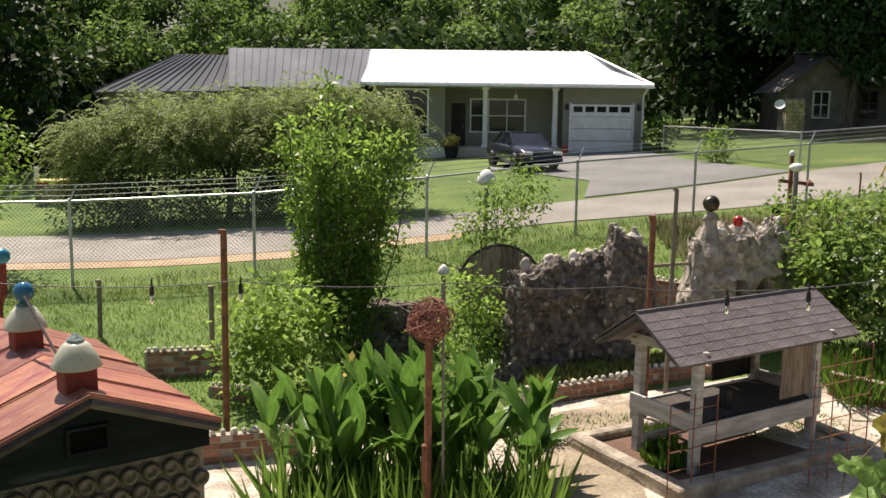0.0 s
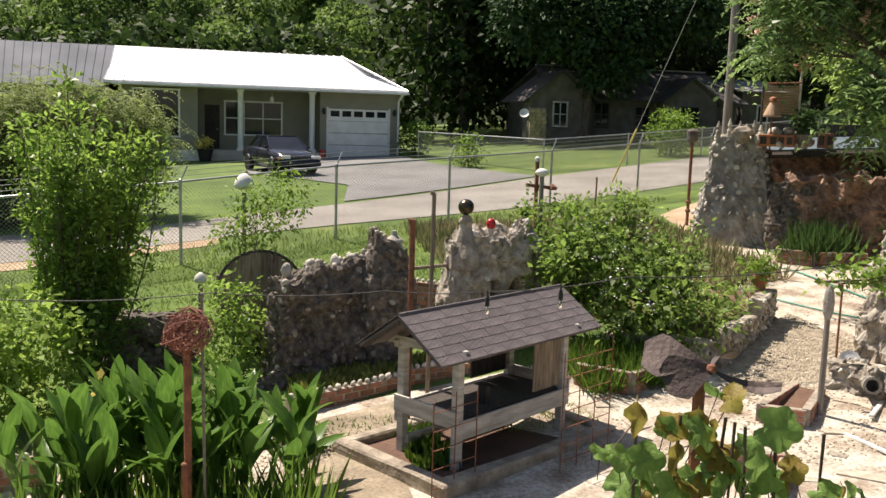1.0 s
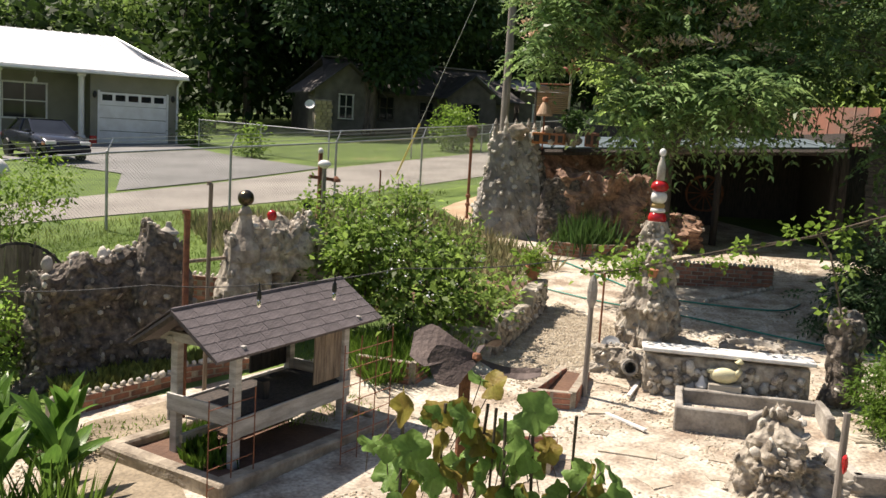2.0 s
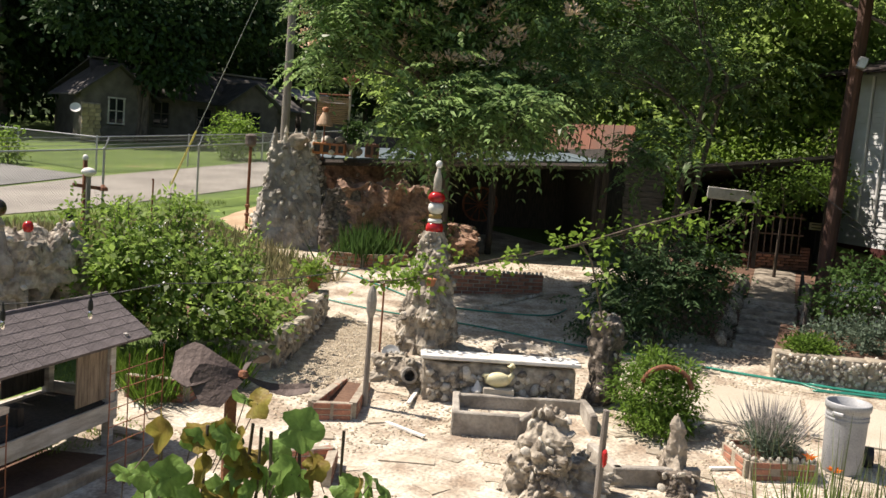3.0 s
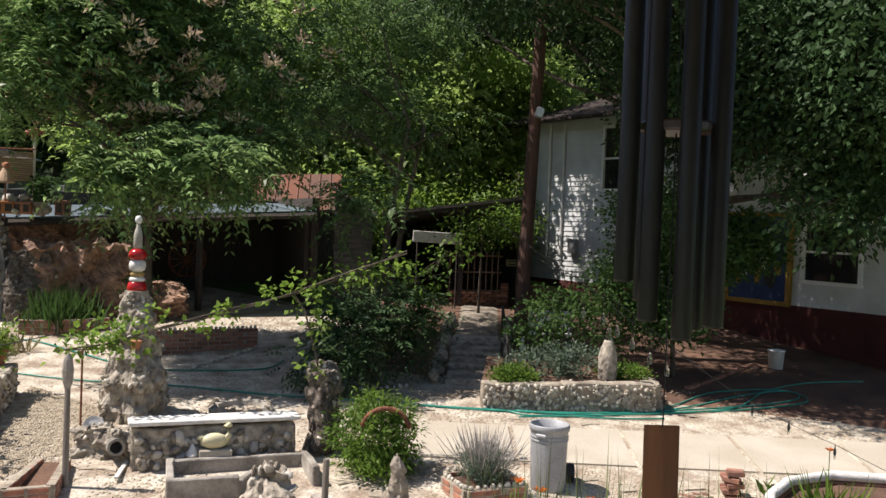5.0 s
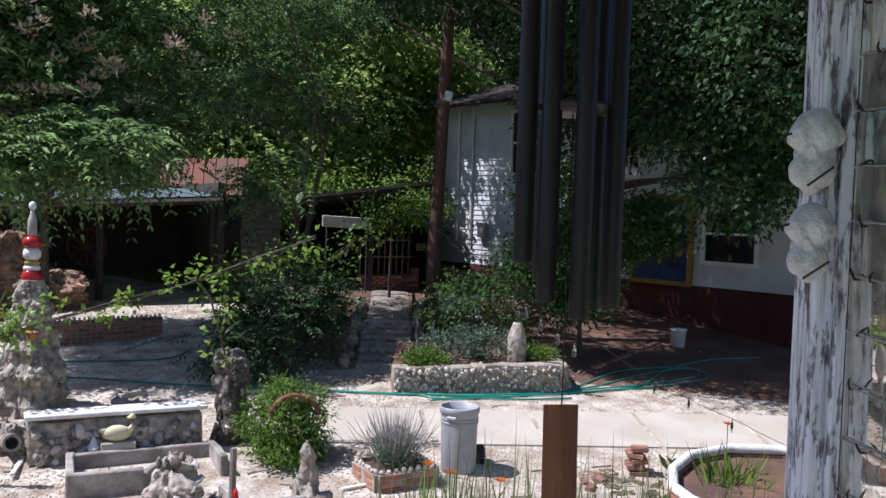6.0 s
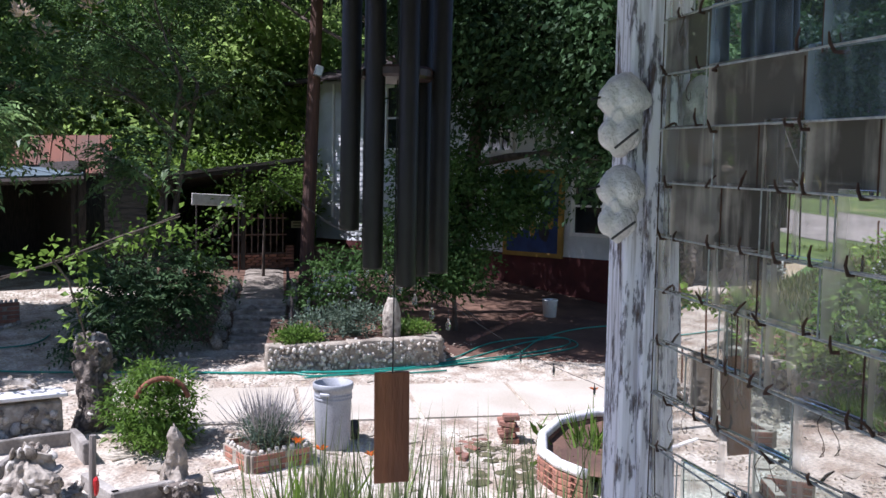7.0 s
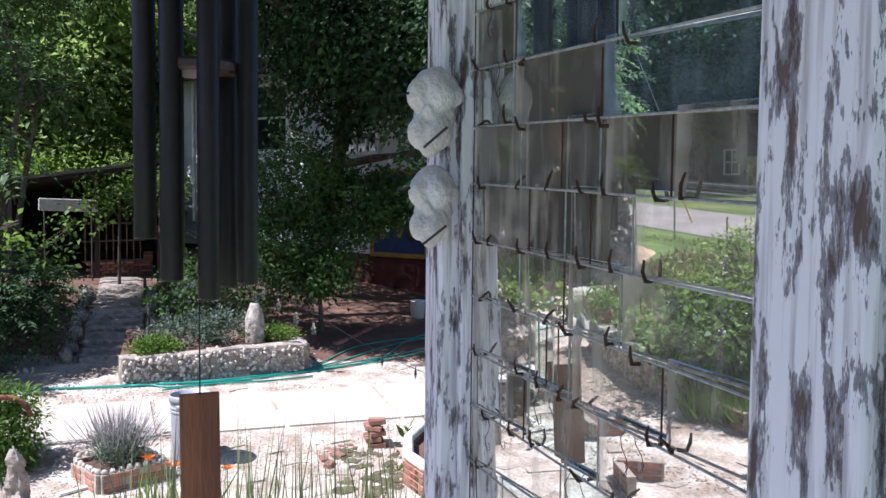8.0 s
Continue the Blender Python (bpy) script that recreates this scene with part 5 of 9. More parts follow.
# ---- shelter in the garden ----
KERB = material("crumbling_concrete", (0.42, 0.36, 0.28), (0.22, 0.18, 0.135), 5, 0.95, bump=0.9, fine=22)
def shelter():
    t = empty("shelter", (2.31, 8.29, 0.03), "weathered open shelter with shingled roof and pale painted frame", "shelter", turn=33)
    W, D = 1.66, 0.72
    for x, y, top in ((0, 0, 1.16), (0, D, 1.16), (W, 0, 1.16), (W, D, 1.16)):
        part("post", boxed((x, y, top / 2 + 0.05), (0.085, 0.085, top - 0.02), bevel=0.006), GREY_WOOD, t)
    for y in (-0.055, D + 0.055):
        part("side_board", boxed((W / 2, y, 0.46), (W + 0.10, 0.025, 0.18), bevel=0.003), GREY_WOOD, t)
        part("plate", boxed((W / 2, y * 0.2 + (D * 0.8 if y > 0.3 else 0), 1.165), (W + 0.2, 0.06, 0.07), bevel=0.004), GREY_WOOD, t)
    for x in (-0.055, W + 0.055):
        part("end_board", boxed((x, D / 2, 0.56), (0.025, D + 0.12, 0.17), bevel=0.003), GREY_WOOD, t)
        part("tie", boxed((x, D / 2, 1.20), (0.05, D + 0.3, 0.09), bevel=0.003), GREY_WOOD, t)
    part("floor", boxed((W / 2, D / 2, 0.53), (W - 0.02, D - 0.02, 0.03)), DARK_WOOD, t)
    part("lower_rail", boxed((W / 2, D / 2 + 0.3, 0.2), (W, 0.05, 0.08)), GREY_WOOD, t)
    for i in range(4):
        part("back_panel_board", boxed((1.12 + 0.17 * i, D + 0.02, 0.88), (0.165, 0.02, 0.56), bevel=0.003), DARK_WOOD, t)
    for i in range(3):
        part("front_panel_board", boxed((W - 0.41 + 0.165 * i, 0.01, 0.86), (0.16, 0.022, 0.55), bevel=0.003), BARE_WOOD, t)
    part("upright_block", boxed((0.62, 0.2, 0.63), (0.09, 0.1, 0.18), bevel=0.01), DARK_WOOD, t)
    sheath = bmesh.new()
    slab(sheath, [(-0.43, -0.17, 1.18), (2.06, -0.17, 1.18), (2.06, D / 2, 1.53), (-0.43, D / 2, 1.53)], 0.03)
    slab(sheath, [(-0.43, D / 2, 1.53), (2.06, D / 2, 1.53), (2.06, D + 0.17, 1.18), (-0.43, D + 0.17, 1.18)], 0.03)
    roof = part("roof", sheath, SHINGLE, t)
    sh = [shared("shingle", boxed((0, 0, 0), (w, 0.135, 0.005), bevel=0.0015), SHINGLE) for w in (0.30, 0.33, 0.27)]
    ang = math.degrees(math.atan2(0.35, D / 2 + 0.17))
    for side in (1, -1):
        for r_ in range(6):
            f = (r_ + 0.4) / 6
            y = (-0.18 + f * (D / 2 + 0.17)) if side > 0 else (D + 0.18 - f * (D / 2 + 0.17))
            z = 1.18 + f * 0.35 + 0.012
            x = -0.45
            k = r_
            while x < 2.06:
                w = (0.30, 0.33, 0.27)[k % 3] if x > -0.44 else (0.30, 0.16, 0.23)[r_ % 3]
                w = min(w, 2.08 - x)
                if w > 0.03:
                    piece("shingle", sh[0], roof, pose(x + w / 2, y, z + 0.003, (ang - 1.6) * side, 0, rng.normal() * 0.25) @ Matrix.Diagonal(((w - 0.003) / 0.30, 1, 1, 1)))
                x += w
                k += 1
    part("ridge_cap", rod(bmesh.new(), (-0.44, D / 2, 1.545), (2.07, D / 2, 1.545), 0.022, seg=6), SHINGLE, t)
    for x in (-0.40, 2.03):
        bm = bmesh.new()
        rod(bm, (x, -0.15, 1.165), (x, D / 2, 1.50), 0.03, seg=4)
        rod(bm, (x, D + 0.15, 1.165), (x, D / 2, 1.50), 0.03, seg=4)
        part("barge_board", bm, DARK_WOOD, t)
    for x in (0.0, W):
        bm = bmesh.new()
        v = [bm.verts.new(p) for p in ((x, 0, 1.2), (x, D, 1.2), (x, D / 2, 1.47), (x + 0.02, 0, 1.2), (x + 0.02, D, 1.2), (x + 0.02, D / 2, 1.47))]
        for q in ((0, 1, 2), (5, 4, 3), (0, 3, 4, 1), (1, 4, 5, 2), (2, 5, 3, 0)):
            bm.faces.new([v[i] for i in q])
        part("gable", bm, DARK_WOOD, t)
    # kerb of old concrete round it
    k = empty("concrete_kerb", (2.31, 8.29, 0.0), "low crumbling concrete kerb round the shelter bed", "kerb", turn=30)
    x0, x1, y0, y1 = -0.42, 2.0, -0.28, 1.15
    for i, (c, s) in enumerate((((x0, (y0 + y1) / 2, 0.05), (0.17, y1 - y0 + 0.17, 0.26)), (((x0 + x1) / 2, y0, 0.052), (x1 - x0, 0.17, 0.25)), ((x1, (y0 + y1) / 2, 0.05), (0.17, y1 - y0 + 0.17, 0.26)), (((x0 + x1) / 2, y1, 0.052), (x1 - x0, 0.17, 0.25)))):
        bm = boxed(c, s, bevel=0.02)
        bmesh.ops.subdivide_edges(bm, edges=bm.edges, cuts=3, use_grid_fill=True)
        for v in bm.verts:
            v.co += Vector((noise.noise(v.co * 6), noise.noise(v.co * 6 + Vector((9, 0, 0))), noise.noise(v.co * 5 + Vector((0, 7, 0))))) * 0.022
        part("kerb", bm, KERB, k)
    part("soil", boxed(((x0 + x1) / 2, (y0 + y1) / 2, 0.05), (x1 - x0 - 0.12, y1 - y0 - 0.12, 0.1)), SOIL, k)


shelter()


def trellis(a, b, h, cols, rows, lean=0.0):
    a, b = Vector(on(*a, -0.05)), Vector(on(*b, -0.05))
    t = empty("trellis", (0, 0, 0), "thin rusty wire-mesh trellis standing in the bed", "trellis", "wire trellises")
    for i in range(cols + 1):
        p = a.lerp(b, i / cols)
        part("upright", rod(bmesh.new(), p, p + Vector((lean, 0, h + 0.05 * (i % 2))), 0.006, seg=5), RUST, t)
    for j in range(rows):
        z = h * (j + 1) / (rows + 0.5)
        part("crossbar", rod(bmesh.new(), a + Vector((lean * z / h, 0, z)), b + Vector((lean * z / h, 0, z)), 0.005, seg=5), RUST, t)


trellis((1.95, 7.75), (2.42, 8.02), 0.95, 2, 5)
trellis((3.30, 8.15), (3.92, 8.45), 1.22, 3, 7)

# ---- low borders and beds ----
brick_wall("brick_border", (0.9, 10.25), (2.3, 10.98), 3, "low brick border topped with white cobbles", 0.05)
brick_wall("brick_border", (2.3, 10.98), (3.6, 11.3), 3, "low brick border topped with white cobbles", 0.05)
brick_wall("brick_border", (-2.3, 8.52), (-1.35, 8.78), 4, "low brick border topped with white cobbles", 0.045)
brick_wall("brick_border", (-3.75, 11.25), (-2.75, 11.5), 5, "low brick border topped with white cobbles", 0.045)
brick_wall("brick_border", (-2.75, 10.6), (-2.2, 10.4), 2, "low brick border topped with white cobbles", 0.04)
brick_wall("brick_border", (2.35, 12.4), (3.3, 13.3), 7, "garden wall of red brick behind the rocks", 0.0)
for a, b in (((4.4, 10.45), (4.89, 9.92)), ((4.89, 9.92), (5.75, 10.5))):
    brick_wall("brick_border", a, b, 4, "red brick planter full of long grass", 0.0)
for a, b in (((5.86, 8.79), (6.24, 8.53)), ((6.24, 8.53), (6.98, 9.26)), ((5.86, 8.79), (6.82, 9.52))):
    brick_wall("brick_border", a, b, 3, "narrow triangular brick planter with bare soil", 0.0)
strip("planter_soil", [(5.9, 8.8), (6.8, 9.45)], [(6.22, 8.58), (6.93, 9.27)], 6, 4, SOIL, 0.07, "bare dark soil in a brick planter", "soil")
strip("planter_soil", [(4.4, 10.5), (5.3, 11.4)], [(4.9, 10.0), (5.75, 10.55)], 6, 4, SOIL, 0.18, "soil under long grass in a brick planter", "soil")
for a, b in (((4.93, 7.80), (5.39, 7.65)), ((5.39, 7.65), (5.03, 7.24))):
    brick_wall("brick_border", a, b, 3, "small brick planter with pale mortar", 0.0)


def studded_wall(name, a, b, h, thick, label, stones, pale=0.5, seed=1, group="studded walls", smin=0.03, smax=0.06, cap=None):
    """A straight mortar wall with pebbles set in both faces."""
    a, b = Vector(a), Vector(b)
    d = b - a
    ang = math.degrees(math.atan2(d.y, d.x))
    z0 = min(ground_z(*a), ground_z(*b)) - 0.08
    t = empty(name, (a.x, a.y, z0), label, "wall", group, turn=ang)
    bm = boxed((d.length / 2, 0, h / 2 + 0.04), (d.length, thick, h + 0.08), bevel=0.02)
    bmesh.ops.subdivide_edges(bm, edges=bm.edges, cuts=5, use_grid_fill=True)
    for v in bm.verts:
        q = v.co * 5 + Vector((seed, 0, 0))
        v.co += Vector((noise.noise(q) * 0.5, noise.noise(q + Vector((5, 0, 0))), noise.noise(q + Vector((0, 5, 0))) * 0.7)) * 0.05
    part("core", bm, MORTAR if name == "bed_wall" else PALE_ROCK, t)
    for i in range(stones):
        side = -1 if rng.random() < 0.7 else 1
        s = rng.uniform(smin, smax)
        p = Vector((rng.uniform(0.02, d.length - 0.02), side * (thick * 0.5 + (0.02 if name == "bed_wall" else 0.012)), rng.uniform(0.08, h - 0.02 if cap else h + 0.05)))
        piece("stone", PALES[i % 4] if rng.random() < pale else STONES[i % 5], t, Matrix.LocRotScale(p, Euler(rng.uniform(0, 6, 3)), (s, s * 0.8, s)))
    if cap:
        part("coping", boxed((d.length / 2, -0.01, h + 0.15), (d.length + 0.08, thick + 0.08, 0.05), bevel=0.01), cap, t, "white painted coping slab")
    return t


studded_wall("retaining_wall", (5.3, 11.0), (6.3, 10.42), 0.42, 0.14, "low retaining wall of mortared brick and pebbles", 50, 0.25, 1)
studded_wall("retaining_wall", (6.3, 10.42), (7.45, 11.4), 0.50, 0.16, "low retaining wall of mortared brick and pebbles", 90, 0.3, 2)
studded_wall("retaining_wall", (7.45, 11.4), (8.21, 12.2), 0.55, 0.2, "retaining wall studded with small pebbles", 110, 0.5, 3)
strip("planter_soil", [(5.3, 11.1), (6.6, 13.6)], [(6.25, 10.45), (8.3, 12.5)], 8, 6, SOIL, 0.3, "raised garden bed soil under a tangle of plants", "soil")
studded_wall("low_wall", (7.42, 8.72), (8.9, 7.54), 0.47, 0.26, "mosaic garden wall of rock and tile with a white coping", 230, 0.4, 4, smin=0.03, smax=0.10, cap=WHITEWASH)
studded_wall("bed_wall", (12.3, 6.75), (13.05, 5.75), 0.42, 0.25, "raised bed wall crusted with white pebbles", 298, 0.75, 5, smin=0.02, smax=0.05)
studded_wall("bed_wall", (13.05, 5.75), (13.95, 4.6), 0.46, 0.25, "raised bed wall crusted with white pebbles", 298, 0.75, 6, smin=0.02, smax=0.05)
studded_wall("bed_wall", (13.95, 4.6), (14.6, 5.0), 0.42, 0.25, "raised bed wall crusted with white pebbles", 150, 0.5, 7, smin=0.02, smax=0.05)
strip("planter_soil", [(12.4, 6.8), (14.0, 4.7)], [(13.9, 7.5), (15.2, 5.2)], 8, 6, SOIL, 0.36, "soil of the raised herb bed", "soil")

# ---- rock walls of the garden ----
rock_mass("rock_wall", on(1.45, 11.75, -0.05), (1.75, 0.7, 1.55), 18, "dark rock wall crusted with shells and stones", "rockwork", 270, seed=8, slope=0.16, pale=0.14, rough=0.34, knobs=16)
rock_mass("rock_wall", on(2.25, 11.75, -0.05), (0.7, 0.6, 1.72), 10, "rugged rock pier crusted with pale shells", "rockwork", 130, seed=9, pale=0.2, rough=0.3, knobs=10)
rock_mass("rock_wall", on(-0.7, 12.5, -0.05), (1.3, 0.6, 0.75), 10, "low dark rock mound", "rockwork", 60, seed=10, pale=0.15, rough=0.25)
rock_mass("rock_wall", on(4.0, 12.35, -0.05), (1.55, 0.7, 1.62), 12, "rugged rock wall of mortared stones", "rockwork", 220, seed=11, pale=0.2, rough=0.3, knobs=8, slots=((0.10, 0.35, 0.95, 0.07), (-0.25, 0.75, 0.95, 0.06)), mat=PALE_ROCK)
rock_mass("rock_wall", on(3.38, 12.2, -0.05), (0.62, 0.6, 1.5), 0, "rock pier of rounded stones", "rockwork", 60, seed=12, pale=0.2, rough=0.16, mat=PALE_ROCK)

brick_wall("brick_border", (2.87, 13.13), (3.36, 12.71), 11, "low brick wall with white cobbles between rock piers", 0.045)


def finial():
    t = empty("finial", (3.42, 12.15, 1.5), "cone of mortared stones with a bronze ball on top", "finial")
    bm = lathe(bmesh.new(), [(0.24, -0.1), (0.23, 0.06), (0.15, 0.25), (0.09, 0.45), (0.075, 0.5), (0.09, 0.53), (0.05, 0.62)], seg=14)
    for v in bm.verts:
        v.co += Vector((noise.noise(v.co * 12), noise.noise(v.co * 12 + Vector((4, 0, 0))), 0)) * 0.03
    part("cone", bm, STONE, t)
    part("ball", lump(bmesh.new(), (0, 0, 0.73), (0.108, 0.108, 0.108), 1, 0.02, 3), material("bronze_ball", (0.10, 0.08, 0.05), (0.06, 0.05, 0.035), 8, 0.25, metal=0.8), t, smooth=True)
    r = empty("gazing_ball", (3.78, 12.15, 1.62), "small red glass ball on a rock wall", "ornament")
    part("ball", lump(bmesh.new(), (0, 0, 0.38), (0.066, 0.066, 0.078), 1, 0.02, 3), RED_GLOSS, r, smooth=True)
    part("stem", rod(bmesh.new(), (0, 0, -0.15), (0, 0, 0.32), 0.03, 0.04), PALE_STONE, r)
    o = empty("stone_ornament", (2.35, 11.7, 1.66), "small white stacked stone cap on a rock pier", "ornament")
    part("base", lathe(bmesh.new(), [(0.09, -0.05), (0.10, 0.1), (0.07, 0.13), (0.13, 0.16), (0.11, 0.19), (0.04, 0.24), (0.03, 0.3)], seg=12), PALE_STONE, o)
    for k, (x, y, z) in enumerate(((1.0, 11.75, 1.45), (1.3, 11.8, 1.50), (1.6, 11.75, 1.55), (1.8, 11.72, 1.58), (2.05, 11.75, 1.62), (4.15, 12.3, 1.6))):
        s = empty("stone", (x, y, z), "small pale stone set on top of a rock wall", "stone", "stones on the rock wall")
        part("cobble", lump(bmesh.new(), (0, 0, 0), (0.07, 0.06, 0.10), k, 0.2, 2), PALE_STONE, s, smooth=True)


finial()


def stave(name, x, y, h, r, mat, label, category="post", extra=None, group="garden poles"):
    t = empty(name, on(x, y), label, category, group)
    part("pole", rod(bmesh.new(), (0, 0, -0.1), (rng.normal() * 0.015, rng.normal() * 0.015, h), r, r * 0.95, 10), mat, t)
    part("cap", rod(bmesh.new(), (0, 0, h - 0.02), (0, 0, h + 0.02), r * 1.12, seg=10), mat, t)
    return t


stave("iron_pipe", -2.22, 9.3, 2.12, 0.035, RUST, "tall rusty brown pipe standing in the lawn")
stave("iron_pipe", 2.13, 9.65, 2.24, 0.035, RUST, "tall rusty pipe behind the shelter")
stave("wooden_pole", 2.55, 10.5, 2.42, 0.026, BARE_WOOD, "tall weathered brown pole behind the shelter")
stave("wooden_stake", -5.1, 13.2, 0.85, 0.035, BARE_WOOD, "short weathered stake at the lawn's edge")
stave("wooden_stake", -3.0, 11.6, 1.1, 0.035, BARE_WOOD, "short weathered stake at the lawn's edge")
stave("iron_stake", 7.52, 9.74, 1.15, 0.014, RUST, "thin dark iron stake by the path")
stave("iron_stake", 8.6, 19.6, 1.1, 0.02, RUST, "thin dark stake near the fence")
stave("iron_stake", 6.3, 14.9, 1.0, 0.02, RUST, "thin dark stake in the weeds")
solo("rail", rod(bmesh.new(), (2.15, 11.75, 1.42), (3.3, 12.2, 1.44), 0.025), BARE_WOOD, "thin horizontal pole between two rock piers", "rail")


def rust_post():
    t = empty("rust_post", on(10.6, 18.95), "rusty iron post with a ribbed cap on the verge", "post")
    part("pole", rod(bmesh.new(), (0, 0, -0.1), (0, 0, 1.95), 0.035, seg=10), RUST, t)
    part("head", lathe(bmesh.new(), [(0.05, 1.9), (0.12, 1.95), (0.13, 2.15), (0.10, 2.18), (0.04, 2.2)], seg=12), material("grey_rust", (0.18, 0.15, 0.13), (0.1, 0.07, 0.06), 8, 0.9, bump=0.5), t)
    for z in (0.3, 0.5):
        part("collar", lathe(bmesh.new(), [(0.03, z), (0.06, z + 0.02), (0.06, z + 0.07), (0.03, z + 0.09)], seg=10), RUST, t)
    c = empty("iron_cross", on(5.9, 16.2), "rusty cross-shaped post with scrap ornaments", "post")
    part("upright", boxed((0, 0, 0.95), (0.06, 0.06, 2.05)), RUST, c)
    part("arm", boxed((0.1, 0, 1.5), (0.6, 0.05, 0.06), ry=6), RUST, c)
    part("bell", lathe(bmesh.new(), [(0.02, 0.1), (0.07, 0.05), (0.09, 0.0), (0.05, -0.01)], (0.32, 0, 1.45), 12), RUST, c)
    part("disc", lump(bmesh.new(), (-0.2, 0, 1.0), (0.1, 0.03, 0.1), 2, 0.05, 2), BLACK, c)
    part("top", lump(bmesh.new(), (0, 0, 2.0), (0.05, 0.05, 0.06), 2, 0.1, 2), WHITE_PAINT, c)


rust_post()


def lamp_post(x, y, h, r, label, low=0.0):
    t = empty("globe_lamp", on(x, y), label, "ornament")
    part("pole", rod(bmesh.new(), (0, 0, -0.1), (0, 0, h - r), 0.03, seg=8), POLE_WOOD, t)
    part("globe", lathe(bmesh.new(), [(r * 0.5, -r * 0.7), (r * 0.95, -r * 0.45), (r, -r * 0.2), (r * 0.85, r * 0.35), (r * 0.5, r * 0.75), (0.02, r)], (0, 0, h), 18), WHITEWASH, t, smooth=True)
    return t


lamp_post(0.53, 13.45, 2.25, 0.14, "white glass globe on a weathered post")
lamp_post(-0.05, 12.05, 1.24, 0.078, "small pale globe on a thin post among bushes")
t = empty("mushroom_lamp", on(4.75, 12.85), "white domed cap on a vine-covered post", "ornament")
part("post", rod(bmesh.new(), (0, 0, -0.1), (0, 0, 2.25), 0.035, seg=8), POLE_WOOD, t)
part("cap", lathe(bmesh.new(), [(0.04, 2.22), (0.095, 2.26), (0.10, 2.29), (0.06, 2.33), (0.015, 2.34)], seg=16), WHITEWASH, t, smooth=True)


def spool_disc():
    t = empty("wooden_disc", (0.72, 12.65, 0.98), "large round weathered wooden disc leaning on the rocks", "disc", turn=4)
    for k in range(8):
        x0, x1 = -0.58 + 0.145 * k, -0.58 + 0.145 * (k + 1)
        xm = (x0 + x1) / 2
        hh = math.sqrt(max(0.02, 0.58 ** 2 - xm * xm))
        part("plank", boxed((xm, 0, 0), (0.14, 0.04, 2 * hh), bevel=0.004), BARE_WOOD, t)
    bm = bmesh.new()
    tube(bm, [(0.59 * math.cos(a), 0, 0.59 * math.sin(a)) for a in np.linspace(0, math.tau, 33)], 0.025, 6)
    part("rim", bm, DARK_WOOD, t)
    part("brace", boxed((0, 0.05, -0.62), (0.6, 0.06, 0.72)), DARK_WOOD, t)


spool_disc()


def bird_cage_pole():
    """A ball of rusty wire on a post."""
    t = empty("wire_ball", on(-0.06, 6.9), "ball of tangled rusty wire on an iron post", "ornament")
    part("pole", rod(bmesh.new(), (0.0, 0, -0.05), (0, 0, 1.68), 0.028, seg=8), RUST, t)
    part("bracket", boxed((-0.02, -0.03, 0.7), (0.05, 0.05, 0.3), bevel=0.01), RUST, t)
    part("side_stick", rod(bmesh.new(), (0.12, 0.1, 0.0), (0.1, 0.1, 2.05), 0.012, seg=6), POLE_WOOD, t)
    bm = bmesh.new()
    for k in range(60):
        n = unit(rng.normal(size=(1, 3)))[0]
        u = unit(np.cross(n, rng.normal(size=3))[None])[0]
        v = np.cross(n, u)
        r = 0.11 + 0.055 * rng.random()
        off = rng.normal(size=3) * 0.02
        pts = [Vector(off + (u * math.cos(a) + v * math.sin(a)) * r + np.array([0, 0, 1.80])) for a in np.linspace(0, 4.5, 9)]
        tube(bm, pts, 0.004, 4)
    part("wire_tangle", bm, material("brown_wire", (0.34, 0.14, 0.095), (0.20, 0.08, 0.06), 9, 0.85, bump=0.3), t)


bird_cage_pole()


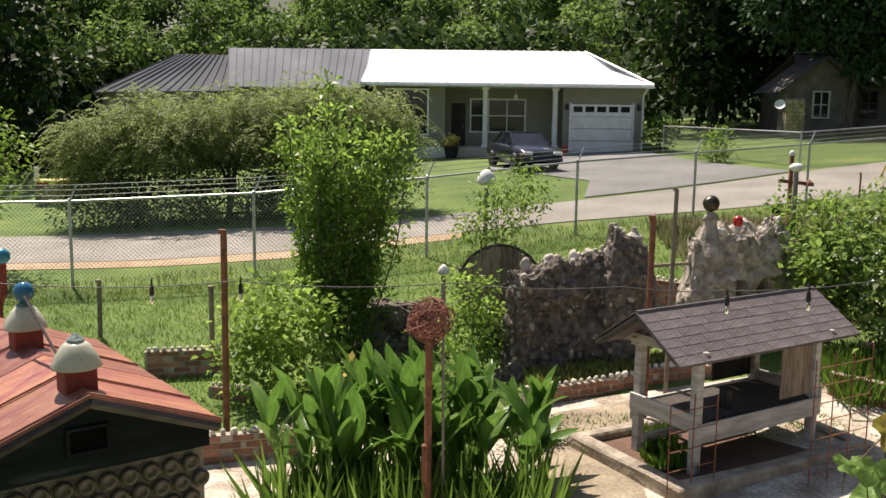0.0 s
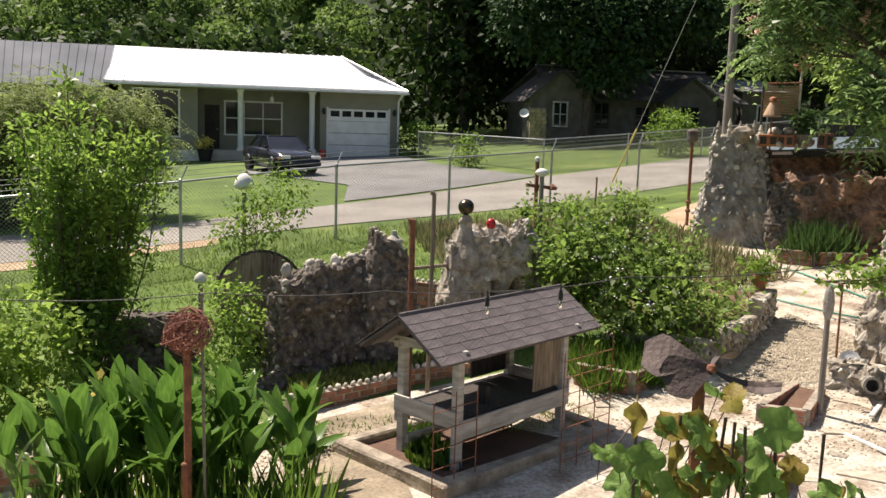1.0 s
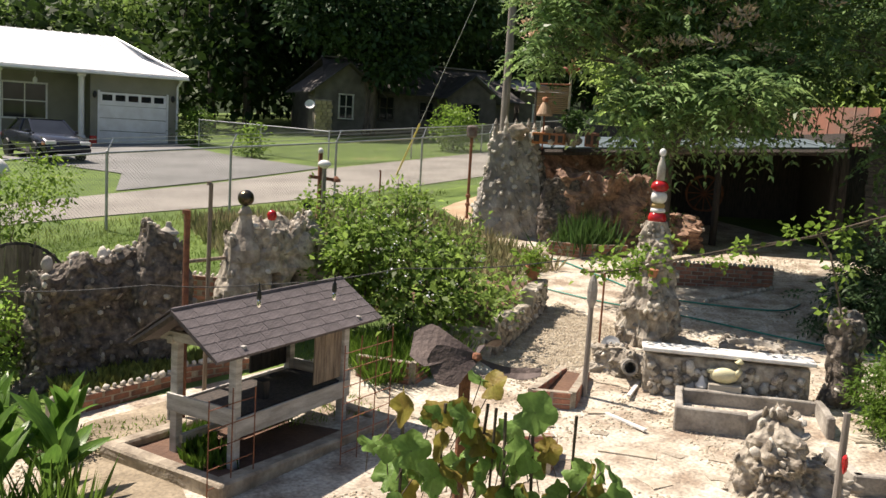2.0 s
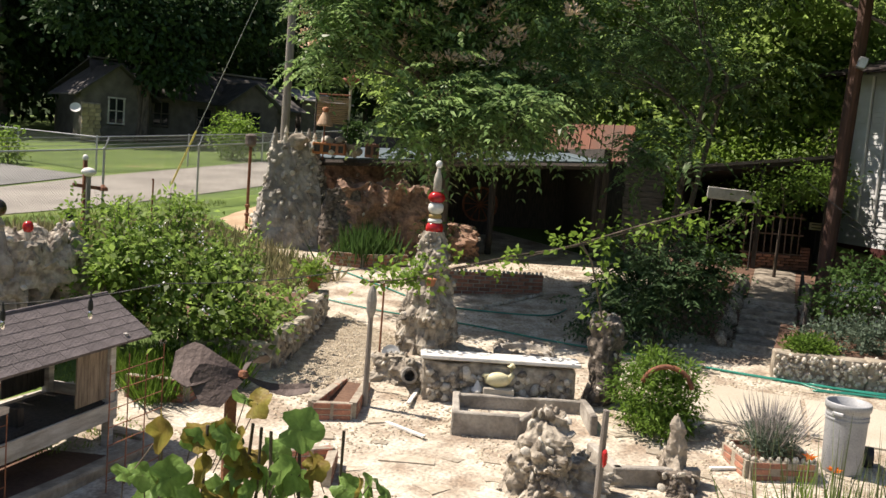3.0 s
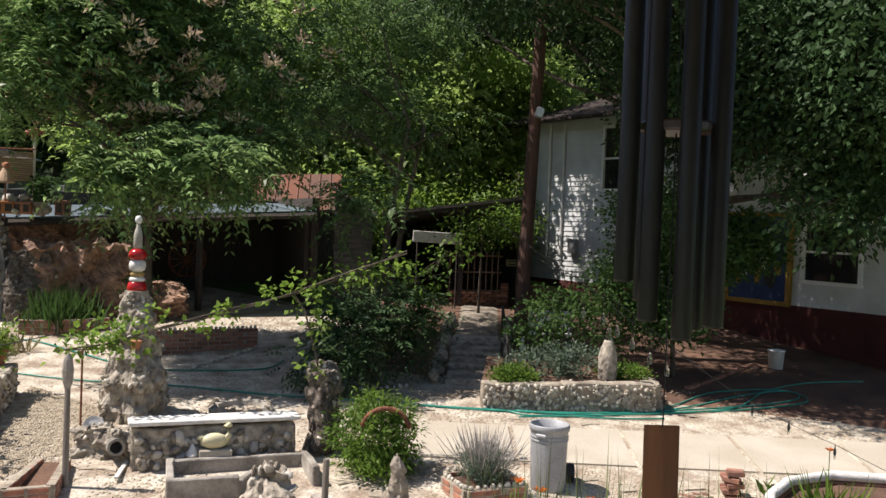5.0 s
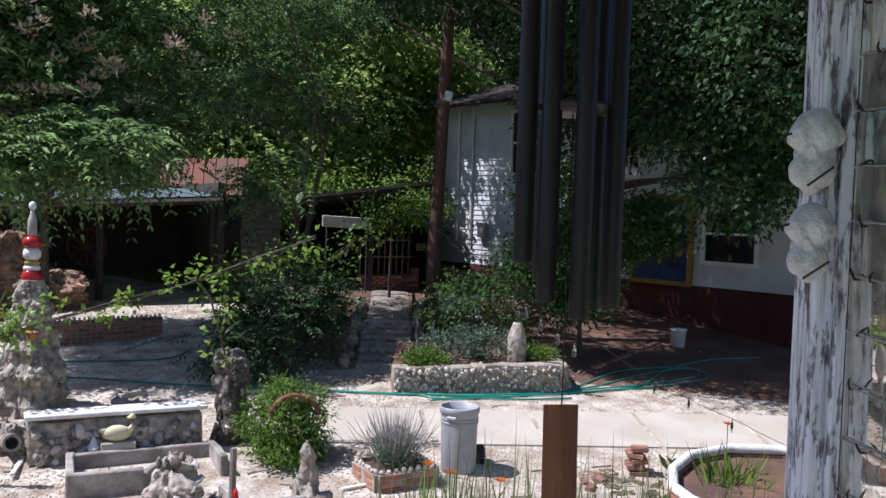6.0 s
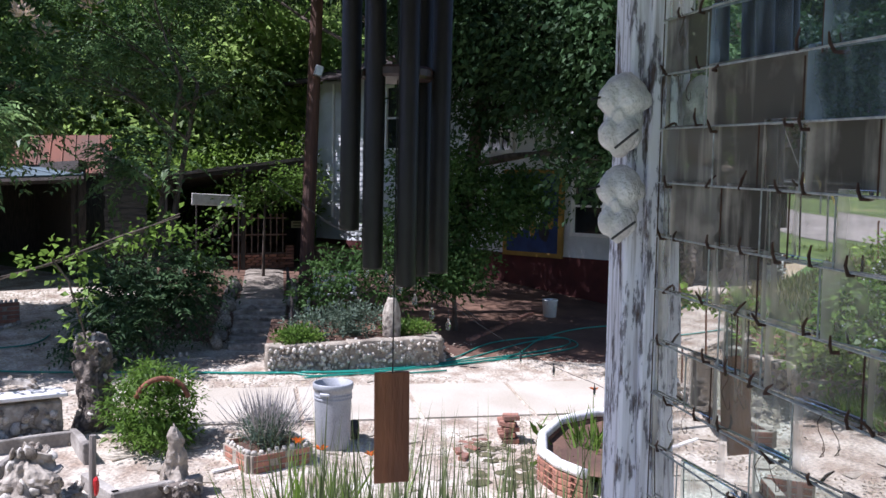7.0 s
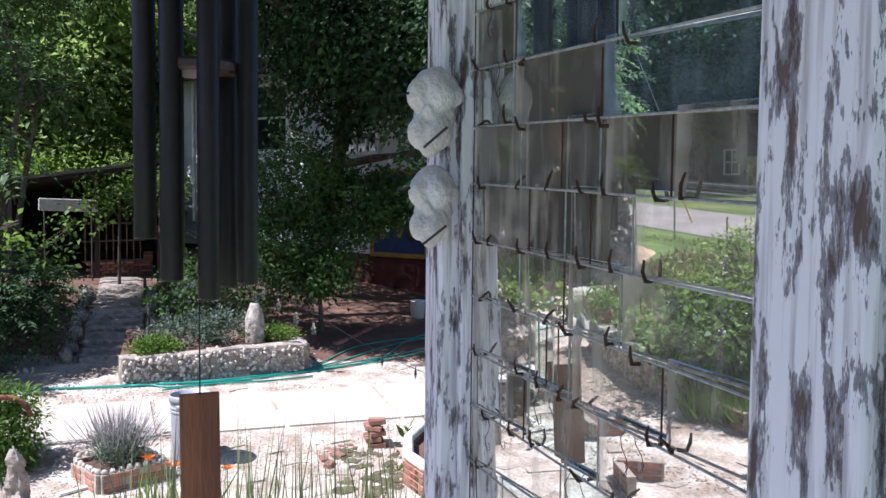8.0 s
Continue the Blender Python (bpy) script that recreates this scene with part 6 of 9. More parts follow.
# ---- courtyard pieces ----
def totem():
    t = empty("totem", on(8.72, 10.2, -0.05), "tapering totem of shells and stones topped with red and white glass", "totem")
    prof = [(0.42, 0), (0.40, 0.25), (0.34, 0.7), (0.26, 1.2), (0.20, 1.55), (0.15, 1.75)]
    bm = lathe(bmesh.new(), [(r, z) for r, z in prof], seg=22)
    bmesh.ops.subdivide_edges(bm, edges=bm.edges, cuts=2, use_grid_fill=True)
    for v in bm.verts:
        v.co += Vector((v.co.x, v.co.y, 0)) * (0.35 * noise.noise(v.co * 4.5) + 0.20 * noise.noise(v.co * 13))
    part("shaft", bm, PALE_ROCK, t)
    for i in range(296):
        z = rng.uniform(0.05, 1.7)
        r = np.interp(z, [p[1] for p in prof], [p[0] for p in prof])
        a = rng.uniform(0, math.tau)
        s = rng.uniform(0.022, 0.058)
        r *= 1 + 0.35 * noise.noise(Vector((r * math.cos(a), r * math.sin(a), z)) * 4.5)
        piece("stone", PALES[i % 4] if rng.random() < 0.35 else STONES[i % 5], t, Matrix.LocRotScale(Vector((r * math.cos(a), r * math.sin(a), z)), Euler(rng.uniform(0, 6, 3)), (s, s, s)))
    part("pot", lathe(bmesh.new(), [(0.05, 0), (0.08, 0.1), (0.09, 0.11), (0.05, 0.12)], (-0.2, -0.24, 1.0), 14), TERRACOTTA, t)
    gold = material("gold_glaze", (0.45, 0.30, 0.09), (0.3, 0.2, 0.06), 6, 0.4)
    stack = [("red_glass", [(0.09, 1.72), (0.125, 1.75), (0.13, 1.80), (0.11, 1.86), (0.08, 1.88)], RED_GLOSS), ("white_band", [(0.08, 1.87), (0.105, 1.885), (0.10, 1.92), (0.07, 1.94)], WHITEWASH), ("gold_ring", [(0.06, 1.93), (0.09, 1.945), (0.095, 1.98), (0.06, 2.01)], gold),
             ("white_globe", [(0.06, 2.0), (0.10, 2.035), (0.112, 2.09), (0.10, 2.14), (0.06, 2.17)], WHITEWASH), ("red_collar", [(0.07, 2.165), (0.10, 2.18), (0.128, 2.225), (0.11, 2.28), (0.075, 2.31), (0.05, 2.32)], RED_GLOSS),
             ("bottle", [(0.045, 2.31), (0.058, 2.33), (0.058, 2.50), (0.042, 2.57), (0.028, 2.61), (0.026, 2.66)], PALE_STONE), ("knob", [(0.02, 2.65), (0.042, 2.68), (0.048, 2.715), (0.036, 2.75), (0.01, 2.765)], WHITE_PAINT)]
    for name, pr, m in stack:
        part(name, lathe(bmesh.new(), pr, seg=18), m, t, smooth=True)


totem()


def spear_pole():
    t = empty("carved_pole", on(6.6, 8.78), "grey pole with a carved spearhead top", "pole")
    part("pole", rod(bmesh.new(), (0, 0, -0.1), (0, 0, 1.1), 0.035, 0.03, 10), POLE_WOOD, t)
    part("head", lathe(bmesh.new(), [(0.03, 1.08), (0.055, 1.16), (0.06, 1.28), (0.045, 1.4), (0.015, 1.46)], seg=10), OLD_CONCRETE, t)


spear_pole()


def swan():
    t = empty("swan_figure", (8.02, 7.98, ground_z(8.0, 8.0)), "small cream garden swan on a low block", "figure", turn=-44)
    t.scale = (0.86, 0.86, 0.82)
    t.location.z += 0.09
    part("block", boxed((0, 0, 0.03), (0.44, 0.2, 0.30), bevel=0.015), CONCRETE, t)
    cream = material("cream_glaze", (0.74, 0.69, 0.44), (0.62, 0.56, 0.33), 6, 0.5, bump=0.1)
    bm = lump(bmesh.new(), (-0.02, 0, 0.29), (0.19, 0.10, 0.115), 3, 0.08, 3, 0.8)
    tube(bm, [(0.12, 0, 0.30), (0.18, 0, 0.38), (0.16, 0, 0.46), (0.13, 0, 0.50), (0.17, 0, 0.52), (0.21, 0, 0.50)], [0.05, 0.04, 0.032, 0.035, 0.04, 0.02], 10)
    lump(bm, (-0.18, 0, 0.34), (0.08, 0.05, 0.04), 2, 0.1, 2)
    part("swan", bm, cream, t, smooth=True)
    f = empty("stone_finial", (7.82, 8.15, ground_z(7.8, 8.15)), "small white pointed stone finial", "ornament")
    part("finial", lathe(bmesh.new(), [(0.06, 0), (0.06, 0.17), (0.075, 0.18), (0.045, 0.23), (0.02, 0.29), (0.005, 0.31)], seg=12), WHITEWASH, f)


swan()


def troughs():
    t = empty("concrete_trough", (0, 0, 0), "long open trough of rough grey concrete", "trough")
    z = 0.2
    for a, b, h in (((6.98, 7.6), (7.5, 7.17), 0.27), ((6.98, 7.6), (7.55, 8.22), 0.27), ((7.55, 8.22), (8.75, 7.25), 0.25), ((8.75, 7.25), (8.35, 6.75), 0.27), ((7.5, 7.17), (8.0, 7.35), 0.2)):
        a, b = Vector(a), Vector(b)
        d = b - a
        bm = boxed(((a.x + b.x) / 2, (a.y + b.y) / 2, z + h / 2 - 0.03), (d.length + 0.08, 0.085, h + 0.06), math.degrees(math.atan2(d.y, d.x)), 0.012)
        bmesh.ops.subdivide_edges(bm, edges=bm.edges, cuts=3, use_grid_fill=True)
        for v in bm.verts:
            v.co += Vector((noise.noise(v.co * 7), noise.noise(v.co * 7 + Vector((3, 0, 0))), noise.noise(v.co * 6 + Vector((0, 3, 0))))) * 0.014
        part("side", bm, OLD_CONCRETE, t)
    t = empty("concrete_trough", (0, 0, 0), "broken concrete trough with mosaic rim", "trough")
    for a, b, h in (((7.5, 5.75), (7.85, 6.35), 0.2), ((7.5, 5.75), (8.2, 5.3), 0.2)):
        a, b = Vector(a), Vector(b)
        d = b - a
        part("side", boxed(((a.x + b.x) / 2, (a.y + b.y) / 2, 0.1 + h / 2), (d.length + 0.08, 0.1, h + 0.06), math.degrees(math.atan2(d.y, d.x)), 0.012), OLD_CONCRETE, t)


troughs()
rock_mass("rock_pile", on(6.78, 6.12, -0.05), (0.66, 0.66, 0.82), 30, "craggy pile of pale weathered rock", "rocks", 110, taper=0.55, seed=21, pale=0.4, rough=0.26, smin=0.03, smax=0.08, mat=PALE_ROCK)
rock_mass("rock_pile", on(6.9, 6.0, -0.05), (0.9, 0.6, 0.4), -20, "low heap of pale broken rock", "rocks", 50, seed=22, pale=0.5, rough=0.35, smin=0.03, smax=0.08, mat=PALE_ROCK)
rock_mass("standing_stone", on(8.1, 5.5, -0.05), (0.42, 0.28, 0.74), 20, "upright jagged stone among smaller ones", "rocks", 8, seed=23, pale=0.1, rough=0.22, taper=0.72, mat=STONE)
rock_mass("rock_pile", on(7.95, 5.35, -0.05), (0.4, 0.35, 0.25), 50, "small heap of pale stones", "rocks", 18, seed=24, pale=0.6, rough=0.3)
rock_mass("rock_pillar", on(9.27, 7.4, -0.05), (0.45, 0.42, 1.15), 10, "rough rock pillar wound with a vine", "pillar", 50, seed=25, pale=0.2, rough=0.25)
rock_mass("rock_pile", on(7.6, 9.3, -0.05), (0.9, 0.5, 0.35), -55, "rock rubble at the foot of the totem", "rocks", 40, seed=26, pale=0.4, rough=0.3, mat=PALE_ROCK)


def stone_ring():
    t = empty("stone_ring", on(9.75, 9.2), "low round ring of mortared stone", "ring")
    n = 14
    part("basin", lathe(bmesh.new(), [(0.25, -0.05), (0.44, -0.05), (0.45, 0.08), (0.40, 0.12), (0.32, 0.11), (0.30, 0.02), (0.02, 0.015)], seg=28), OLD_CONCRETE, t)
    for i in range(n):
        a = i * math.tau / n
        piece("stone", STONES[i % 5], t, Matrix.LocRotScale(Vector((0.40 * math.cos(a), 0.40 * math.sin(a), 0.10)), Euler(rng.uniform(0, 6, 3)), (0.075, 0.075, 0.05)))
    p = empty("white_plate", on(7.62, 9.62, 0.12), "white plate set into rock rubble", "plate", turn=-35)
    part("plate", lathe(bmesh.new(), [(0.01, 0), (0.08, 0.0), (0.12, 0.02), (0.125, 0.025), (0.08, 0.015), (0.01, 0.012)], seg=20), WHITE_PAINT, p).matrix_local = pose(0, 0, 0.12, 62)
    d = empty("clay_pipe", on(7.5, 9.1, 0.1), "dark open end of a drain pipe in rubble", "pipe", turn=-35)
    part("pipe", lathe(bmesh.new(), [(0.07, 0.0), (0.10, 0.0), (0.10, 0.3), (0.07, 0.3), (0.065, 0.04)], seg=16), OLD_CONCRETE, d).matrix_local = pose(0, 0, 0.05, 80)
    # Black disc stands in for the shade inside the pipe's mouth.
    part("mouth_shade_disc", lathe(bmesh.new(), [(0.01, 0.02), (0.07, 0.02), (0.07, 0.025), (0.01, 0.025)], seg=16), BLACK, d).matrix_local = pose(0, 0, 0.05, 80)


stone_ring()


def trash_can():
    t = empty("trash_can", on(9.98, 4.62), "tall grey trash can without a lid", "bin")
    part("body", lathe(bmesh.new(), [(0.185, 0.0), (0.20, 0.01), (0.203, 0.06), (0.218, 0.66), (0.222, 0.70), (0.234, 0.705), (0.238, 0.74), (0.238, 0.765), (0.230, 0.78), (0.216, 0.775), (0.205, 0.6), (0.175, 0.05), (0.02, 0.04)], seg=36), GREY_PLASTIC, t, smooth=True)
    for z in (0.64, 0.60):
        part("band", lathe(bmesh.new(), [(0.216, z - 0.012), (0.225, z - 0.008), (0.225, z + 0.008), (0.217, z + 0.012)], seg=36), GREY_PLASTIC, t)
    for s in (-1, 1):
        part("grip", boxed((0.232 * s, 0, 0.67), (0.03, 0.13, 0.04), bevel=0.01), GREY_PLASTIC, t)
    w = empty("black_wheel", on(10.35, 4.5), "small black wheel beside the bin", "wheel")
    part("tyre", lathe(bmesh.new(), [(0.04, -0.05), (0.11, -0.05), (0.12, 0), (0.11, 0.05), (0.04, 0.05)], seg=18), BLACK, w).matrix_local = pose(0, 0, 0.12, 90, 0, 30)


trash_can()
B0 = [Vector((8.86, 5.08)), Vector((9.44, 4.66)), Vector((9.78, 5.14)), Vector((9.2, 5.56))]
for i in range(4):
    brick_wall("brick_border", B0[i], B0[(i + 1) % 4], 3, "brick planter edged with white cobbles round lavender", 0.04)
strip("planter_soil", [B0[0], B0[3]], [B0[1], B0[2]], 4, 4, SOIL, 0.16, "soil in the lavender planter", "soil")


def curved_bed():
    t = empty("curved_bed", (0, 0, 0), "raised bed with a curved whitewashed rim and brick sides", "bed")
    pts = [(12.11, 0.83), (12.07, 1.22), (11.76, 1.78), (11.21, 2.15), (10.57, 2.24), (10.01, 2.13), (9.71, 1.90), (9.42, 1.49)]
    fine = []
    for a, b in zip(pts, pts[1:]):
        for k in range(4):
            fine.append(Vector(a).lerp(Vector(b), k / 4))
    for i, (a, b) in enumerate(zip(fine, fine[1:])):
        d = b - a
        m = (a + b) / 2
        ang = math.degrees(math.atan2(d.y, d.x))
        z = ground_z(*m)
        for c in range(4):
            piece("brick", BRICK_MESH, t, pose(m.x, m.y, z + 0.035 + 0.068 * c, 0, 0, ang))
    part("rim", tube(bmesh.new(), [on(p.x, p.y, 0.33) for p in fine], 0.06, 8), WHITEWASH, t, smooth=True)
    strip("planter_soil", [(12.07, 1.22), (11.76, 1.78), (11.21, 2.15), (10.57, 2.24), (10.01, 2.13), (9.71, 1.90)], [(12.21, 0.33), (12.01, 0.13), (11.81, 0.03), (10.32, 0.99), (10.02, 1.09), (9.72, 1.29)], 14, 6, SOIL, 0.24, "soil of the curved raised bed", "soil")
    b = empty("brick_ruin", on(11.15, 2.75), "crumbled corner of an old brick pier", "bricks", turn=20)
    for c in range(5):
        for i in range(3 - (c > 3)):
            piece("brick", BRICK_MESH, b, pose(-0.1 + 0.11 * i, 0.05 * (c % 2), 0.035 + 0.07 * c, rng.normal() * 4, rng.normal() * 4, 90 + rng.normal() * 8))
    l = empty("loose_brick", on(10.3, 3.1), "loose red bricks lying on the ground", "bricks")
    for k in range(5):
        piece("brick", BRICK_MESH, l, pose(0.22 * k * 0.8, 0.12 * (k % 2), 0.03, 0, 0, 30 * k))


curved_bed()


def bottle_stone():
    t = empty("bottle_sculpture", (13.9, 5.35, ground_z(13.9, 5.35) + 0.34), "pale cement bottle sculpture with a glass neck", "sculpture")
    part("body", lathe(bmesh.new(), [(0.135, 0.0), (0.15, 0.06), (0.15, 0.40), (0.12, 0.52), (0.08, 0.62), (0.065, 0.66)], seg=18), PALE_ROCK, t, smooth=True)
    part("neck", lathe(bmesh.new(), [(0.05, 0.66), (0.06, 0.7), (0.045, 0.75), (0.06, 0.8), (0.03, 0.86), (0.01, 0.87)], seg=12), glass_material("clear_glass", (0.9, 0.95, 0.95)), t, smooth=True)


bottle_stone()


def stone_steps():
    t = empty("stone_steps", (0, 0, 0), "rough stone steps and path up to the shed", "steps", kind="structure")
    a, b = Vector((13.15, 7.35)), Vector((19.6, 10.7))
    d = (b - a).normalized()
    n = Vector((-d.y, d.x))
    ln = (b - a).length
    for k in range(8):
        c = a + d * (0.2 + 0.46 * k)
        z = ground_z(*c)
        bm = boxed((c.x, c.y, z + 0.035), (0.26 + 0.06 * rng.random(), 0.96, 0.13), math.degrees(math.atan2(d.y, d.x)) + rng.normal() * 4, 0.02)
        bmesh.ops.subdivide_edges(bm, edges=bm.edges, cuts=5, use_grid_fill=True)
        for v in bm.verts:
            v.co += Vector((noise.noise(v.co * 5), noise.noise(v.co * 5 + Vector((4, 0, 0))), 0.7 * noise.noise(v.co * 9))) * 0.05
        part("step", bm, STONE if k % 2 else PALE_ROCK, t)
    left = [a + d * f + n * 0.5 for f in np.linspace(0.0, ln, 16)]
    right = [a + d * f - n * 0.5 for f in np.linspace(0.0, ln, 16)]
    strip("path_flags", left, right, 40, 6, STONE, 0.05, "pebbled path up to the shed", "path", deep=0.05)
    for s in (1, -1):
        e = empty("stone_edging", (0, 0, 0), "row of rough stones edging the steps", "edging")
        for k in range(22):
            p = a + d * (0.1 + 0.24 * k) + n * s * (0.62 + rng.normal() * 0.03)
            r = rng.uniform(0.1, 0.19)
            piece("stone", STONES[k % 5], e, Matrix.LocRotScale(Vector(on(p.x, p.y, 0.1)), Euler(rng.uniform(0, 6, 3)), (r, r, r * 1.2)))
    h = empty("handrail", (0, 0, 0), "thin rustic handrail beside the steps", "rail")
    p, q = a - n * 0.55 + d * 0.4, a - n * 0.5 + d * 3.4
    part("rail", rod(bmesh.new(), on(*p, 0.65), on(*q, 0.75), 0.02), DARK_WOOD, h)
    for w in (p, q):
        part("post", rod(bmesh.new(), on(*w, -0.1), on(*w, 0.75), 0.025), DARK_WOOD, h)


stone_steps()


def hose(name, plan, label):
    bm = bmesh.new()
    pts = [Vector(on(x, y, 0.035)) for x, y in plan]
    fine = []
    for i in range(len(pts) - 1):
        p0, p1, p2, p3 = pts[max(i - 1, 0)], pts[i], pts[i + 1], pts[min(i + 2, len(pts) - 1)]
        for k in range(8):
            f = k / 8
            fine.append(0.5 * ((2 * p1) + (p2 - p0) * f + (2 * p0 - 5 * p1 + 4 * p2 - p3) * f * f + (3 * p1 - p0 - 3 * p2 + p3) * f ** 3))
    tube(bm, fine, 0.0135, 7)
    return solo(name, bm, HOSE, label, "hose", "garden hoses", smooth=True)


HOSE = material("green_hose", (0.03, 0.27, 0.205), (0.02, 0.21, 0.155), 4, 0.35, bump=0.05)
hose("garden_hose", [(9.0, 15.7), (9.6, 15.35), (10.2, 14.65), (10.24, 13.3), (10.28, 11.95), (10.9, 11.05), (11.65, 10.45), (12.3, 10.6)], "long green garden hose across the courtyard")
hose("garden_hose", [(8.8, 13.05), (9.24, 11.95), (9.98, 10.75), (10.57, 9.46), (11.0, 8.69), (11.58, 7.65), (12.2, 6.5), (13.2, 5.2), (14.1, 4.26), (15.2, 3.3), (16.3, 2.7), (16.7, 3.2), (15.7, 4.1), (14.2, 4.5), (13.0, 5.4), (12.4, 6.3)], "long green garden hose across the courtyard")
hose("garden_hose", [(12.2, 6.55), (13.0, 5.3), (13.9, 4.4), (15.0, 3.6), (16.4, 3.4), (17.6, 2.9), (18.6, 2.0)], "green garden hose over bare soil")

hose("garden_hose", [(11.60, 7.66), (11.91, 7.07), (12.31, 6.37), (12.34, 6.01), (12.68, 5.59), (13.13, 4.88), (13.67, 4.28)], "bright green garden hose lying in loose strands")
hose("garden_hose", [(12.20, 6.06), (13.09, 5.16), (14.36, 4.28), (15.94, 3.62), (16.73, 3.08), (16.36, 2.86), (15.55, 3.25), (14.41, 4.11), (13.43, 5.01)], "bright green garden hose lying in loose strands")

# cobbled edges and the dark bed by the shed
t = empty("cobble_edging", (0, 0, 0), "white cobbles edging a shaded bed", "edging")
cobble_row(t, on(11.0, 9.4, 0.05), on(11.5, 8.7, 0.05), 0.05, 2.0)
cobble_row(t, on(11.5, 8.7, 0.05), on(12.4, 8.1, 0.05), 0.05, 2.0)
t = empty("cobble_edging", (0, 0, 0), "white cobbles edging a brick bed", "edging")
cobble_row(t, on(10.86, 11.31, 0.04), on(12.63, 11.5, 0.04), 0.05, 2.0)
brick_wall("brick_border", (11.0, 12.5), (12.7, 11.6), 6, "dark low brick wall under the trees", 0.04)
brick_wall("brick_border", (10.4, 15.19), (10.81, 14.71), 4, "brick planter full of sword-shaped leaves", 0.0)
brick_wall("brick_border", (10.81, 14.71), (11.78, 14.47), 4, "brick planter full of sword-shaped leaves", 0.0)

# ---- trees and shrubs ----
def masses(spec, density, each):
    return [(c, r, max(6, int(density * (r[0] * r[1] * r[2]) ** (2 / 3))), each) for c, r in spec]


def small_leaves(size, spread, wide=0.45, droop=0.3):
    return lambda cc, each: leaves(cc, each, spread, size, wide, droop)


def feather(length, spread, pairs=5, droop=0.5, leaf=0.4):
    return lambda cc, each: sprays(cc, each, spread, length, pairs, droop, leaf)


# First five masses are added above view to shade the ground below.
MIMOSA = [((9.9, 15.2, 7.4), (1.2, 1.2, 0.5)), ((10.9, 14.2, 7.6), (1.2, 1.2, 0.5)), ((10.2, 13.4, 8.3), (1.2, 1.2, 0.5)), ((11.4, 13.2, 8.4), (1.3, 1.3, 0.5)), ((12.8, 12.4, 8.4), (1.4, 1.4, 0.5)), ((10.5, 14.6, 5.55), (0.9, 0.9, 0.6)), ((11.0, 13.72, 6.1), (1.3, 1.3, 0.9)), ((11.4, 12.8, 4.95), (0.85, 0.85, 0.6)), ((12.25, 12.6, 5.9), (1.4, 1.4, 1.0)), ((12.3, 11.88, 4.5), (1.0, 1.0, 0.7)), ((11.6, 13.6, 7.1), (1.6, 1.6, 1.0)), ((11.6, 12.4, 3.95), (0.45, 0.45, 0.3)), ((10.4, 13.2, 6.0), (1.2, 1.2, 0.7)), ((9.7, 13.6, 6.5), (1.0, 1.0, 0.6)), ((11.5, 12.0, 4.05), (0.9, 0.9, 0.4)), ((12.3, 11.3, 4.75), (0.7, 0.7, 0.35)), ((9.65, 11.72, 4.04), (0.30, 0.30, 0.30)), ((9.54, 11.81, 3.53), (0.22, 0.22, 0.22)), ((8.73, 13.16, 4.80), (0.25, 0.25, 0.18)), ((9.72, 11.40, 3.82), (0.30, 0.30, 0.25)), ((10.18, 10.71, 3.95), (0.30, 0.30, 0.25)), ((10.48, 10.41, 4.1), (0.40, 0.40, 0.30)), ((9.95, 11.19, 4.21), (0.50, 0.50, 0.40)), ((9.11, 12.90, 5.26), (0.50, 0.50, 0.35)), ((8.85, 13.33, 5.51), (0.40, 0.40, 0.28))]
tree("mimosa_tree", on(12.0, 13.6), (11.8, 13.4, 4.6), 0.10, masses(MIMOSA, 32, 10), material("mimosa_leaf", (0.31, 0.45, 0.16), (0.085, 0.155, 0.055), 2.2, 0.42, leafy=0.36, spread=0.45, bump=0), "mimosa tree with feathery leaves and pink blossom", feather(0.48, 0.20, 6, 0.55, 0.36), 2)
blossom = np.concatenate([clumps((x - 0.15, y - 0.15, z + 0.2 * rz), (rx * 1.5, ry * 1.5, rz * 1.5), 45, 0.97) for (x, y, z), (rx, ry, rz) in MIMOSA[5:9]])
tagged(quads("blossom", leaves(blossom, 22, 0.06, 0.11, 0.4, -0.7), material("pink_blossom", (0.88, 0.58, 0.44), (0.85, 0.68, 0.50), 3, 0.7, leafy=0.3, spread=0.2, bump=0)), "pink tufts of mimosa blossom", "blossom", kind="stuff")

tree("walnut_tree", on(15.30, 10.60), (15.22, 9.76, 5.11), 0.07, masses([((14.29, 11.83, 6.19), (1.4, 1.4, 1.2)), ((14.36, 11.74, 5.4), (0.9, 0.9, 0.5)), ((16.11, 11.04, 6.6), (1.5, 1.5, 1.2)), ((15.2, 11.0, 7.8), (2.0, 2.0, 0.8)), ((14.97, 10.03, 4.9), (0.6, 0.6, 0.4)), ((15.89, 9.49, 5.2), (0.7, 0.7, 0.5)), ((13.05, 10.97, 5.0), (0.5, 0.5, 0.4)), ((12.96, 9.95, 3.44), (0.30, 0.30, 0.25)), ((13.42, 9.65, 3.77), (0.28, 0.28, 0.22))], 16, 9), WALNUT_LEAF, "slender forked shade tree beside the lean-to", feather(0.48, 0.20, 6, 0.5, 0.34), 2)
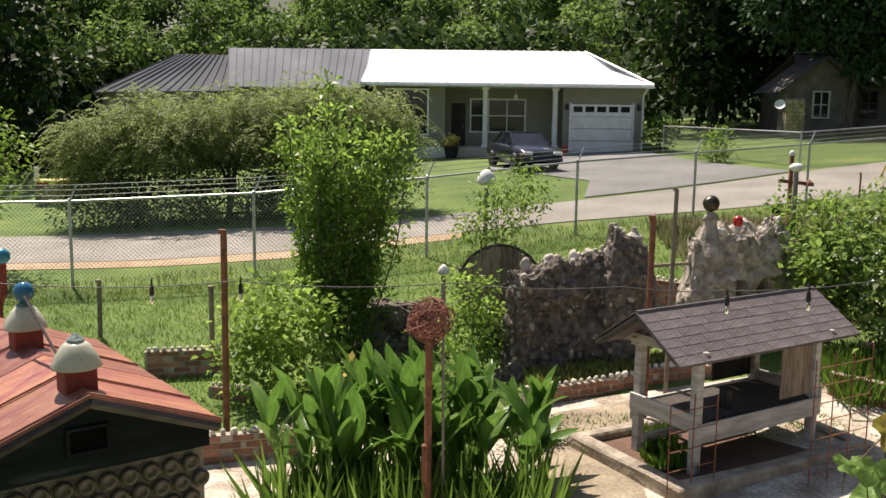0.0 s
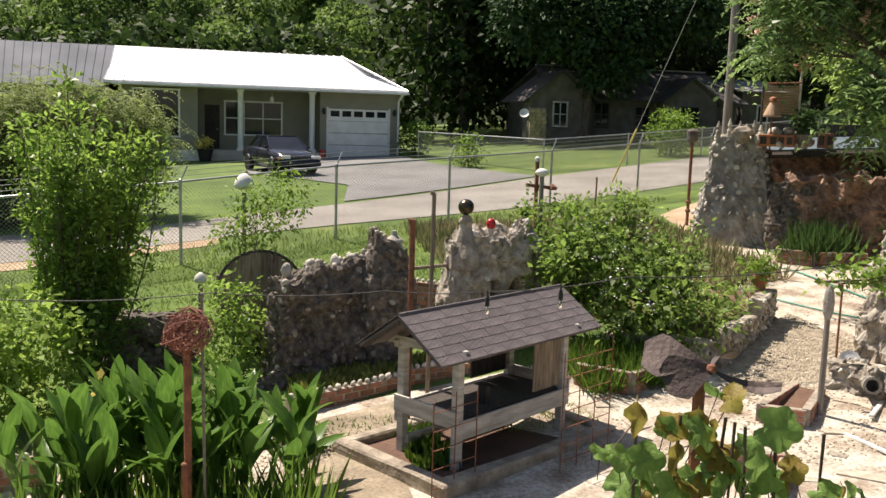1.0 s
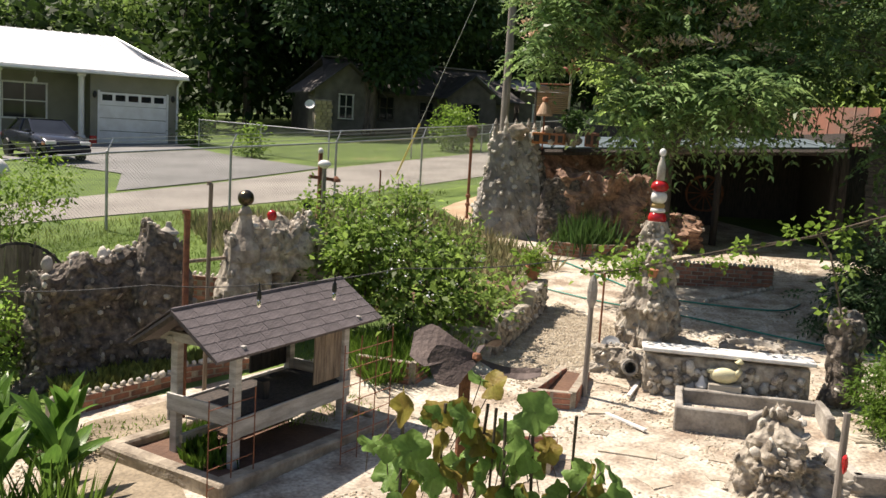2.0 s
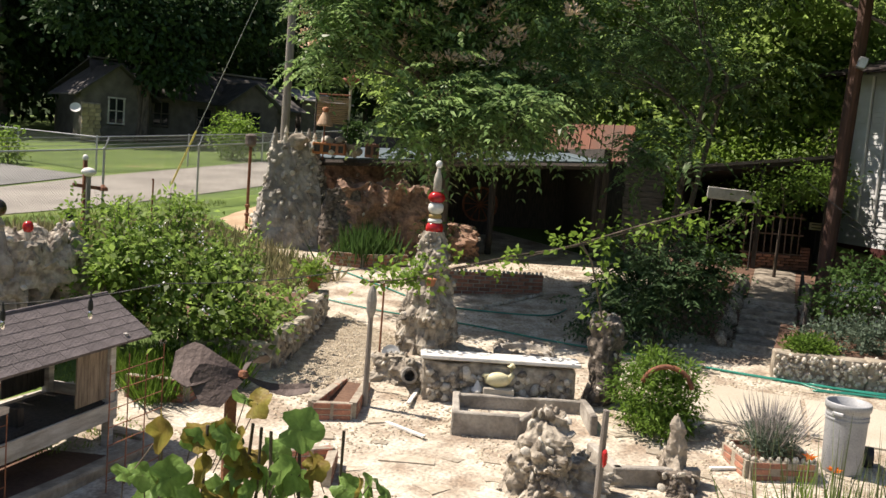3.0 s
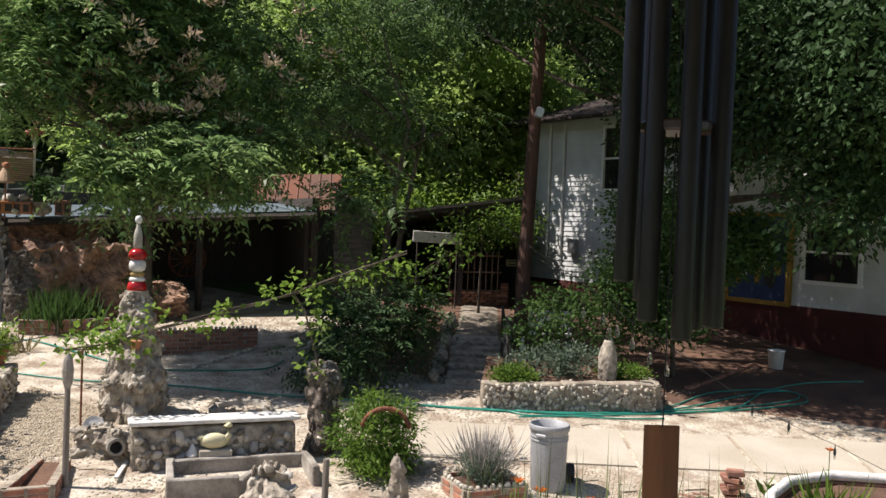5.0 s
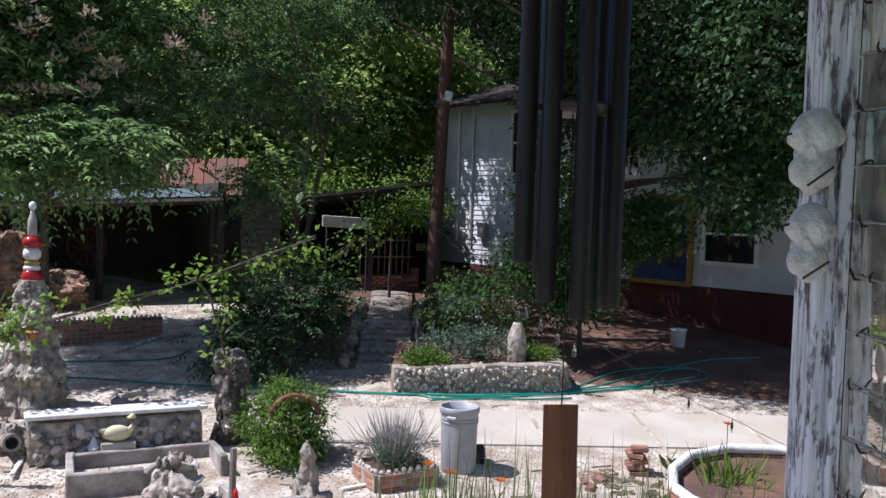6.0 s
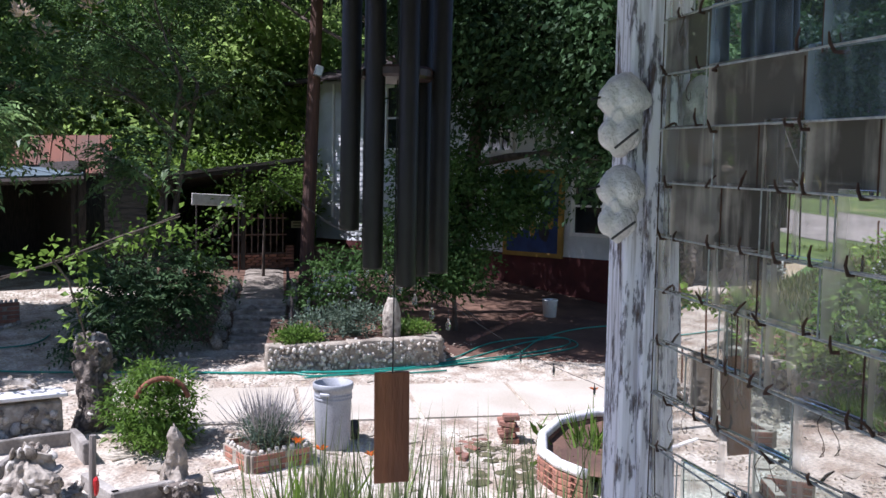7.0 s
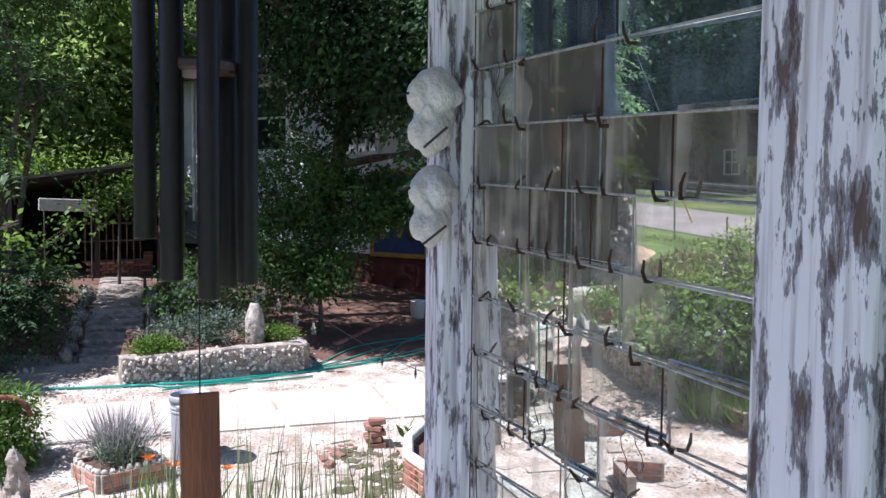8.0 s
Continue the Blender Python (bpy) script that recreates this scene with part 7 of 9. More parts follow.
# Sunlight on this tree is put into a brighter leaf colour.
tree("tree", on(24.5, 17.5), (24.3, 17.4, 6), 0.2, masses([((24.5, 14.3, 6.2), (1.8, 1.8, 2.0)), ((24.82, 17.79, 6.6), (2.5, 2.5, 2.5)), ((22.47, 20.71, 6.91), (2.5, 2.5, 2.5)), ((27, 15.0, 8.0), (2, 2, 2)), ((24, 18, 9.5), (3, 3, 2)), ((19.8, 22.5, 7.0), (2.5, 2.5, 2.6)), ((26.0, 12.6, 6.6), (1.8, 1.8, 1.8)), ((24.6, 13.0, 8.4), (1.8, 1.8, 1.4)), ((22.5, 19.0, 5.0), (2.2, 2.2, 1.8)), ((24.0, 16.0, 4.6), (2.0, 2.0, 1.6)), ((18.6, 21.5, 5.2), (2.0, 2.0, 1.6))], 40, 30), material("sun_tinted_leaf", (0.34, 0.46, 0.13), (0.15, 0.24, 0.06), 1.5, 0.5, leafy=0.6, spread=0.35, bump=0), "sunlit light green tree behind the lean-to", small_leaves(0.26, 0.34))
# Topmost crown masses are added out of view to shade house and soil.
tree("oak_tree", on(19.8, 5.95), (18.6, 5.0, 5.6), 0.15, masses([((16.74, 5.14, 6.5), (1.5, 1.5, 1.3)), ((16.12, 3.44, 6.2), (1.8, 1.8, 1.4)), ((15.75, 2.57, 5.0), (1.2, 1.2, 1.0)), ((15.29, 2.28, 3.7), (0.8, 0.8, 0.6)), ((14.6, 1.4, 5.9), (1.6, 1.6, 1.4)), ((17.5, 0.5, 5.6), (2.2, 2.2, 1.6)), ((18.5, 5.5, 7.0), (2.0, 2.0, 1.4)), ((16.0, 1.5, 7.6), (2.4, 2.4, 1.2)), ((19.0, 3.0, 7.5), (2.2, 2.2, 1.2)), ((18.0, 8.0, 8.6), (2.2, 2.2, 1.0)), ((20.5, 0.0, 7.6), (2.4, 2.4, 1.2)), ((14.4, -1.6, 6.3), (2.0, 2.0, 1.2)), ((17.6, 5.0, 5.2), (1.2, 1.2, 0.8)), ((18.2, 2.0, 4.6), (1.2, 1.2, 0.8)), ((21.5, 6.5, 7.4), (2.0, 2.0, 0.9)), ((21.0, 10.0, 9.0), (2.4, 2.4, 1.0)), ((20.2, 12.2, 8.8), (2.0, 2.0, 1.0)), ((21.8, 5.0, 9.4), (2.4, 2.4, 1.0)), ((20.0, 2.6, 9.0), (2.4, 2.4, 1.0)), ((14.4, 7.4, 7.6), (1.7, 1.7, 0.8)), ((14.2, 5.6, 7.8), (1.6, 1.6, 0.8)), ((19.4, 4.6, 7.6), (1.8, 1.8, 0.8)), ((18.6, 3.6, 8.4), (1.8, 1.8, 0.8)), ((20.6, 7.6, 8.2), (1.8, 1.8, 0.8)), ((18.6, 1.4, 7.2), (1.6, 1.6, 0.9))], 105, 28), OAK_LEAF, "broad dark shade tree in front of the white house", small_leaves(0.125, 0.24, 0.55, 0.5), 2)
tree("young_tree", on(16.25, 4.95), (16.0, 5.1, 2.6), 0.05, masses([((15.76, 5.26, 3.47), (0.8, 0.8, 0.8)), ((15.7, 5.43, 2.27), (0.9, 0.9, 0.8)), ((15.5, 4.75, 1.9), (0.7, 0.7, 0.5)), ((16.2, 4.5, 3.0), (0.9, 0.9, 0.7)), ((16.26, 3.88, 3.06), (0.7, 0.7, 0.6))], 230, 30), DARK_LEAF, "young bushy tree on bare soil", small_leaves(0.085, 0.13, 0.55))
tree("tree", on(18.6, 10.2), (18.3, 10.0, 3.0), 0.04, masses([((18.02, 9.91, 3.17), (1.0, 0.8, 0.4)), ((18.9, 9.6, 3.3), (0.7, 0.6, 0.4))], 110, 14), LEAF, "leafy creeper over the lean-to roof", small_leaves(0.11, 0.13), category="creeper")
tree("fig_shrub", on(12.0, 8.6), (12.0, 8.6, 1.2), 0.05, masses([((11.9, 8.65, 1.35), (0.75, 0.65, 0.6)), ((11.3, 8.85, 1.1), (0.45, 0.45, 0.5)), ((12.5, 8.4, 1.45), (0.6, 0.6, 0.6)), ((11.7, 8.95, 1.75), (0.45, 0.45, 0.4)), ((12.8, 8.6, 1.85), (0.5, 0.5, 0.45))], 110, 9), material("fig_leaf", (0.095, 0.16, 0.065), (0.045, 0.085, 0.035), 2, 0.5, leafy=0.35, spread=0.4, bump=0), "broad-leaved fig shrub in a cobble-edged bed", feather(0.26, 0.14, 4, 0.4, 0.45), category="shrub")
tree("climbing_vine", on(12.3, 8.7), (12.3, 8.7, 2.0), 0.025, masses([((11.6, 9.1, 2.2), (0.45, 0.4, 0.32)), ((12.3, 8.6, 2.5), (0.45, 0.45, 0.28)), ((12.9, 8.2, 2.3), (0.4, 0.4, 0.4)), ((13.3, 8.0, 2.75), (0.35, 0.35, 0.2))], 110, 9), LEAF, "leafy vine climbing above the fig shrub", small_leaves(0.095, 0.12, 0.6), 2, "vine")
tree("thicket", on(22.3, 15.2), (22.3, 15.2, 2.4), 0.06, masses([((21.4, 16.4, 2.9), (1.3, 1.3, 1.5)), ((22.4, 15.0, 2.9), (1.3, 1.3, 1.6)), ((23.2, 13.6, 3.1), (1.3, 1.3, 1.6)), ((20.6, 18.2, 2.9), (1.3, 1.3, 1.5)), ((24.0, 12.4, 3.2), (1.1, 1.1, 1.5))], 90, 24), LIGHT_LEAF, "green thicket behind the lean-to and the barn", small_leaves(0.15, 0.22), 3, "thicket")
tree("shrub", on(15.3, 6.5), (15.3, 6.5, 1.3), 0.05, masses([((15.2, 6.53, 1.6), (0.9, 0.8, 0.6)), ((14.6, 6.9, 1.45), (0.6, 0.6, 0.5)), ((16.4, 6.02, 1.7), (0.9, 0.8, 0.7))], 110, 16), DARK_LEAF, "dense dark shrub beside the brown pole", small_leaves(0.10, 0.12), category="shrub")
tree("shrub", on(11.9, 13.7), (11.9, 13.7, 1.5), 0.03, masses([((11.9, 13.7, 1.75), (0.4, 0.35, 0.35))], 110, 10), DARK_LEAF, "straggly shrub in front of the grotto", small_leaves(0.09, 0.12), category="shrub")



def shoots(name, foot, count, reach, low, high, each, size, mat, label, category):
    """Many upright shoots from one foot, leaves set close along each."""
    t = empty(name, (0, 0, 0), label, category)
    bm, cc = bmesh.new(), []
    foot = Vector(foot)
    for k in range(count):
        a, r = rng.uniform(0, math.tau), math.sqrt(rng.random())
        top = foot + Vector((reach[0] * r * math.cos(a), reach[1] * r * math.sin(a), rng.uniform(low, high) - 0.22 * high * r))
        start = foot + Vector((0.3 * reach[0] * r * math.cos(a), 0.3 * reach[1] * r * math.sin(a), 0.1))
        pts = limb(bm, foot if k < 6 else start, top, 0.028 if k < 6 else 0.014, 0.004, 0.05, 8)
        for _ in range(each):
            f = rng.uniform(2.2, 8.0)
            i = min(int(f), 7)
            cc.append(np.array(pts[i].lerp(pts[i + 1], f - i)) + rng.normal(size=3) * 0.045)
    tagged(part("stem", bm, BARK, t, smooth=True), kind="stuff")
    quads("crown", leaves(np.array(cc), 8, 0.05, size, 0.5, -0.35), mat, t)
    return t


SAPLING_LEAF = material("sapling_leaf", (0.30, 0.44, 0.09), (0.16, 0.27, 0.05), 2.5, 0.4, leafy=0.55, spread=0.45, bump=0)
shoots("sapling_tree", on(-1.45, 12.05, -0.05), 38, (0.9, 0.7), 3.2, 4.0, 36, 0.085, SAPLING_LEAF, "upright bushy sapling of many leafy shoots in the lawn", "tree")
tree("raspberry_bush", on(-1.95, 10.55), (-1.9, 10.55, 0.6), 0.03, masses([((-1.9, 10.6, 0.95), (0.62, 0.5, 0.5)), ((-2.18, 10.39, 0.5), (0.45, 0.4, 0.4)), ((-1.65, 10.7, 0.4), (0.4, 0.4, 0.4))], 260, 13), material("raspberry_leaf", (0.34, 0.48, 0.10), (0.19, 0.30, 0.06), 1.5, 0.45, leafy=0.58, spread=0.35, bump=0), "bright green leafy bush beside the brown pipe", small_leaves(0.095, 0.10, 0.65, 0.3), 2, "bush")
tree("bush", on(-1.3, 11.66), (-1.3, 11.66, 0.6), 0.03, masses([((-1.3, 11.66, 0.72), (0.5, 0.45, 0.6)), ((-1.45, 11.7, 0.95), (0.42, 0.4, 0.55))], 300, 14), LEAF, "dark leafy bush under the sapling", small_leaves(0.075, 0.10), 1, "bush")
tree("vine_bush", on(0.36, 11.65), (0.36, 11.7, 0.9), 0.03, masses([((0.33, 11.72, 1.0), (0.40, 0.36, 0.36)), ((0.36, 11.62, 0.55), (0.46, 0.40, 0.45))], 300, 13), SAPLING_LEAF, "leafy climber against the dark rock wall", small_leaves(0.075, 0.08, 0.6), 1, "bush")
tree("wispy_shrub", on(0.65, 12.9), (0.66, 12.88, 1.6), 0.02, masses([((0.67, 12.85, 2.05), (0.55, 0.4, 0.35)), ((1.05, 12.82, 2.37), (0.35, 0.3, 0.3)), ((0.44, 12.85, 1.73), (0.35, 0.3, 0.25))], 330, 12), LIGHT_LEAF, "wispy light green shrub behind the wooden disc", small_leaves(0.07, 0.10), 3, "shrub")
tree("climber", on(4.62, 12.6), (4.68, 12.7, 1.9), 0.02, masses([((4.70, 12.75, 1.95), (0.28, 0.26, 0.45)), ((4.59, 12.46, 1.7), (0.3, 0.25, 0.3)), ((4.57, 11.94, 1.3), (0.35, 0.3, 0.35))], 200, 12), LIGHT_LEAF, "bright climber round the capped post", small_leaves(0.08, 0.09, 0.6), 1, "climber")
tree("flower_bush", on(5.6, 11.5, 0.3), (5.5, 11.3, 1.0), 0.03, masses([((5.45, 11.75, 1.6), (0.75, 0.7, 0.5)), ((5.04, 11.6, 1.3), (0.6, 0.55, 0.5)), ((5.6, 11.0, 1.3), (0.75, 0.65, 0.55)), ((5.95, 10.6, 0.95), (0.6, 0.4, 0.35)), ((4.85, 12.2, 1.6), (0.4, 0.4, 0.4)), ((5.2, 10.9, 0.9), (0.6, 0.35, 0.3)), ((6.3, 11.6, 1.1), (0.45, 0.45, 0.35)), ((6.75, 11.45, 0.95), (0.45, 0.45, 0.2)), ((7.4, 12.0, 1.0), (0.42, 0.42, 0.2)), ((4.7, 11.3, 1.75), (0.3, 0.3, 0.35)), ((5.9, 12.0, 2.0), (0.3, 0.3, 0.3)), ((5.2, 12.3, 2.05), (0.35, 0.3, 0.3))], 150, 14), BED_LEAF, "large tangled bush with tiny white flowers in a raised bed", small_leaves(0.10, 0.13, 0.6), 4, "bush")
shoots("tall_weed", on(5.3, 12.2, 0.2), 16, (0.75, 0.5), 1.5, 2.3, 20, 0.07, SAPLING_LEAF, "tall straggling weed rising from the raised bed", "weed")
shoots("tall_weed", on(6.2, 11.7, 0.2), 12, (0.6, 0.5), 1.2, 1.8, 18, 0.08, BED_LEAF, "tall straggling weed rising from the raised bed", "weed")
shoots("tall_weed", on(4.75, 11.6, 0.1), 10, (0.4, 0.4), 1.3, 2.0, 18, 0.08, LIGHT_LEAF, "bright green weed beside the rock wall", "weed")
fl = np.concatenate([clumps(c, r, 60, 0.95) for c, r in (((5.45, 11.75, 1.62), (0.78, 0.72, 0.55)), ((5.6, 11.0, 1.32), (0.77, 0.68, 0.57)))])
tagged(quads("small_flowers", leaves(fl, 4, 0.02, 0.03, 0.8, 0.0), WHITE_PAINT), "tiny white flowers scattered over the bush", "flowers", kind="stuff")
tree("clipped_bush", on(9.2, 6.55), (9.2, 6.55, 0.5), 0.03, masses([((9.2, 6.55, 0.68), (0.55, 0.52, 0.44)), ((9.3, 6.6, 0.92), (0.4, 0.4, 0.25)), ((9.1, 6.4, 0.45), (0.5, 0.4, 0.2))], 620, 18), LEAF, "rounded green bush with a rusty wheel rim in it", small_leaves(0.085, 0.06, 0.28, 0.1), 2, "bush")
t = empty("wheel_rim", (9.02, 6.28, 0.78), "rusty half-hidden wheel rim in the rounded bush", "wheel", turn=-50)
part("rim", tube(bmesh.new(), [(0.29 * math.cos(a), 0, 0.29 * math.sin(a)) for a in np.linspace(0.2, math.pi - 0.3, 20)], 0.03, 8), RUST, t, smooth=True)

tree("tree", on(19.6, 46.3), (19.8, 46.5, 6.5), 0.28, masses([((19.5, 46.4, 9.0), (2.6, 2.4, 2.0)), ((22.0, 46.8, 9.6), (2.8, 2.4, 1.8)), ((17.2, 47.0, 9.6), (2.4, 2.2, 2.0)), ((25.0, 47.6, 10.4), (3.0, 2.4, 1.8)), ((20.4, 45.4, 6.6), (1.4, 1.2, 0.8))], 60, 22), OAK_LEAF, "tall dark tree shading the grey cottage", small_leaves(0.34, 0.45, 0.6), 2)
HEDGE = [((-9.1, 23.7, 2.75), (1.1, 1.1, 0.55)), ((-8.0, 24.2, 3.0), (1.4, 1.4, 0.65)), ((-6.5, 24.0, 3.05), (1.4, 1.4, 0.7)), ((-5.0, 24.3, 3.3), (1.4, 1.4, 0.7)), ((-3.6, 24.1, 3.4), (1.4, 1.4, 0.75)), ((-2.35, 24.0, 3.1), (1.1, 1.1, 0.8)), ((-1.75, 23.9, 2.6), (0.7, 0.8, 0.7)), ((-9.6, 23.5, 1.9), (0.6, 0.8, 0.8)), ((-7.2, 23.0, 2.6), (0.9, 0.7, 0.4)), ((-4.3, 23.0, 2.8), (0.9, 0.7, 0.4))]
tree("hedge", on(-6, 24.2), (-6, 24.2, 2.0), 0.08, masses(HEDGE, 75, 14), OLIVE_LEAF, "tall feathery overgrown hedge across the road", feather(0.42, 0.20, 8, 0.8, 0.22), 3, "hedge")
# The shade under the hedge is painted with darker oak leaves.
tree("hedge", on(-5.5, 24.2), (-5.5, 24.3, 1.0), 0.06, masses([((-9.0, 23.5, 1.0), (1.2, 0.9, 1.0)), ((-7.6, 23.6, 1.0), (1.4, 0.9, 1.1)), ((-5.8, 23.7, 1.1), (1.4, 0.9, 1.1)), ((-4.0, 23.8, 1.15), (1.4, 0.9, 1.1)), ((-2.4, 23.9, 1.2), (1.2, 0.9, 1.1))], 150, 22), OAK_LEAF, "underside of the overgrown hedge, shade put into darker leaves", small_leaves(0.11, 0.22), 2, "hedge")
tree("bush", on(-8.9, 17.2), (-8.9, 17.2, 1.5), 0.05, masses([((-8.9, 17.33, 2.3), (0.7, 0.8, 1.1))], 110, 16), LIGHT_LEAF, "light green bush at the fence", small_leaves(0.12, 0.16), 1, "bush")
for (x, y), r, m, lab in (((9.35, 42.4), (0.7, 0.7, 0.85), LEAF, "round shrub at the garage corner"), ((10.0, 35.3), (0.55, 0.55, 0.65), LIGHT_LEAF, "small bush in the far lawn"), ((19.2, 35.8), (1.0, 1.0, 1.05), LIGHT_LEAF, "round bush under the pole's guy wire")):
    tree("shrub", on(x, y), on(x, y, r[2]), 0.04, masses([(on(x, y, r[2] * 0.95), r)], 110, 16), m, lab, small_leaves(0.16, 0.16), 1, "shrub")


def blades(name, spots, h, label, mat=None, category="grass", wide=0.05, lean=0.35, kind="stuff"):
    p = np.array([on(x, y, 0.0) for x, y in spots])
    n = len(p)
    along = rng.normal(size=(n, 3)) * np.array([lean, lean, 0.12]) + np.array([0, 0, 1.0])
    q = leaf_quads(p, along, h * (0.5 + rng.random(n)), wide, 0.02, 0.1)
    return tagged(quads(name, q, mat or TUFT), label, category, kind=kind)


def scatter(n, x0, x1, y0, y1, test=None):
    out = []
    while len(out) < n:
        x, y = rng.uniform(x0, x1), rng.uniform(y0, y1)
        if test is None or test(x, y):
            out.append((x, y))
    return out


lawn = lambda x, y: y > 9.2 + 0.55 * max(0, x + 2.2) * (x < 1) and y < 16.6 + 0.36 * (x + 3.6) and not (0.3 < x < 3.6 and 10 < y < 12.8)
blades("lawn_grass", scatter(42000, -9, 4.2, 9.0, 19, lawn), 0.065, "rough clover-mixed grass of the lawn", material("lawn_blade", (0.25, 0.33, 0.075), (0.13, 0.21, 0.04), 1.1, 0.8, leafy=0.35, spread=0.35, bump=0), wide=0.2, lean=0.6)
blades("verge_weeds", scatter(5000, -8, 12, 15, 23, lambda x, y: abs(y - (16.8 + 0.40 * (x + 3.6)) - 0.1) < 0.75), 0.12, "weeds along the fence", material("verge_weed", (0.24, 0.27, 0.07), (0.13, 0.19, 0.04), 1.0, 0.8, leafy=0.35, spread=0.4, bump=0), wide=0.10)
blades("wild_weeds", scatter(13000, 4.2, 10.2, 12.6, 19.8, lambda x, y: y < 17.9 + 0.42 * (x + 0.5) and y > 12.2 + 0.3 * (x - 4) and x < 9.8), 0.30, "tall wild weeds between garden and fence", material("dry_weed", (0.31, 0.27, 0.15), (0.16, 0.19, 0.07), 1.2, 0.8, leafy=0.3, spread=0.45, bump=0), wide=0.12)
blades("planter_grass", scatter(2600, 4.4, 5.7, 9.95, 11.2, lambda x, y: abs((x - 4.45) * 0.58 - (y - 10.45) * 0.0 - 0.37 - (y - 10.4) * 0.4) < 0.6), 0.36, "long drooping grass in a brick planter", wide=0.05, lean=0.5)
blades("low_plants", scatter(2200, 1.0, 3.2, 10.6, 11.7, lambda x, y: y > 10.45 + 0.5 * (x - 0.9)), 0.16, "low flowering ground cover behind the brick border", material("ground_cover", (0.34, 0.35, 0.09), (0.22, 0.25, 0.06), 4, 0.7, leafy=0.3, spread=0.4, bump=0), wide=0.4)
blades("bed_cover", [(11.14 + rng.normal() * 0.42, 1.55 + rng.normal() * 0.30) for _ in range(1500)], 0.2, "low green ground cover in the curved bed", LEAF, wide=0.35, lean=0.8)
blades("bed_grass", [(10.84 + rng.normal() * 0.16, 1.70 + rng.normal() * 0.14) for _ in range(120)], 0.5, "strappy daylily leaves in the curved bed", LIGHT_LEAF, wide=0.05, lean=0.5)
blades("sword_leaves", [(11.15 + rng.normal() * 0.30, 15.0 + rng.normal() * 0.20) for _ in range(480)], 0.62, "sword-shaped leaves in a brick planter", DARK_LEAF, wide=0.06, lean=0.3)
blades("iris_leaves", scatter(900, -1.35, 0.9, 6.75, 7.6), 0.55, "sword-shaped iris leaves in front of the cannas", LEAF, wide=0.06, lean=0.3)
blades("kerb_weeds", scatter(500, 1.95, 2.35, 8.3, 9.4), 0.16, "weeds inside the shelter kerb", wide=0.3)
blades("reeds", scatter(900, 5.1, 6.5, 0.9, 3.1), 1.25, "tall thin reed stems close to the house", material("reed", (0.20, 0.24, 0.10), (0.14, 0.17, 0.07), 4, 0.7, leafy=0.25, spread=0.4, bump=0), wide=0.012, lean=0.10)
blades("flower_stems", [(7.1 + rng.normal() * 0.22, 3.5 + rng.normal() * 0.2) for _ in range(240)], 0.75, "green daylily stems and leaves", LIGHT_LEAF, wide=0.03, lean=0.3)
orange = material("orange_petal", (0.75, 0.20, 0.02), (0.62, 0.14, 0.02), 8, 0.5, leafy=0.3, spread=0.15, bump=0)
for x, y, z in ((7.1, 3.65, 1.13), (7.17, 3.48, 1.06), (7.35, 3.1, 1.0), (10.84, 1.70, 0.95)):
    f = empty("daylily_flower", (x, y, z), "open orange daylily flower on a stem", "flower", "daylilies")
    quads("petals", leaf_quads(np.zeros((6, 3)), np.array([[math.cos(a), math.sin(a), 0.5] for a in np.arange(6) * math.tau / 6]), 0.075, 0.45), orange, f)
    part("stem", rod(bmesh.new(), (0, 0, 0), (0, 0, ground_z(x, y) - z), 0.005, seg=5), LIGHT_LEAF, f)
lav = clumps((9.32, 5.12, 0.5), (0.28, 0.26, 0.2), 110, 0.4)
t = empty("lavender_bush", on(9.32, 5.12), "grey-green lavender bush with dry flower spikes", "lavender")
quads("foliage", leaves(lav, 22, 0.06, 0.07, 0.16, -0.6) - np.array(on(9.32, 5.12)), BLUE_LEAF, t)
n = 420
p = np.array([9.32, 5.12, 0.55]) + rng.normal(size=(n, 3)) * np.array([0.14, 0.14, 0.05])
quads("flower_spike", leaf_quads(p, (p - np.array([9.32, 5.12, 0.05])) * np.array([1, 1, 0.9]) + rng.normal(size=(n, 3)) * 0.06, 0.42 * (0.6 + 0.5 * rng.random(n)), 0.022, 0.0, 0.1) - np.array(on(9.32, 5.12)), material("dry_lavender", (0.42, 0.39, 0.37), (0.31, 0.29, 0.28), 6, 0.8, leafy=0.2, spread=0.3, bump=0), t)
for c, r in (((13.5, 6.4, 1.0), (0.6, 0.5, 0.30)), ((14.0, 6.0, 1.06), (0.65, 0.5, 0.34)), ((14.35, 5.25, 0.92), (0.45, 0.4, 0.14)), ((12.85, 6.5, 0.94), (0.4, 0.35, 0.14))):
    h = empty("herb_clump", c, "low grey-green herb clump in the pebble bed", "herbs", "herb clumps")
    quads("foliage", leaves(clumps((0, 0, 0), r, 110, 0.5), 16, 0.05, 0.06, 0.5, -0.3), BLUE_LEAF if r[0] > 0.5 else LEAF, h)
h = empty("herb_clump", on(0.95, 9.15), "small low dry plant on the paving", "herbs")
quads("foliage", leaves(clumps((0, 0, 0.1), (0.24, 0.2, 0.12), 70, 0.5), 14, 0.04, 0.05, 0.5, 0), material("dry_herb", (0.16, 0.15, 0.07), (0.10, 0.09, 0.05), 6, 0.7, leafy=0.2, spread=0.4, bump=0), h)


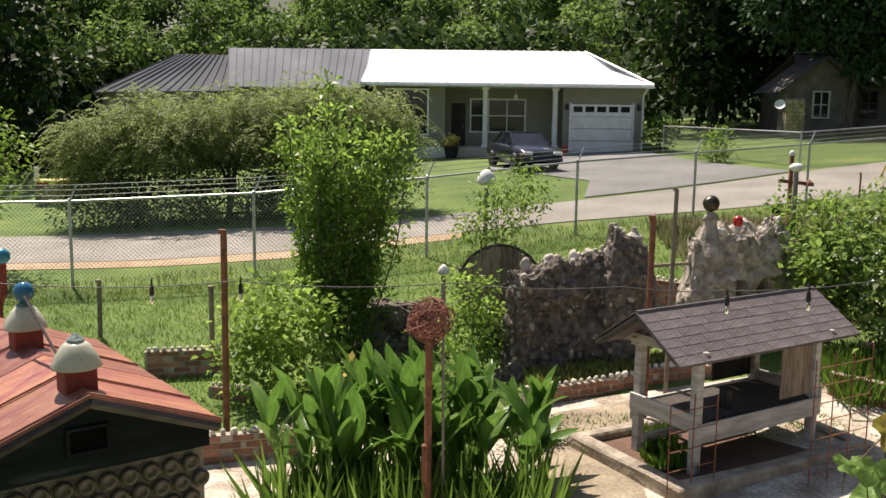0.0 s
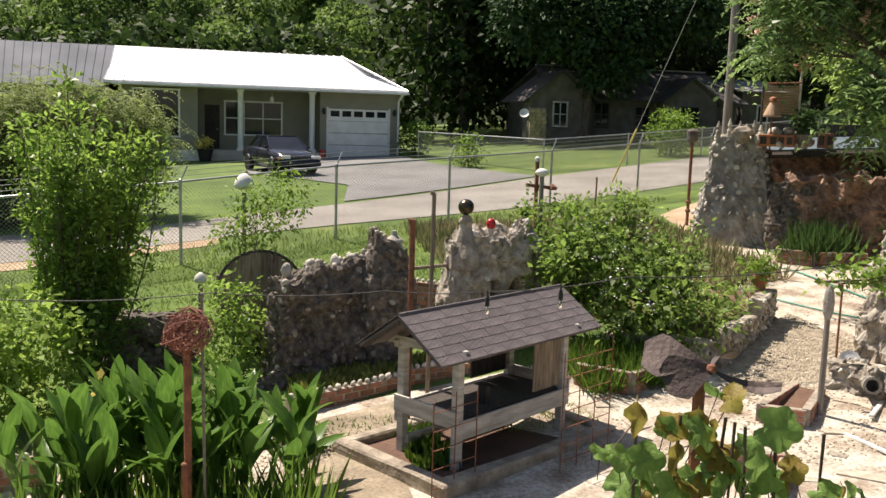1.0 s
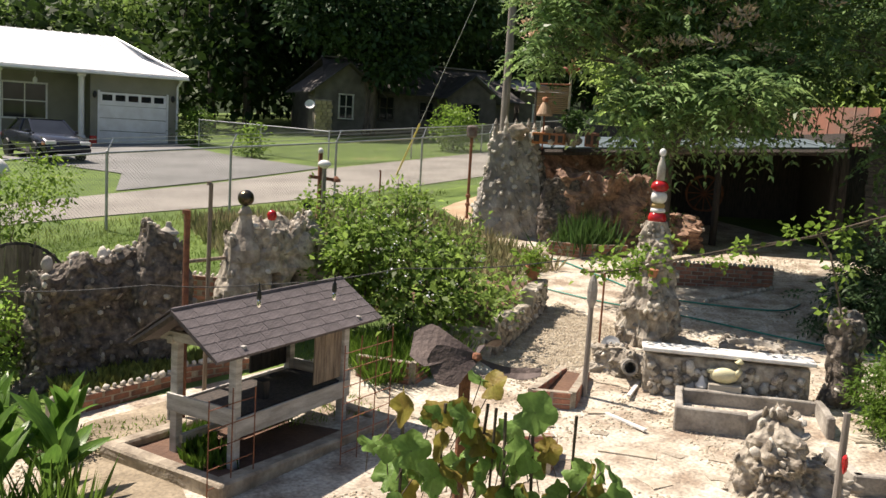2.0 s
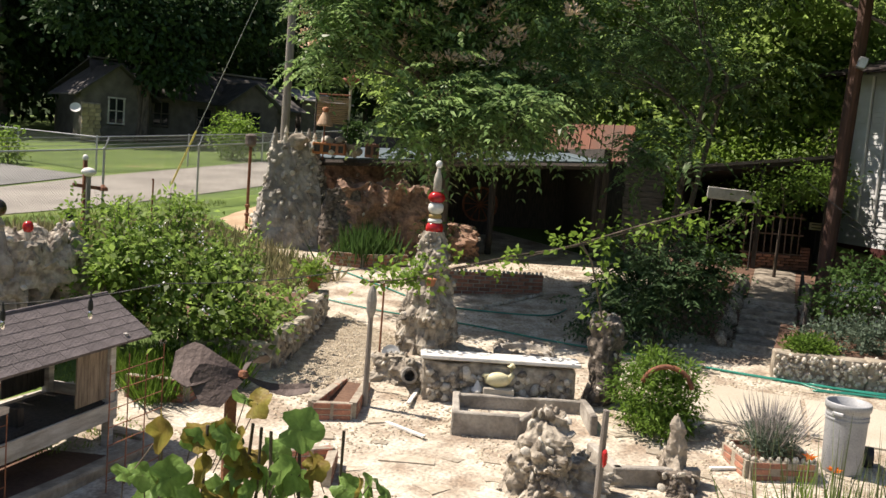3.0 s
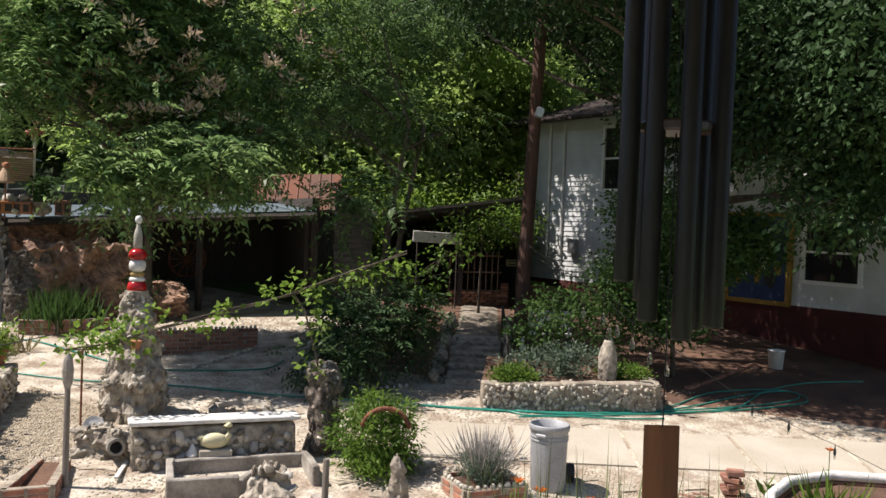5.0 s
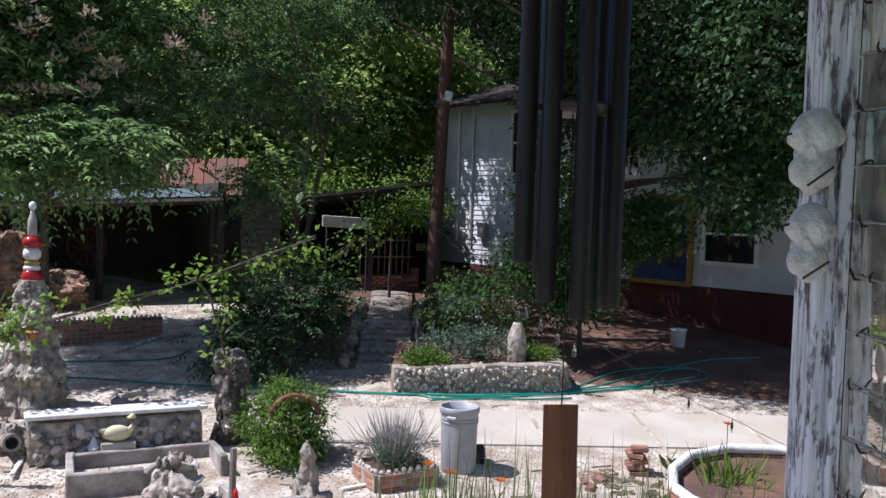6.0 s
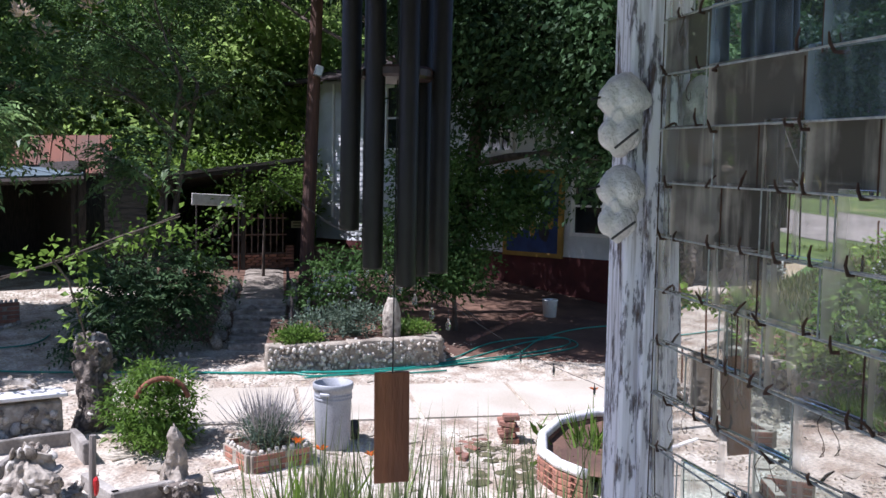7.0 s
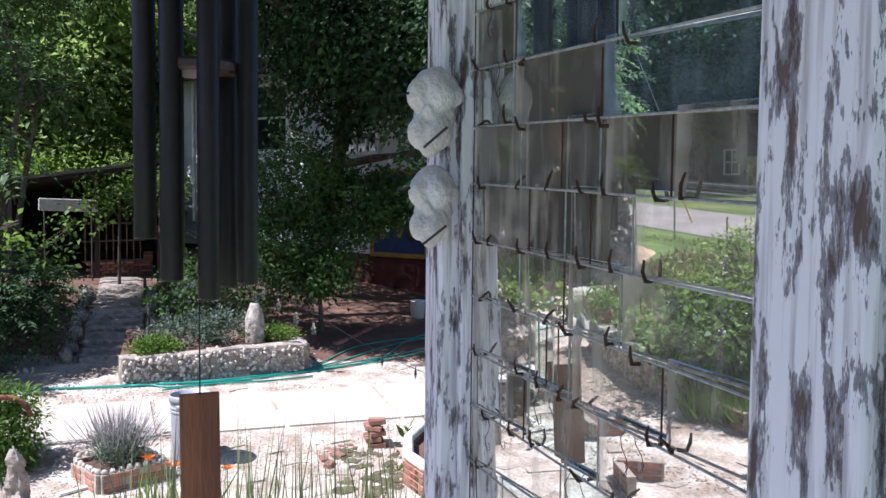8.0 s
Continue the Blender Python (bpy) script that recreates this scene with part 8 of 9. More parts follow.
# ---- canna bed ----
def canna_bed():
    t = empty("canna_bed", (0, 0, 0), "dense clump of broad green canna leaves", "cannas")
    meshes = []
    canna = material("canna_leaf", (0.15, 0.29, 0.05), (0.075, 0.165, 0.03), 5, 0.3, leafy=0.42, spread=0.3, bump=0.15, fine=14, stretch=(1, 6, 1))
    for k in range(4):
        bm = bmesh.new()
        rows = []
        curl = 0.10 + 0.16 * k
        for i in range(8):
            f = i / 7
            w = 0.068 * math.sin(math.pi * min(1, f * 0.93 + 0.07)) ** 0.75 + 0.002
            x = f * 0.52
            zc = -curl * f * f * 0.52
            rows.append([bm.verts.new((x, -w, zc + w * 0.35)), bm.verts.new((x, 0, zc)), bm.verts.new((x, w, zc + w * 0.35))])
        for a, b in zip(rows, rows[1:]):
            for j in range(2):
                bm.faces.new((a[j], a[j + 1], b[j + 1], b[j]))
        meshes.append(shared("leaf", bm, canna, True))
    stems = bmesh.new()
    count = 0
    while count < 295:
        a, r = rng.uniform(0, math.tau), math.sqrt(rng.random())
        x, y = -0.22 + 1.12 * r * math.cos(a), 8.0 + 0.62 * r * math.sin(a)
        h = rng.uniform(0.5, 0.98) * (1.12 - 0.35 * r)
        lean = Vector((0.16 * r * math.cos(a), 0.16 * r * math.sin(a), h))
        rod(stems, on(x, y), Vector(on(x, y)) + lean, 0.014, 0.008, seg=5)
        for j in range(5):
            f = 0.35 + 0.16 * j
            p = Vector(on(x, y)) + lean * f
            yaw = math.degrees(a) * 0.35 + j * 140 + rng.normal() * 25
            up = rng.uniform(52, 80) + 6 * f - 18 * (j == 0)
            piece("leaf", meshes[count % 4], t, pose(*p, 0, 0, yaw) @ pose(0, 0, 0, 0, -up, 0) @ pose(0, 0, 0, rng.normal() * 18, 0, 0) @ Matrix.Diagonal([rng.uniform(0.8, 1.15)] * 3 + [1]))
            count += 1
    part("stem", stems, LIGHT_LEAF, t)
    f = empty("canna_flower", (-0.82, 8.35, 1.06), "pale yellow canna flower", "flower")
    quads("petals", leaves(np.zeros((3, 3)), 5, 0.03, 0.09, 0.6, 0.0), material("yellow_petal", (0.75, 0.62, 0.18), (0.7, 0.55, 0.12), 8, 0.5, leafy=0.3, bump=0), f)
    part("stem", rod(bmesh.new(), (0, 0, 0), (0.05, -0.05, -1.0), 0.01, seg=5), LIGHT_LEAF, f)


canna_bed()


# ---- vine garland and grape vine ----
def garland():
    t = empty("grape_vine", (0, 0, 0), "woody vine trained along a wire with fresh leaves", "vine")
    pts = [(7.0, 9.5, 1.66), (7.39, 9.2, 1.72), (7.9, 8.9, 1.88), (8.5, 8.3, 2.1), (9.0, 7.74, 2.35), (9.45, 7.14, 2.66), (9.85, 6.6, 2.9)]
    bm = bmesh.new()
    for o in (0, 1):
        tube(bm, [Vector(p) + Vector((0, 0, -0.05 * o * math.sin(i * 1.7) - 0.04)) for i, p in enumerate(pts)], 0.012 - 0.004 * o, 6)
    tube(bm, [(9.27, 7.4, 1.1), (9.2, 7.5, 1.6), (9.1, 7.6, 2.1), (9.0, 7.74, 2.35)], 0.014, 6)
    part("stem", bm, BARK, t)
    cc = []
    for a, b in zip(pts, pts[1:]):
        for k in range(5):
            f = rng.random()
            cc.append(np.array(a) * (1 - f) + np.array(b) * f + rng.normal(size=3) * np.array([0.08, 0.08, 0.10]))
    for k in range(9):
        cc.append(np.array([9.15, 7.5, 1.25 + 0.13 * k]) + rng.normal(size=3) * 0.07)
    for k in range(16):
        cc.append(np.array([7.45, 9.2, 1.75]) + rng.normal(size=3) * np.array([0.3, 0.25, 0.10]))
    quads("foliage", leaves(np.array(cc), 11, 0.075, 0.085, 0.75, 0.3), LIGHT_LEAF, t)


garland()


def grape_leaves():
    t = empty("grape_vine", (0, 0, 0), "broad grape leaves, green and turning yellow, close to the house", "vine")
    mats = [material("grape_leaf", (0.25, 0.40, 0.11), (0.17, 0.30, 0.075), 14, 0.45, leafy=0.35, spread=0.25, bump=0.25, fine=60), material("yellowing_leaf", (0.36, 0.32, 0.07), (0.26, 0.18, 0.05), 14, 0.5, leafy=0.35, spread=0.3, bump=0.25, fine=60)]
    meshes = []
    for m in mats:
        for k in range(2):
            bm = bmesh.new()
            c = bm.verts.new((0, 0, 0))
            mid, rim = [], []
            N = 26
            for i in range(N):
                a = -math.pi + math.tau * (i + 0.5) / N
                r = 0.068 * (1 + 0.09 * math.cos(5 * a) + 0.045 * math.cos(15 * a)) * (0.62 if abs(abs(a) - math.pi) < 0.25 else 1)
                w = 0.014 * math.cos(3 * a + k) - 0.10 * r
                mid.append(bm.verts.new((r * 0.55 * math.cos(a), r * 0.55 * math.sin(a), 0.006 * math.cos(2 * a))))
                rim.append(bm.verts.new((r * math.cos(a), r * math.sin(a), w)))
            for i in range(N):
                j = (i + 1) % N
                bm.faces.new((c, mid[i], mid[j]))
                bm.faces.new((mid[i], rim[i], rim[j], mid[j]))
            meshes.append(shared("leaf", bm, m, True))
    r2 = random.Random(4)
    bm = bmesh.new()
    for k in range(78):
        f = r2.random()
        top = 2.41 - 0.28 * abs(f - 0.35) / 0.65
        if 0.3 < f < 0.5 and r2.random() < 0.3:
            top = 2.45
        p = Vector((1.43 + 0.68 * f, 3.18 - 0.44 * f, top - 0.30 * r2.random() ** 0.8)) + Vector((r2.gauss(0, 0.05), r2.gauss(0, 0.05), 0))
        big = r2.uniform(0.55, 1.1)
        yellow = r2.random() < (0.5 if abs(f - 0.4) > 0.25 else 0.22)
        piece("leaf", meshes[(2 if yellow else 0) + k % 2], t, pose(*p, r2.uniform(35, 95), r2.gauss(0, 20), r2.gauss(25, 40)) @ Matrix.Diagonal((big, big, big, 1)))
        rod(bm, p, p + Vector((r2.gauss(0, 0.03), 0.05, -0.12)), 0.0025, 0.002, seg=4)
    for k in range(7):
        x = 1.5 + 0.08 * k
        tube(bm, [(x, 3.15 - 0.05 * k, 0.0), (x + 0.03, 3.2 - 0.05 * k, 1.2), (x + r2.gauss(0, 0.05), 3.15 - 0.05 * k, 2.35)], 0.006, 5)
    part("stem", bm, BARK, t)


grape_leaves()


def metal_flower():
    """Sheet-iron petals on a stake: two broad ones, a short one and a long curled blade."""
    t = empty("metal_flower", (1.935, 3.443, 0.0), "rusty sheet-metal flower with broad petals on an iron stake", "ornament")
    top = 2.399
    part("stake", boxed((-0.05, -0.01, top / 2 - 0.02), (0.04, 0.02, top)), RUST, t)
    brown = material("brown_sheet_iron", (0.115, 0.085, 0.075), (0.075, 0.055, 0.05), 10, 0.7, metal=0.3, bump=0.3)
    for ang, ln, w, tip, roll, sag in ((146, 0.25, 0.20, 0.05, -38, 0.02), (196, 0.19, 0.17, -0.06, -50, 0.02), (20, 0.15, 0.085, 0.03, -30, 0.03), (-40, 0.25, 0.06, -0.05, 40, -0.05)):
        bm = bmesh.new()
        rows = []
        for i in range(9):
            f = i / 8
            wd = w * (0.16 + 0.84 * min(1.0, f / 0.7)) * (1.0 if f < 0.8 else 1 - 2.0 * (f - 0.8)) * (1 + 0.05 * math.sin(9 * f + ang))
            z = tip * f + sag * math.sin(f * math.pi)
            rows.append([[bm.verts.new((f * ln, s * wd / 2, z + 0.008 * (abs(s) - 0.5) - h)) for s in (-1, -0.4, 0.2, 1)] for h in (0, 0.003)])
        for a, b in zip(rows, rows[1:]):
            for j in range(3):
                bm.faces.new((a[0][j], b[0][j], b[0][j + 1], a[0][j + 1]))
                bm.faces.new((a[1][j], a[1][j + 1], b[1][j + 1], b[1][j]))
        part("petal", bm, brown, t).matrix_local = pose(0, 0, top, 0, 0, ang) @ pose(0, 0, 0, roll)
    part("boss", lathe(bmesh.new(), [(0.015, -0.01), (0.024, 0.0), (0.016, 0.016), (0.005, 0.02)], (0, 0, top), 12), RUST, t)


metal_flower()


# ---- miniature bottle house close by ----
def bottle_house():
    t = empty("bottle_house", (-1.185, 3.53, 0.0), "miniature bottle-walled house with a faded red tin roof", "miniature house", turn=39)
    # local x across the front, y back along the ridge
    L = 1.45
    for s in (-1, 1):
        for k in range(5):
            y0, y1 = -0.08 + k * (L + 0.08) / 5, -0.08 + (k + 1) * (L + 0.08) / 5
            u = 0.004 * (k % 2)
            bm = slab(bmesh.new(), [(0, y0 - 0.012, 2.30 + u), (0.485 * s, y0 - 0.012, 2.112 + u), (0.485 * s, y1, 2.112 + u), (0, y1, 2.30 + u)][::s], 0.016)
            part("roof_sheet", bm, RUST_RED, t)
            part("seam", rod(bmesh.new(), (0, y0, 2.302 + u), (0.487 * s, y0, 2.113 + u), 0.005, seg=5), RUST, t)
        rod_bm = rod(bmesh.new(), (0, -0.085, 2.27), (0.475 * s, -0.085, 2.085), 0.022, seg=4)
        part("barge_board", rod_bm, WEATHERED if s > 0 else DARK_WOOD, t)
    slate = material("dark_green_board", (0.012, 0.018, 0.020), (0.006, 0.010, 0.011), 6, 0.8, bump=0.3, third=(0.04, 0.047, 0.05), stretch=(0.5, 1, 3))
    vent_black = material("vent_shade_black", (0.004, 0.004, 0.004), rough=1.0, bump=0)
    for q in (slate, vent_black):
        q.node_tree.nodes["Principled BSDF"].inputs["Specular IOR Level"].default_value = 0.15
    bm = bmesh.new()
    pts = [(-0.455, 2.0), (0.455, 2.0), (0.455, 2.09), (0, 2.27), (-0.455, 2.09)]
    f, b = [bm.verts.new((x, -0.04, z)) for x, z in pts], [bm.verts.new((x, 0.0, z)) for x, z in pts]
    bm.faces.new(f), bm.faces.new(b[::-1])
    for i in range(5):
        bm.faces.new((f[i], b[i], b[(i + 1) % 5], f[(i + 1) % 5]))
    part("gable", bm, slate, t)
    v = empty("vent")
    v.parent = t
    part("vent_frame", box(box(box(boxed((0, -0.045, 2.165), (0.15, 0.014, 0.012)), (0, -0.045, 2.075), (0.15, 0.014, 0.012)), (-0.07, -0.045, 2.12), (0.012, 0.014, 0.08)), (0.07, -0.045, 2.12), (0.012, 0.014, 0.08)), slate, v)
    # Near-black plate paints the shade inside the vent; no opening is cut.
    part("vent_shade_plate", boxed((0, -0.0415, 2.12), (0.128, 0.006, 0.08)), vent_black, v)
    part("wall_core", boxed((0, L / 2 - 0.02, 1.0), (0.90, L - 0.06, 1.996)), MORTAR, t)
    glass = material("bottle_end", (0.10, 0.085, 0.06), (0.05, 0.045, 0.03), 9, 0.25, bump=0)
    end = shared("bottle_base", lathe(bmesh.new(), [(0.034, 0.0), (0.036, 0.012), (0.030, 0.022), (0.018, 0.016), (0.002, 0.014)], seg=14), glass, True)
    ring = 0
    for r_ in range(9):
        for c in range(11):
            x = -0.40 + 0.079 * c + 0.039 * (r_ % 2)
            if x < 0.43:
                piece("bottle_base", end, t, pose(x, 0.002, 1.935 - 0.073 * r_, 90))
    for r_ in range(8):
        for c in range(16):
            piece("bottle_base", end, t, pose(0.45, 0.1 + 0.082 * c, 1.93 - 0.075 * r_, 0, 90))
    for y, ball in ((0.06, False), (0.80, True)):
        part("chimney", boxed((0, y, 2.31), (0.115, 0.115, 0.13), bevel=0.006), material("red_block", (0.27, 0.045, 0.035), (0.2, 0.04, 0.03), 9, 0.8), t)
        shade = part("lamp_shade", lathe(bmesh.new(), [(0.088, 2.366), (0.087, 2.374), (0.072, 2.412), (0.050, 2.446), (0.030, 2.462), (0.027, 2.459), (0.046, 2.440), (0.067, 2.408), (0.083, 2.368)], (0, y, 0), 24), material("milk_glass", (0.80, 0.79, 0.68), (0.66, 0.66, 0.55), 8, 0.2, bump=0, leafy=0.45), t, "milky glass lamp shade", smooth=True)
        part("shade_collar", lathe(bmesh.new(), [(0.030, 2.456), (0.032, 2.466), (0.022, 2.474), (0.006, 2.488)], (0, y, 0), 14), material("green_cap", (0.16, 0.24, 0.22), (0.09, 0.14, 0.13), 30, 0.6), t)
        if ball:
            part("blue_ball", lump(bmesh.new(), (0, y, 2.52), (0.042, 0.042, 0.046), 1, 0.02, 3), material("blue_glass_ball", (0.03, 0.18, 0.30), (0.02, 0.10, 0.2), 9, 0.12, bump=0), t, smooth=True)
    part("rod", rod(bmesh.new(), (0.0, 0.18, 2.31), (-0.02, 0.7, 2.52), 0.006, seg=6), DARK_WOOD, t)


bottle_house()
t = empty("red_pole", on(-2.16, 4.89), "bent red pipe topped with a turquoise ball", "pole")
z = ground_z(-2.16, 4.89)
red = material("dull_red_paint", (0.26, 0.05, 0.035), (0.16, 0.035, 0.025), 12, 0.7, bump=0.3)
part("pipe", tube(bmesh.new(), [(0, 0, -0.1), (-0.03, 0, 2.28 - z), (0.0, 0, 2.36 - z), (0.0, 0, 2.52 - z)], 0.022, 8), red, t)
part("arm", rod(bmesh.new(), (0, 0, 2.40 - z), (-0.2, 0, 2.38 - z), 0.018, seg=8), red, t)
part("ball", lump(bmesh.new(), (0, 0, 2.555 - z), (0.042, 0.042, 0.042), 1, 0.02, 3), material("turquoise_glaze", (0.03, 0.30, 0.38), (0.02, 0.2, 0.28), 9, 0.2, bump=0), t, smooth=True)


# ---- poles, wires and lights ----
def utility_pole():
    t = empty("utility_pole", on(14.1, 23.3), "grey wooden utility pole with a street lamp arm", "pole")
    part("pole", rod(bmesh.new(), (0, 0, -0.3), (0.05, 0, 9.0), 0.13, 0.10, 14), POLE_WOOD, t)
    part("lamp_arm", tube(bmesh.new(), [(0, 0, 6.6), (-0.3, -0.1, 6.75), (-0.6, -0.2, 6.75)], 0.02, 6), GALVANISED, t)
    part("lamp_head", lump(bmesh.new(), (-0.68, -0.22, 6.7), (0.16, 0.1, 0.09), 2, 0.05, 2), GALVANISED, t)
    part("transformer", lathe(bmesh.new(), [(0.12, 7.0), (0.14, 7.03), (0.14, 7.5), (0.1, 7.56)], (-0.26, 0.0, 0), 16), GALVANISED, t)
    part("bracket", boxed((-0.12, 0, 7.3), (0.16, 0.06, 0.06)), GALVANISED, t)
    g = empty("guy_wire", (0, 0, 0), "steel guy wire with a yellow guard", "wire")
    a, b = Vector((14.1, 23.3, ground_z(14.1, 23.3) + 8.0)), Vector((12.4, 27.0, ground_z(12.4, 27.0)))
    part("wire", rod(bmesh.new(), a, b, 0.009, seg=5), GALVANISED, g)
    part("guard", rod(bmesh.new(), b.lerp(a, 0.01), b.lerp(a, 0.22), 0.03, seg=8), material("yellow_plastic", (0.65, 0.55, 0.12), (0.55, 0.45, 0.1), 5, 0.5), g)
    p = empty("timber_pole", on(15.97, 7.9), "thick brown creosoted pole with a flood lamp", "pole")
    part("pole", rod(bmesh.new(), (0, 0, -0.3), (0.35, -0.1, 8.0), 0.14, 0.11, 14), BROWN_POLE, p)
    part("lamp_box", boxed((0.1, -0.2, 4.6), (0.24, 0.16, 0.2), 30, 0.02, 15), GALVANISED, p)
    w = empty("overhead_wire", (0, 0, 0), "thin overhead cable between the poles", "wire")
    part("wire", tube(bmesh.new(), [(14.1, 23.3, 9.0), (16.5, 15, 7.6), (16.3, 7.8, 7.2)], 0.012, 5), BLACK, w)


utility_pole()


def light_string(pts, bulbs, label):
    t = empty("string_lights", (0, 0, 0), label, "string lights")
    fine = []
    for a, b in zip(pts, pts[1:]):
        for k in range(6):
            f = k / 6
            fine.append(Vector(a).lerp(Vector(b), f) - Vector((0, 0, 0.05 * math.sin(f * math.pi) * (Vector(b) - Vector(a)).length / 2)))
    fine.append(Vector(pts[-1]))
    part("cable", tube(bmesh.new(), fine, 0.0026, 5), BLACK, t)
    for p in bulbs:
        s = part("socket", lathe(bmesh.new(), [(0.003, 0.04), (0.005, 0.01), (0.010, 0.0), (0.012, -0.02), (0.012, -0.04), (0.007, -0.045)], p, 10), BLACK, t)
        part("bulb", lathe(bmesh.new(), [(0.006, -0.045), (0.009, -0.055), (0.010, -0.07), (0.006, -0.083), (0.002, -0.085)], p, 10), glass_material("bulb_glass", (0.95, 0.95, 0.92)), s, smooth=True)


light_string([(-2.6, 4.2, 2.56), (-1.94, 4.44, 2.50), (-0.95, 4.82, 2.46), (0.12, 4.96, 2.44), (0.97, 4.88, 2.45), (1.46, 4.76, 2.46), (2.1, 4.51, 2.57), (2.9, 4.0, 2.7)], [(-1.33, 4.69, 2.45), (-0.93, 4.82, 2.44), (1.46, 4.76, 2.43), (1.80, 4.63, 2.48)], "string of unlit bulbs on a black cable over the garden")
light_string([(7.6, 4.2, 3.3), (7.82, 3.45, 2.79), (8.13, 2.53, 2.14), (8.24, 2.03, 1.84), (8.35, 1.38, 1.56), (8.5, 0.4, 1.2)], [(8.24, 2.03, 1.79), (8.30, 1.74, 1.68), (8.35, 1.38, 1.52)], "string of unlit bulbs on a black cable over the path")
for x, y, z in ((13.42, 5.61, 1.96), (13.53, 5.32, 1.88), (13.6, 5.11, 1.71), (13.68, 4.89, 1.53), (13.76, 4.63, 1.32), (13.84, 4.38, 1.15)):
    b = empty("hanging_bottle", (x, y, z), "small clear bottle hanging on a wire", "bottle", "hanging bottles")
    part("bottle", lathe(bmesh.new(), [(0.03, -0.1), (0.04, -0.09), (0.04, 0.0), (0.015, 0.05), (0.014, 0.08)], seg=10), glass_material("bottle_glass", (0.9, 0.95, 0.95)), b, smooth=True)
    part("wire", rod(bmesh.new(), (0, 0, 0.08), (0, 0, 0.42), 0.004, seg=4), BLACK, b)
t = empty("bottle_wire", (0, 0, 0), "thin wire carrying hanging bottles", "wire")
part("wire", tube(bmesh.new(), [(13.2, 6.3, 2.75), (13.42, 5.61, 2.38), (13.6, 5.11, 2.13), (13.84, 4.38, 1.57), (14.0, 3.9, 1.2)], 0.005, 5), BLACK, t)


# ---- clutter on the grotto roof and under the trees ----
def grotto_top():
    c = empty("clay_figure", (10.94, 16.50, 3.12), "small clay figure with a flared pale skirt on a stand", "ornament")
    part("stand", rod(bmesh.new(), (0, 0, -0.12), (0, 0, 0.62), 0.018, seg=6), RUST, c)
    part("skirt", lathe(bmesh.new(), [(0.17, 0.58), (0.175, 0.61), (0.12, 0.74), (0.07, 0.84), (0.05, 0.87)], seg=16), material("pale_clay", (0.52, 0.36, 0.24), (0.40, 0.26, 0.17), 8, 0.85, bump=0.3), c)
    part("head", lump(bmesh.new(), (0, 0, 0.92), (0.075, 0.07, 0.065), 3, 0.15, 2), TERRACOTTA, c)
    orange_clay = material("orange_clay", (0.50, 0.20, 0.07), (0.36, 0.14, 0.05), 8, 0.85, bump=0.3)
    for x, y, w, h, m, turn in ((10.91, 16.52, 0.38, 0.24, orange_clay, -34), (11.20, 16.34, 0.32, 0.24, TERRACOTTA, -44), (11.81, 15.95, 0.30, 0.30, BRICK, -36)):
        b = empty("clay_block", (x, y, 3.12), "hollow clay block on the grotto roof", "block", "clay blocks", turn=turn)
        part("block", boxed((0, 0, h / 2 - 0.01), (w, 0.22, h), bevel=0.012), m, b)
        # Thin dark plates on the solid block paint the shade of its openings.
        for s in (-0.25, 0.25):
            part("cell", boxed((w * s, -0.112, h / 2 - 0.01), (w * 0.32, 0.006, h * 0.6)), DARK_WOOD, b)
    for k, (x, y, h) in enumerate(((10.22, 17.25, 0.34), (10.40, 17.12, 0.40), (10.58, 17.02, 0.36), (10.66, 16.92, 0.30), (10.80, 16.86, 0.38), (10.86, 16.72, 0.28))):
        o = empty("stone_spire", (x, y, 3.26), "small pointed grey stone spire on the grotto", "ornament", "spires on the grotto")
        part("spire", lathe(bmesh.new(), [(0.05, -0.3), (0.055, h * 0.35), (0.035, h * 0.5), (0.05, h * 0.62), (0.03, h * 0.8), (0.008, h)], seg=9), PALE_STONE if k % 2 else OLD_CONCRETE, o)
    for k, (x, y, z, s) in enumerate(((10.50, 16.80, 3.34, 0.20), (10.78, 16.62, 3.26, 0.13), (11.30, 16.42, 3.42, 0.12), (11.10, 16.60, 3.38, 0.15), (11.42, 16.45, 3.30, 0.17), (11.05, 16.35, 3.16, 0.08), (11.62, 16.2, 3.22, 0.12))):
        o = solo("stone", lump(bmesh.new(), (0, 0, 0), (s, s * 0.8, s * 0.75), k + 31, 0.3, 3, 1.6), (STONE, PALE_STONE)[k % 2], "weathered stone among clutter on the grotto roof", "stone", "stones on the grotto", smooth=True)
        o.matrix_world = pose(x, y, z, 0, 0, 40 * k)
    g = empty("potted_shrub", (11.56, 16.30, 3.12), "small dark green potted plant on the grotto roof", "plant")
    part("pot", lathe(bmesh.new(), [(0.09, -0.03), (0.13, 0.2), (0.145, 0.2), (0.145, 0.24), (0.11, 0.23)], seg=14), STONE, g)
    quads("foliage", leaves(clumps((0, 0, 0.50), (0.22, 0.20, 0.26), 60, 0.5), 10, 0.06, 0.08, 0.5), DARK_LEAF, g)
    p = empty("bamboo_screen", (11.20, 16.62, 3.12), "small tan bamboo screen on a wooden frame", "screen", turn=-36)
    cane = material("tan_cane", (0.40, 0.29, 0.18), (0.30, 0.21, 0.12), 8, 0.8, stretch=(0.3, 4, 4))
    for k in range(14):
        part("slat", rod(bmesh.new(), (-0.33, 0, 0.66 + 0.041 * k), (0.33, 0, 0.66 + 0.041 * k), 0.019, seg=6), cane, p)
    part("top_bar", rod(bmesh.new(), (-0.37, 0.01, 1.25), (0.37, 0.01, 1.27), 0.022, seg=6), RUST, p)
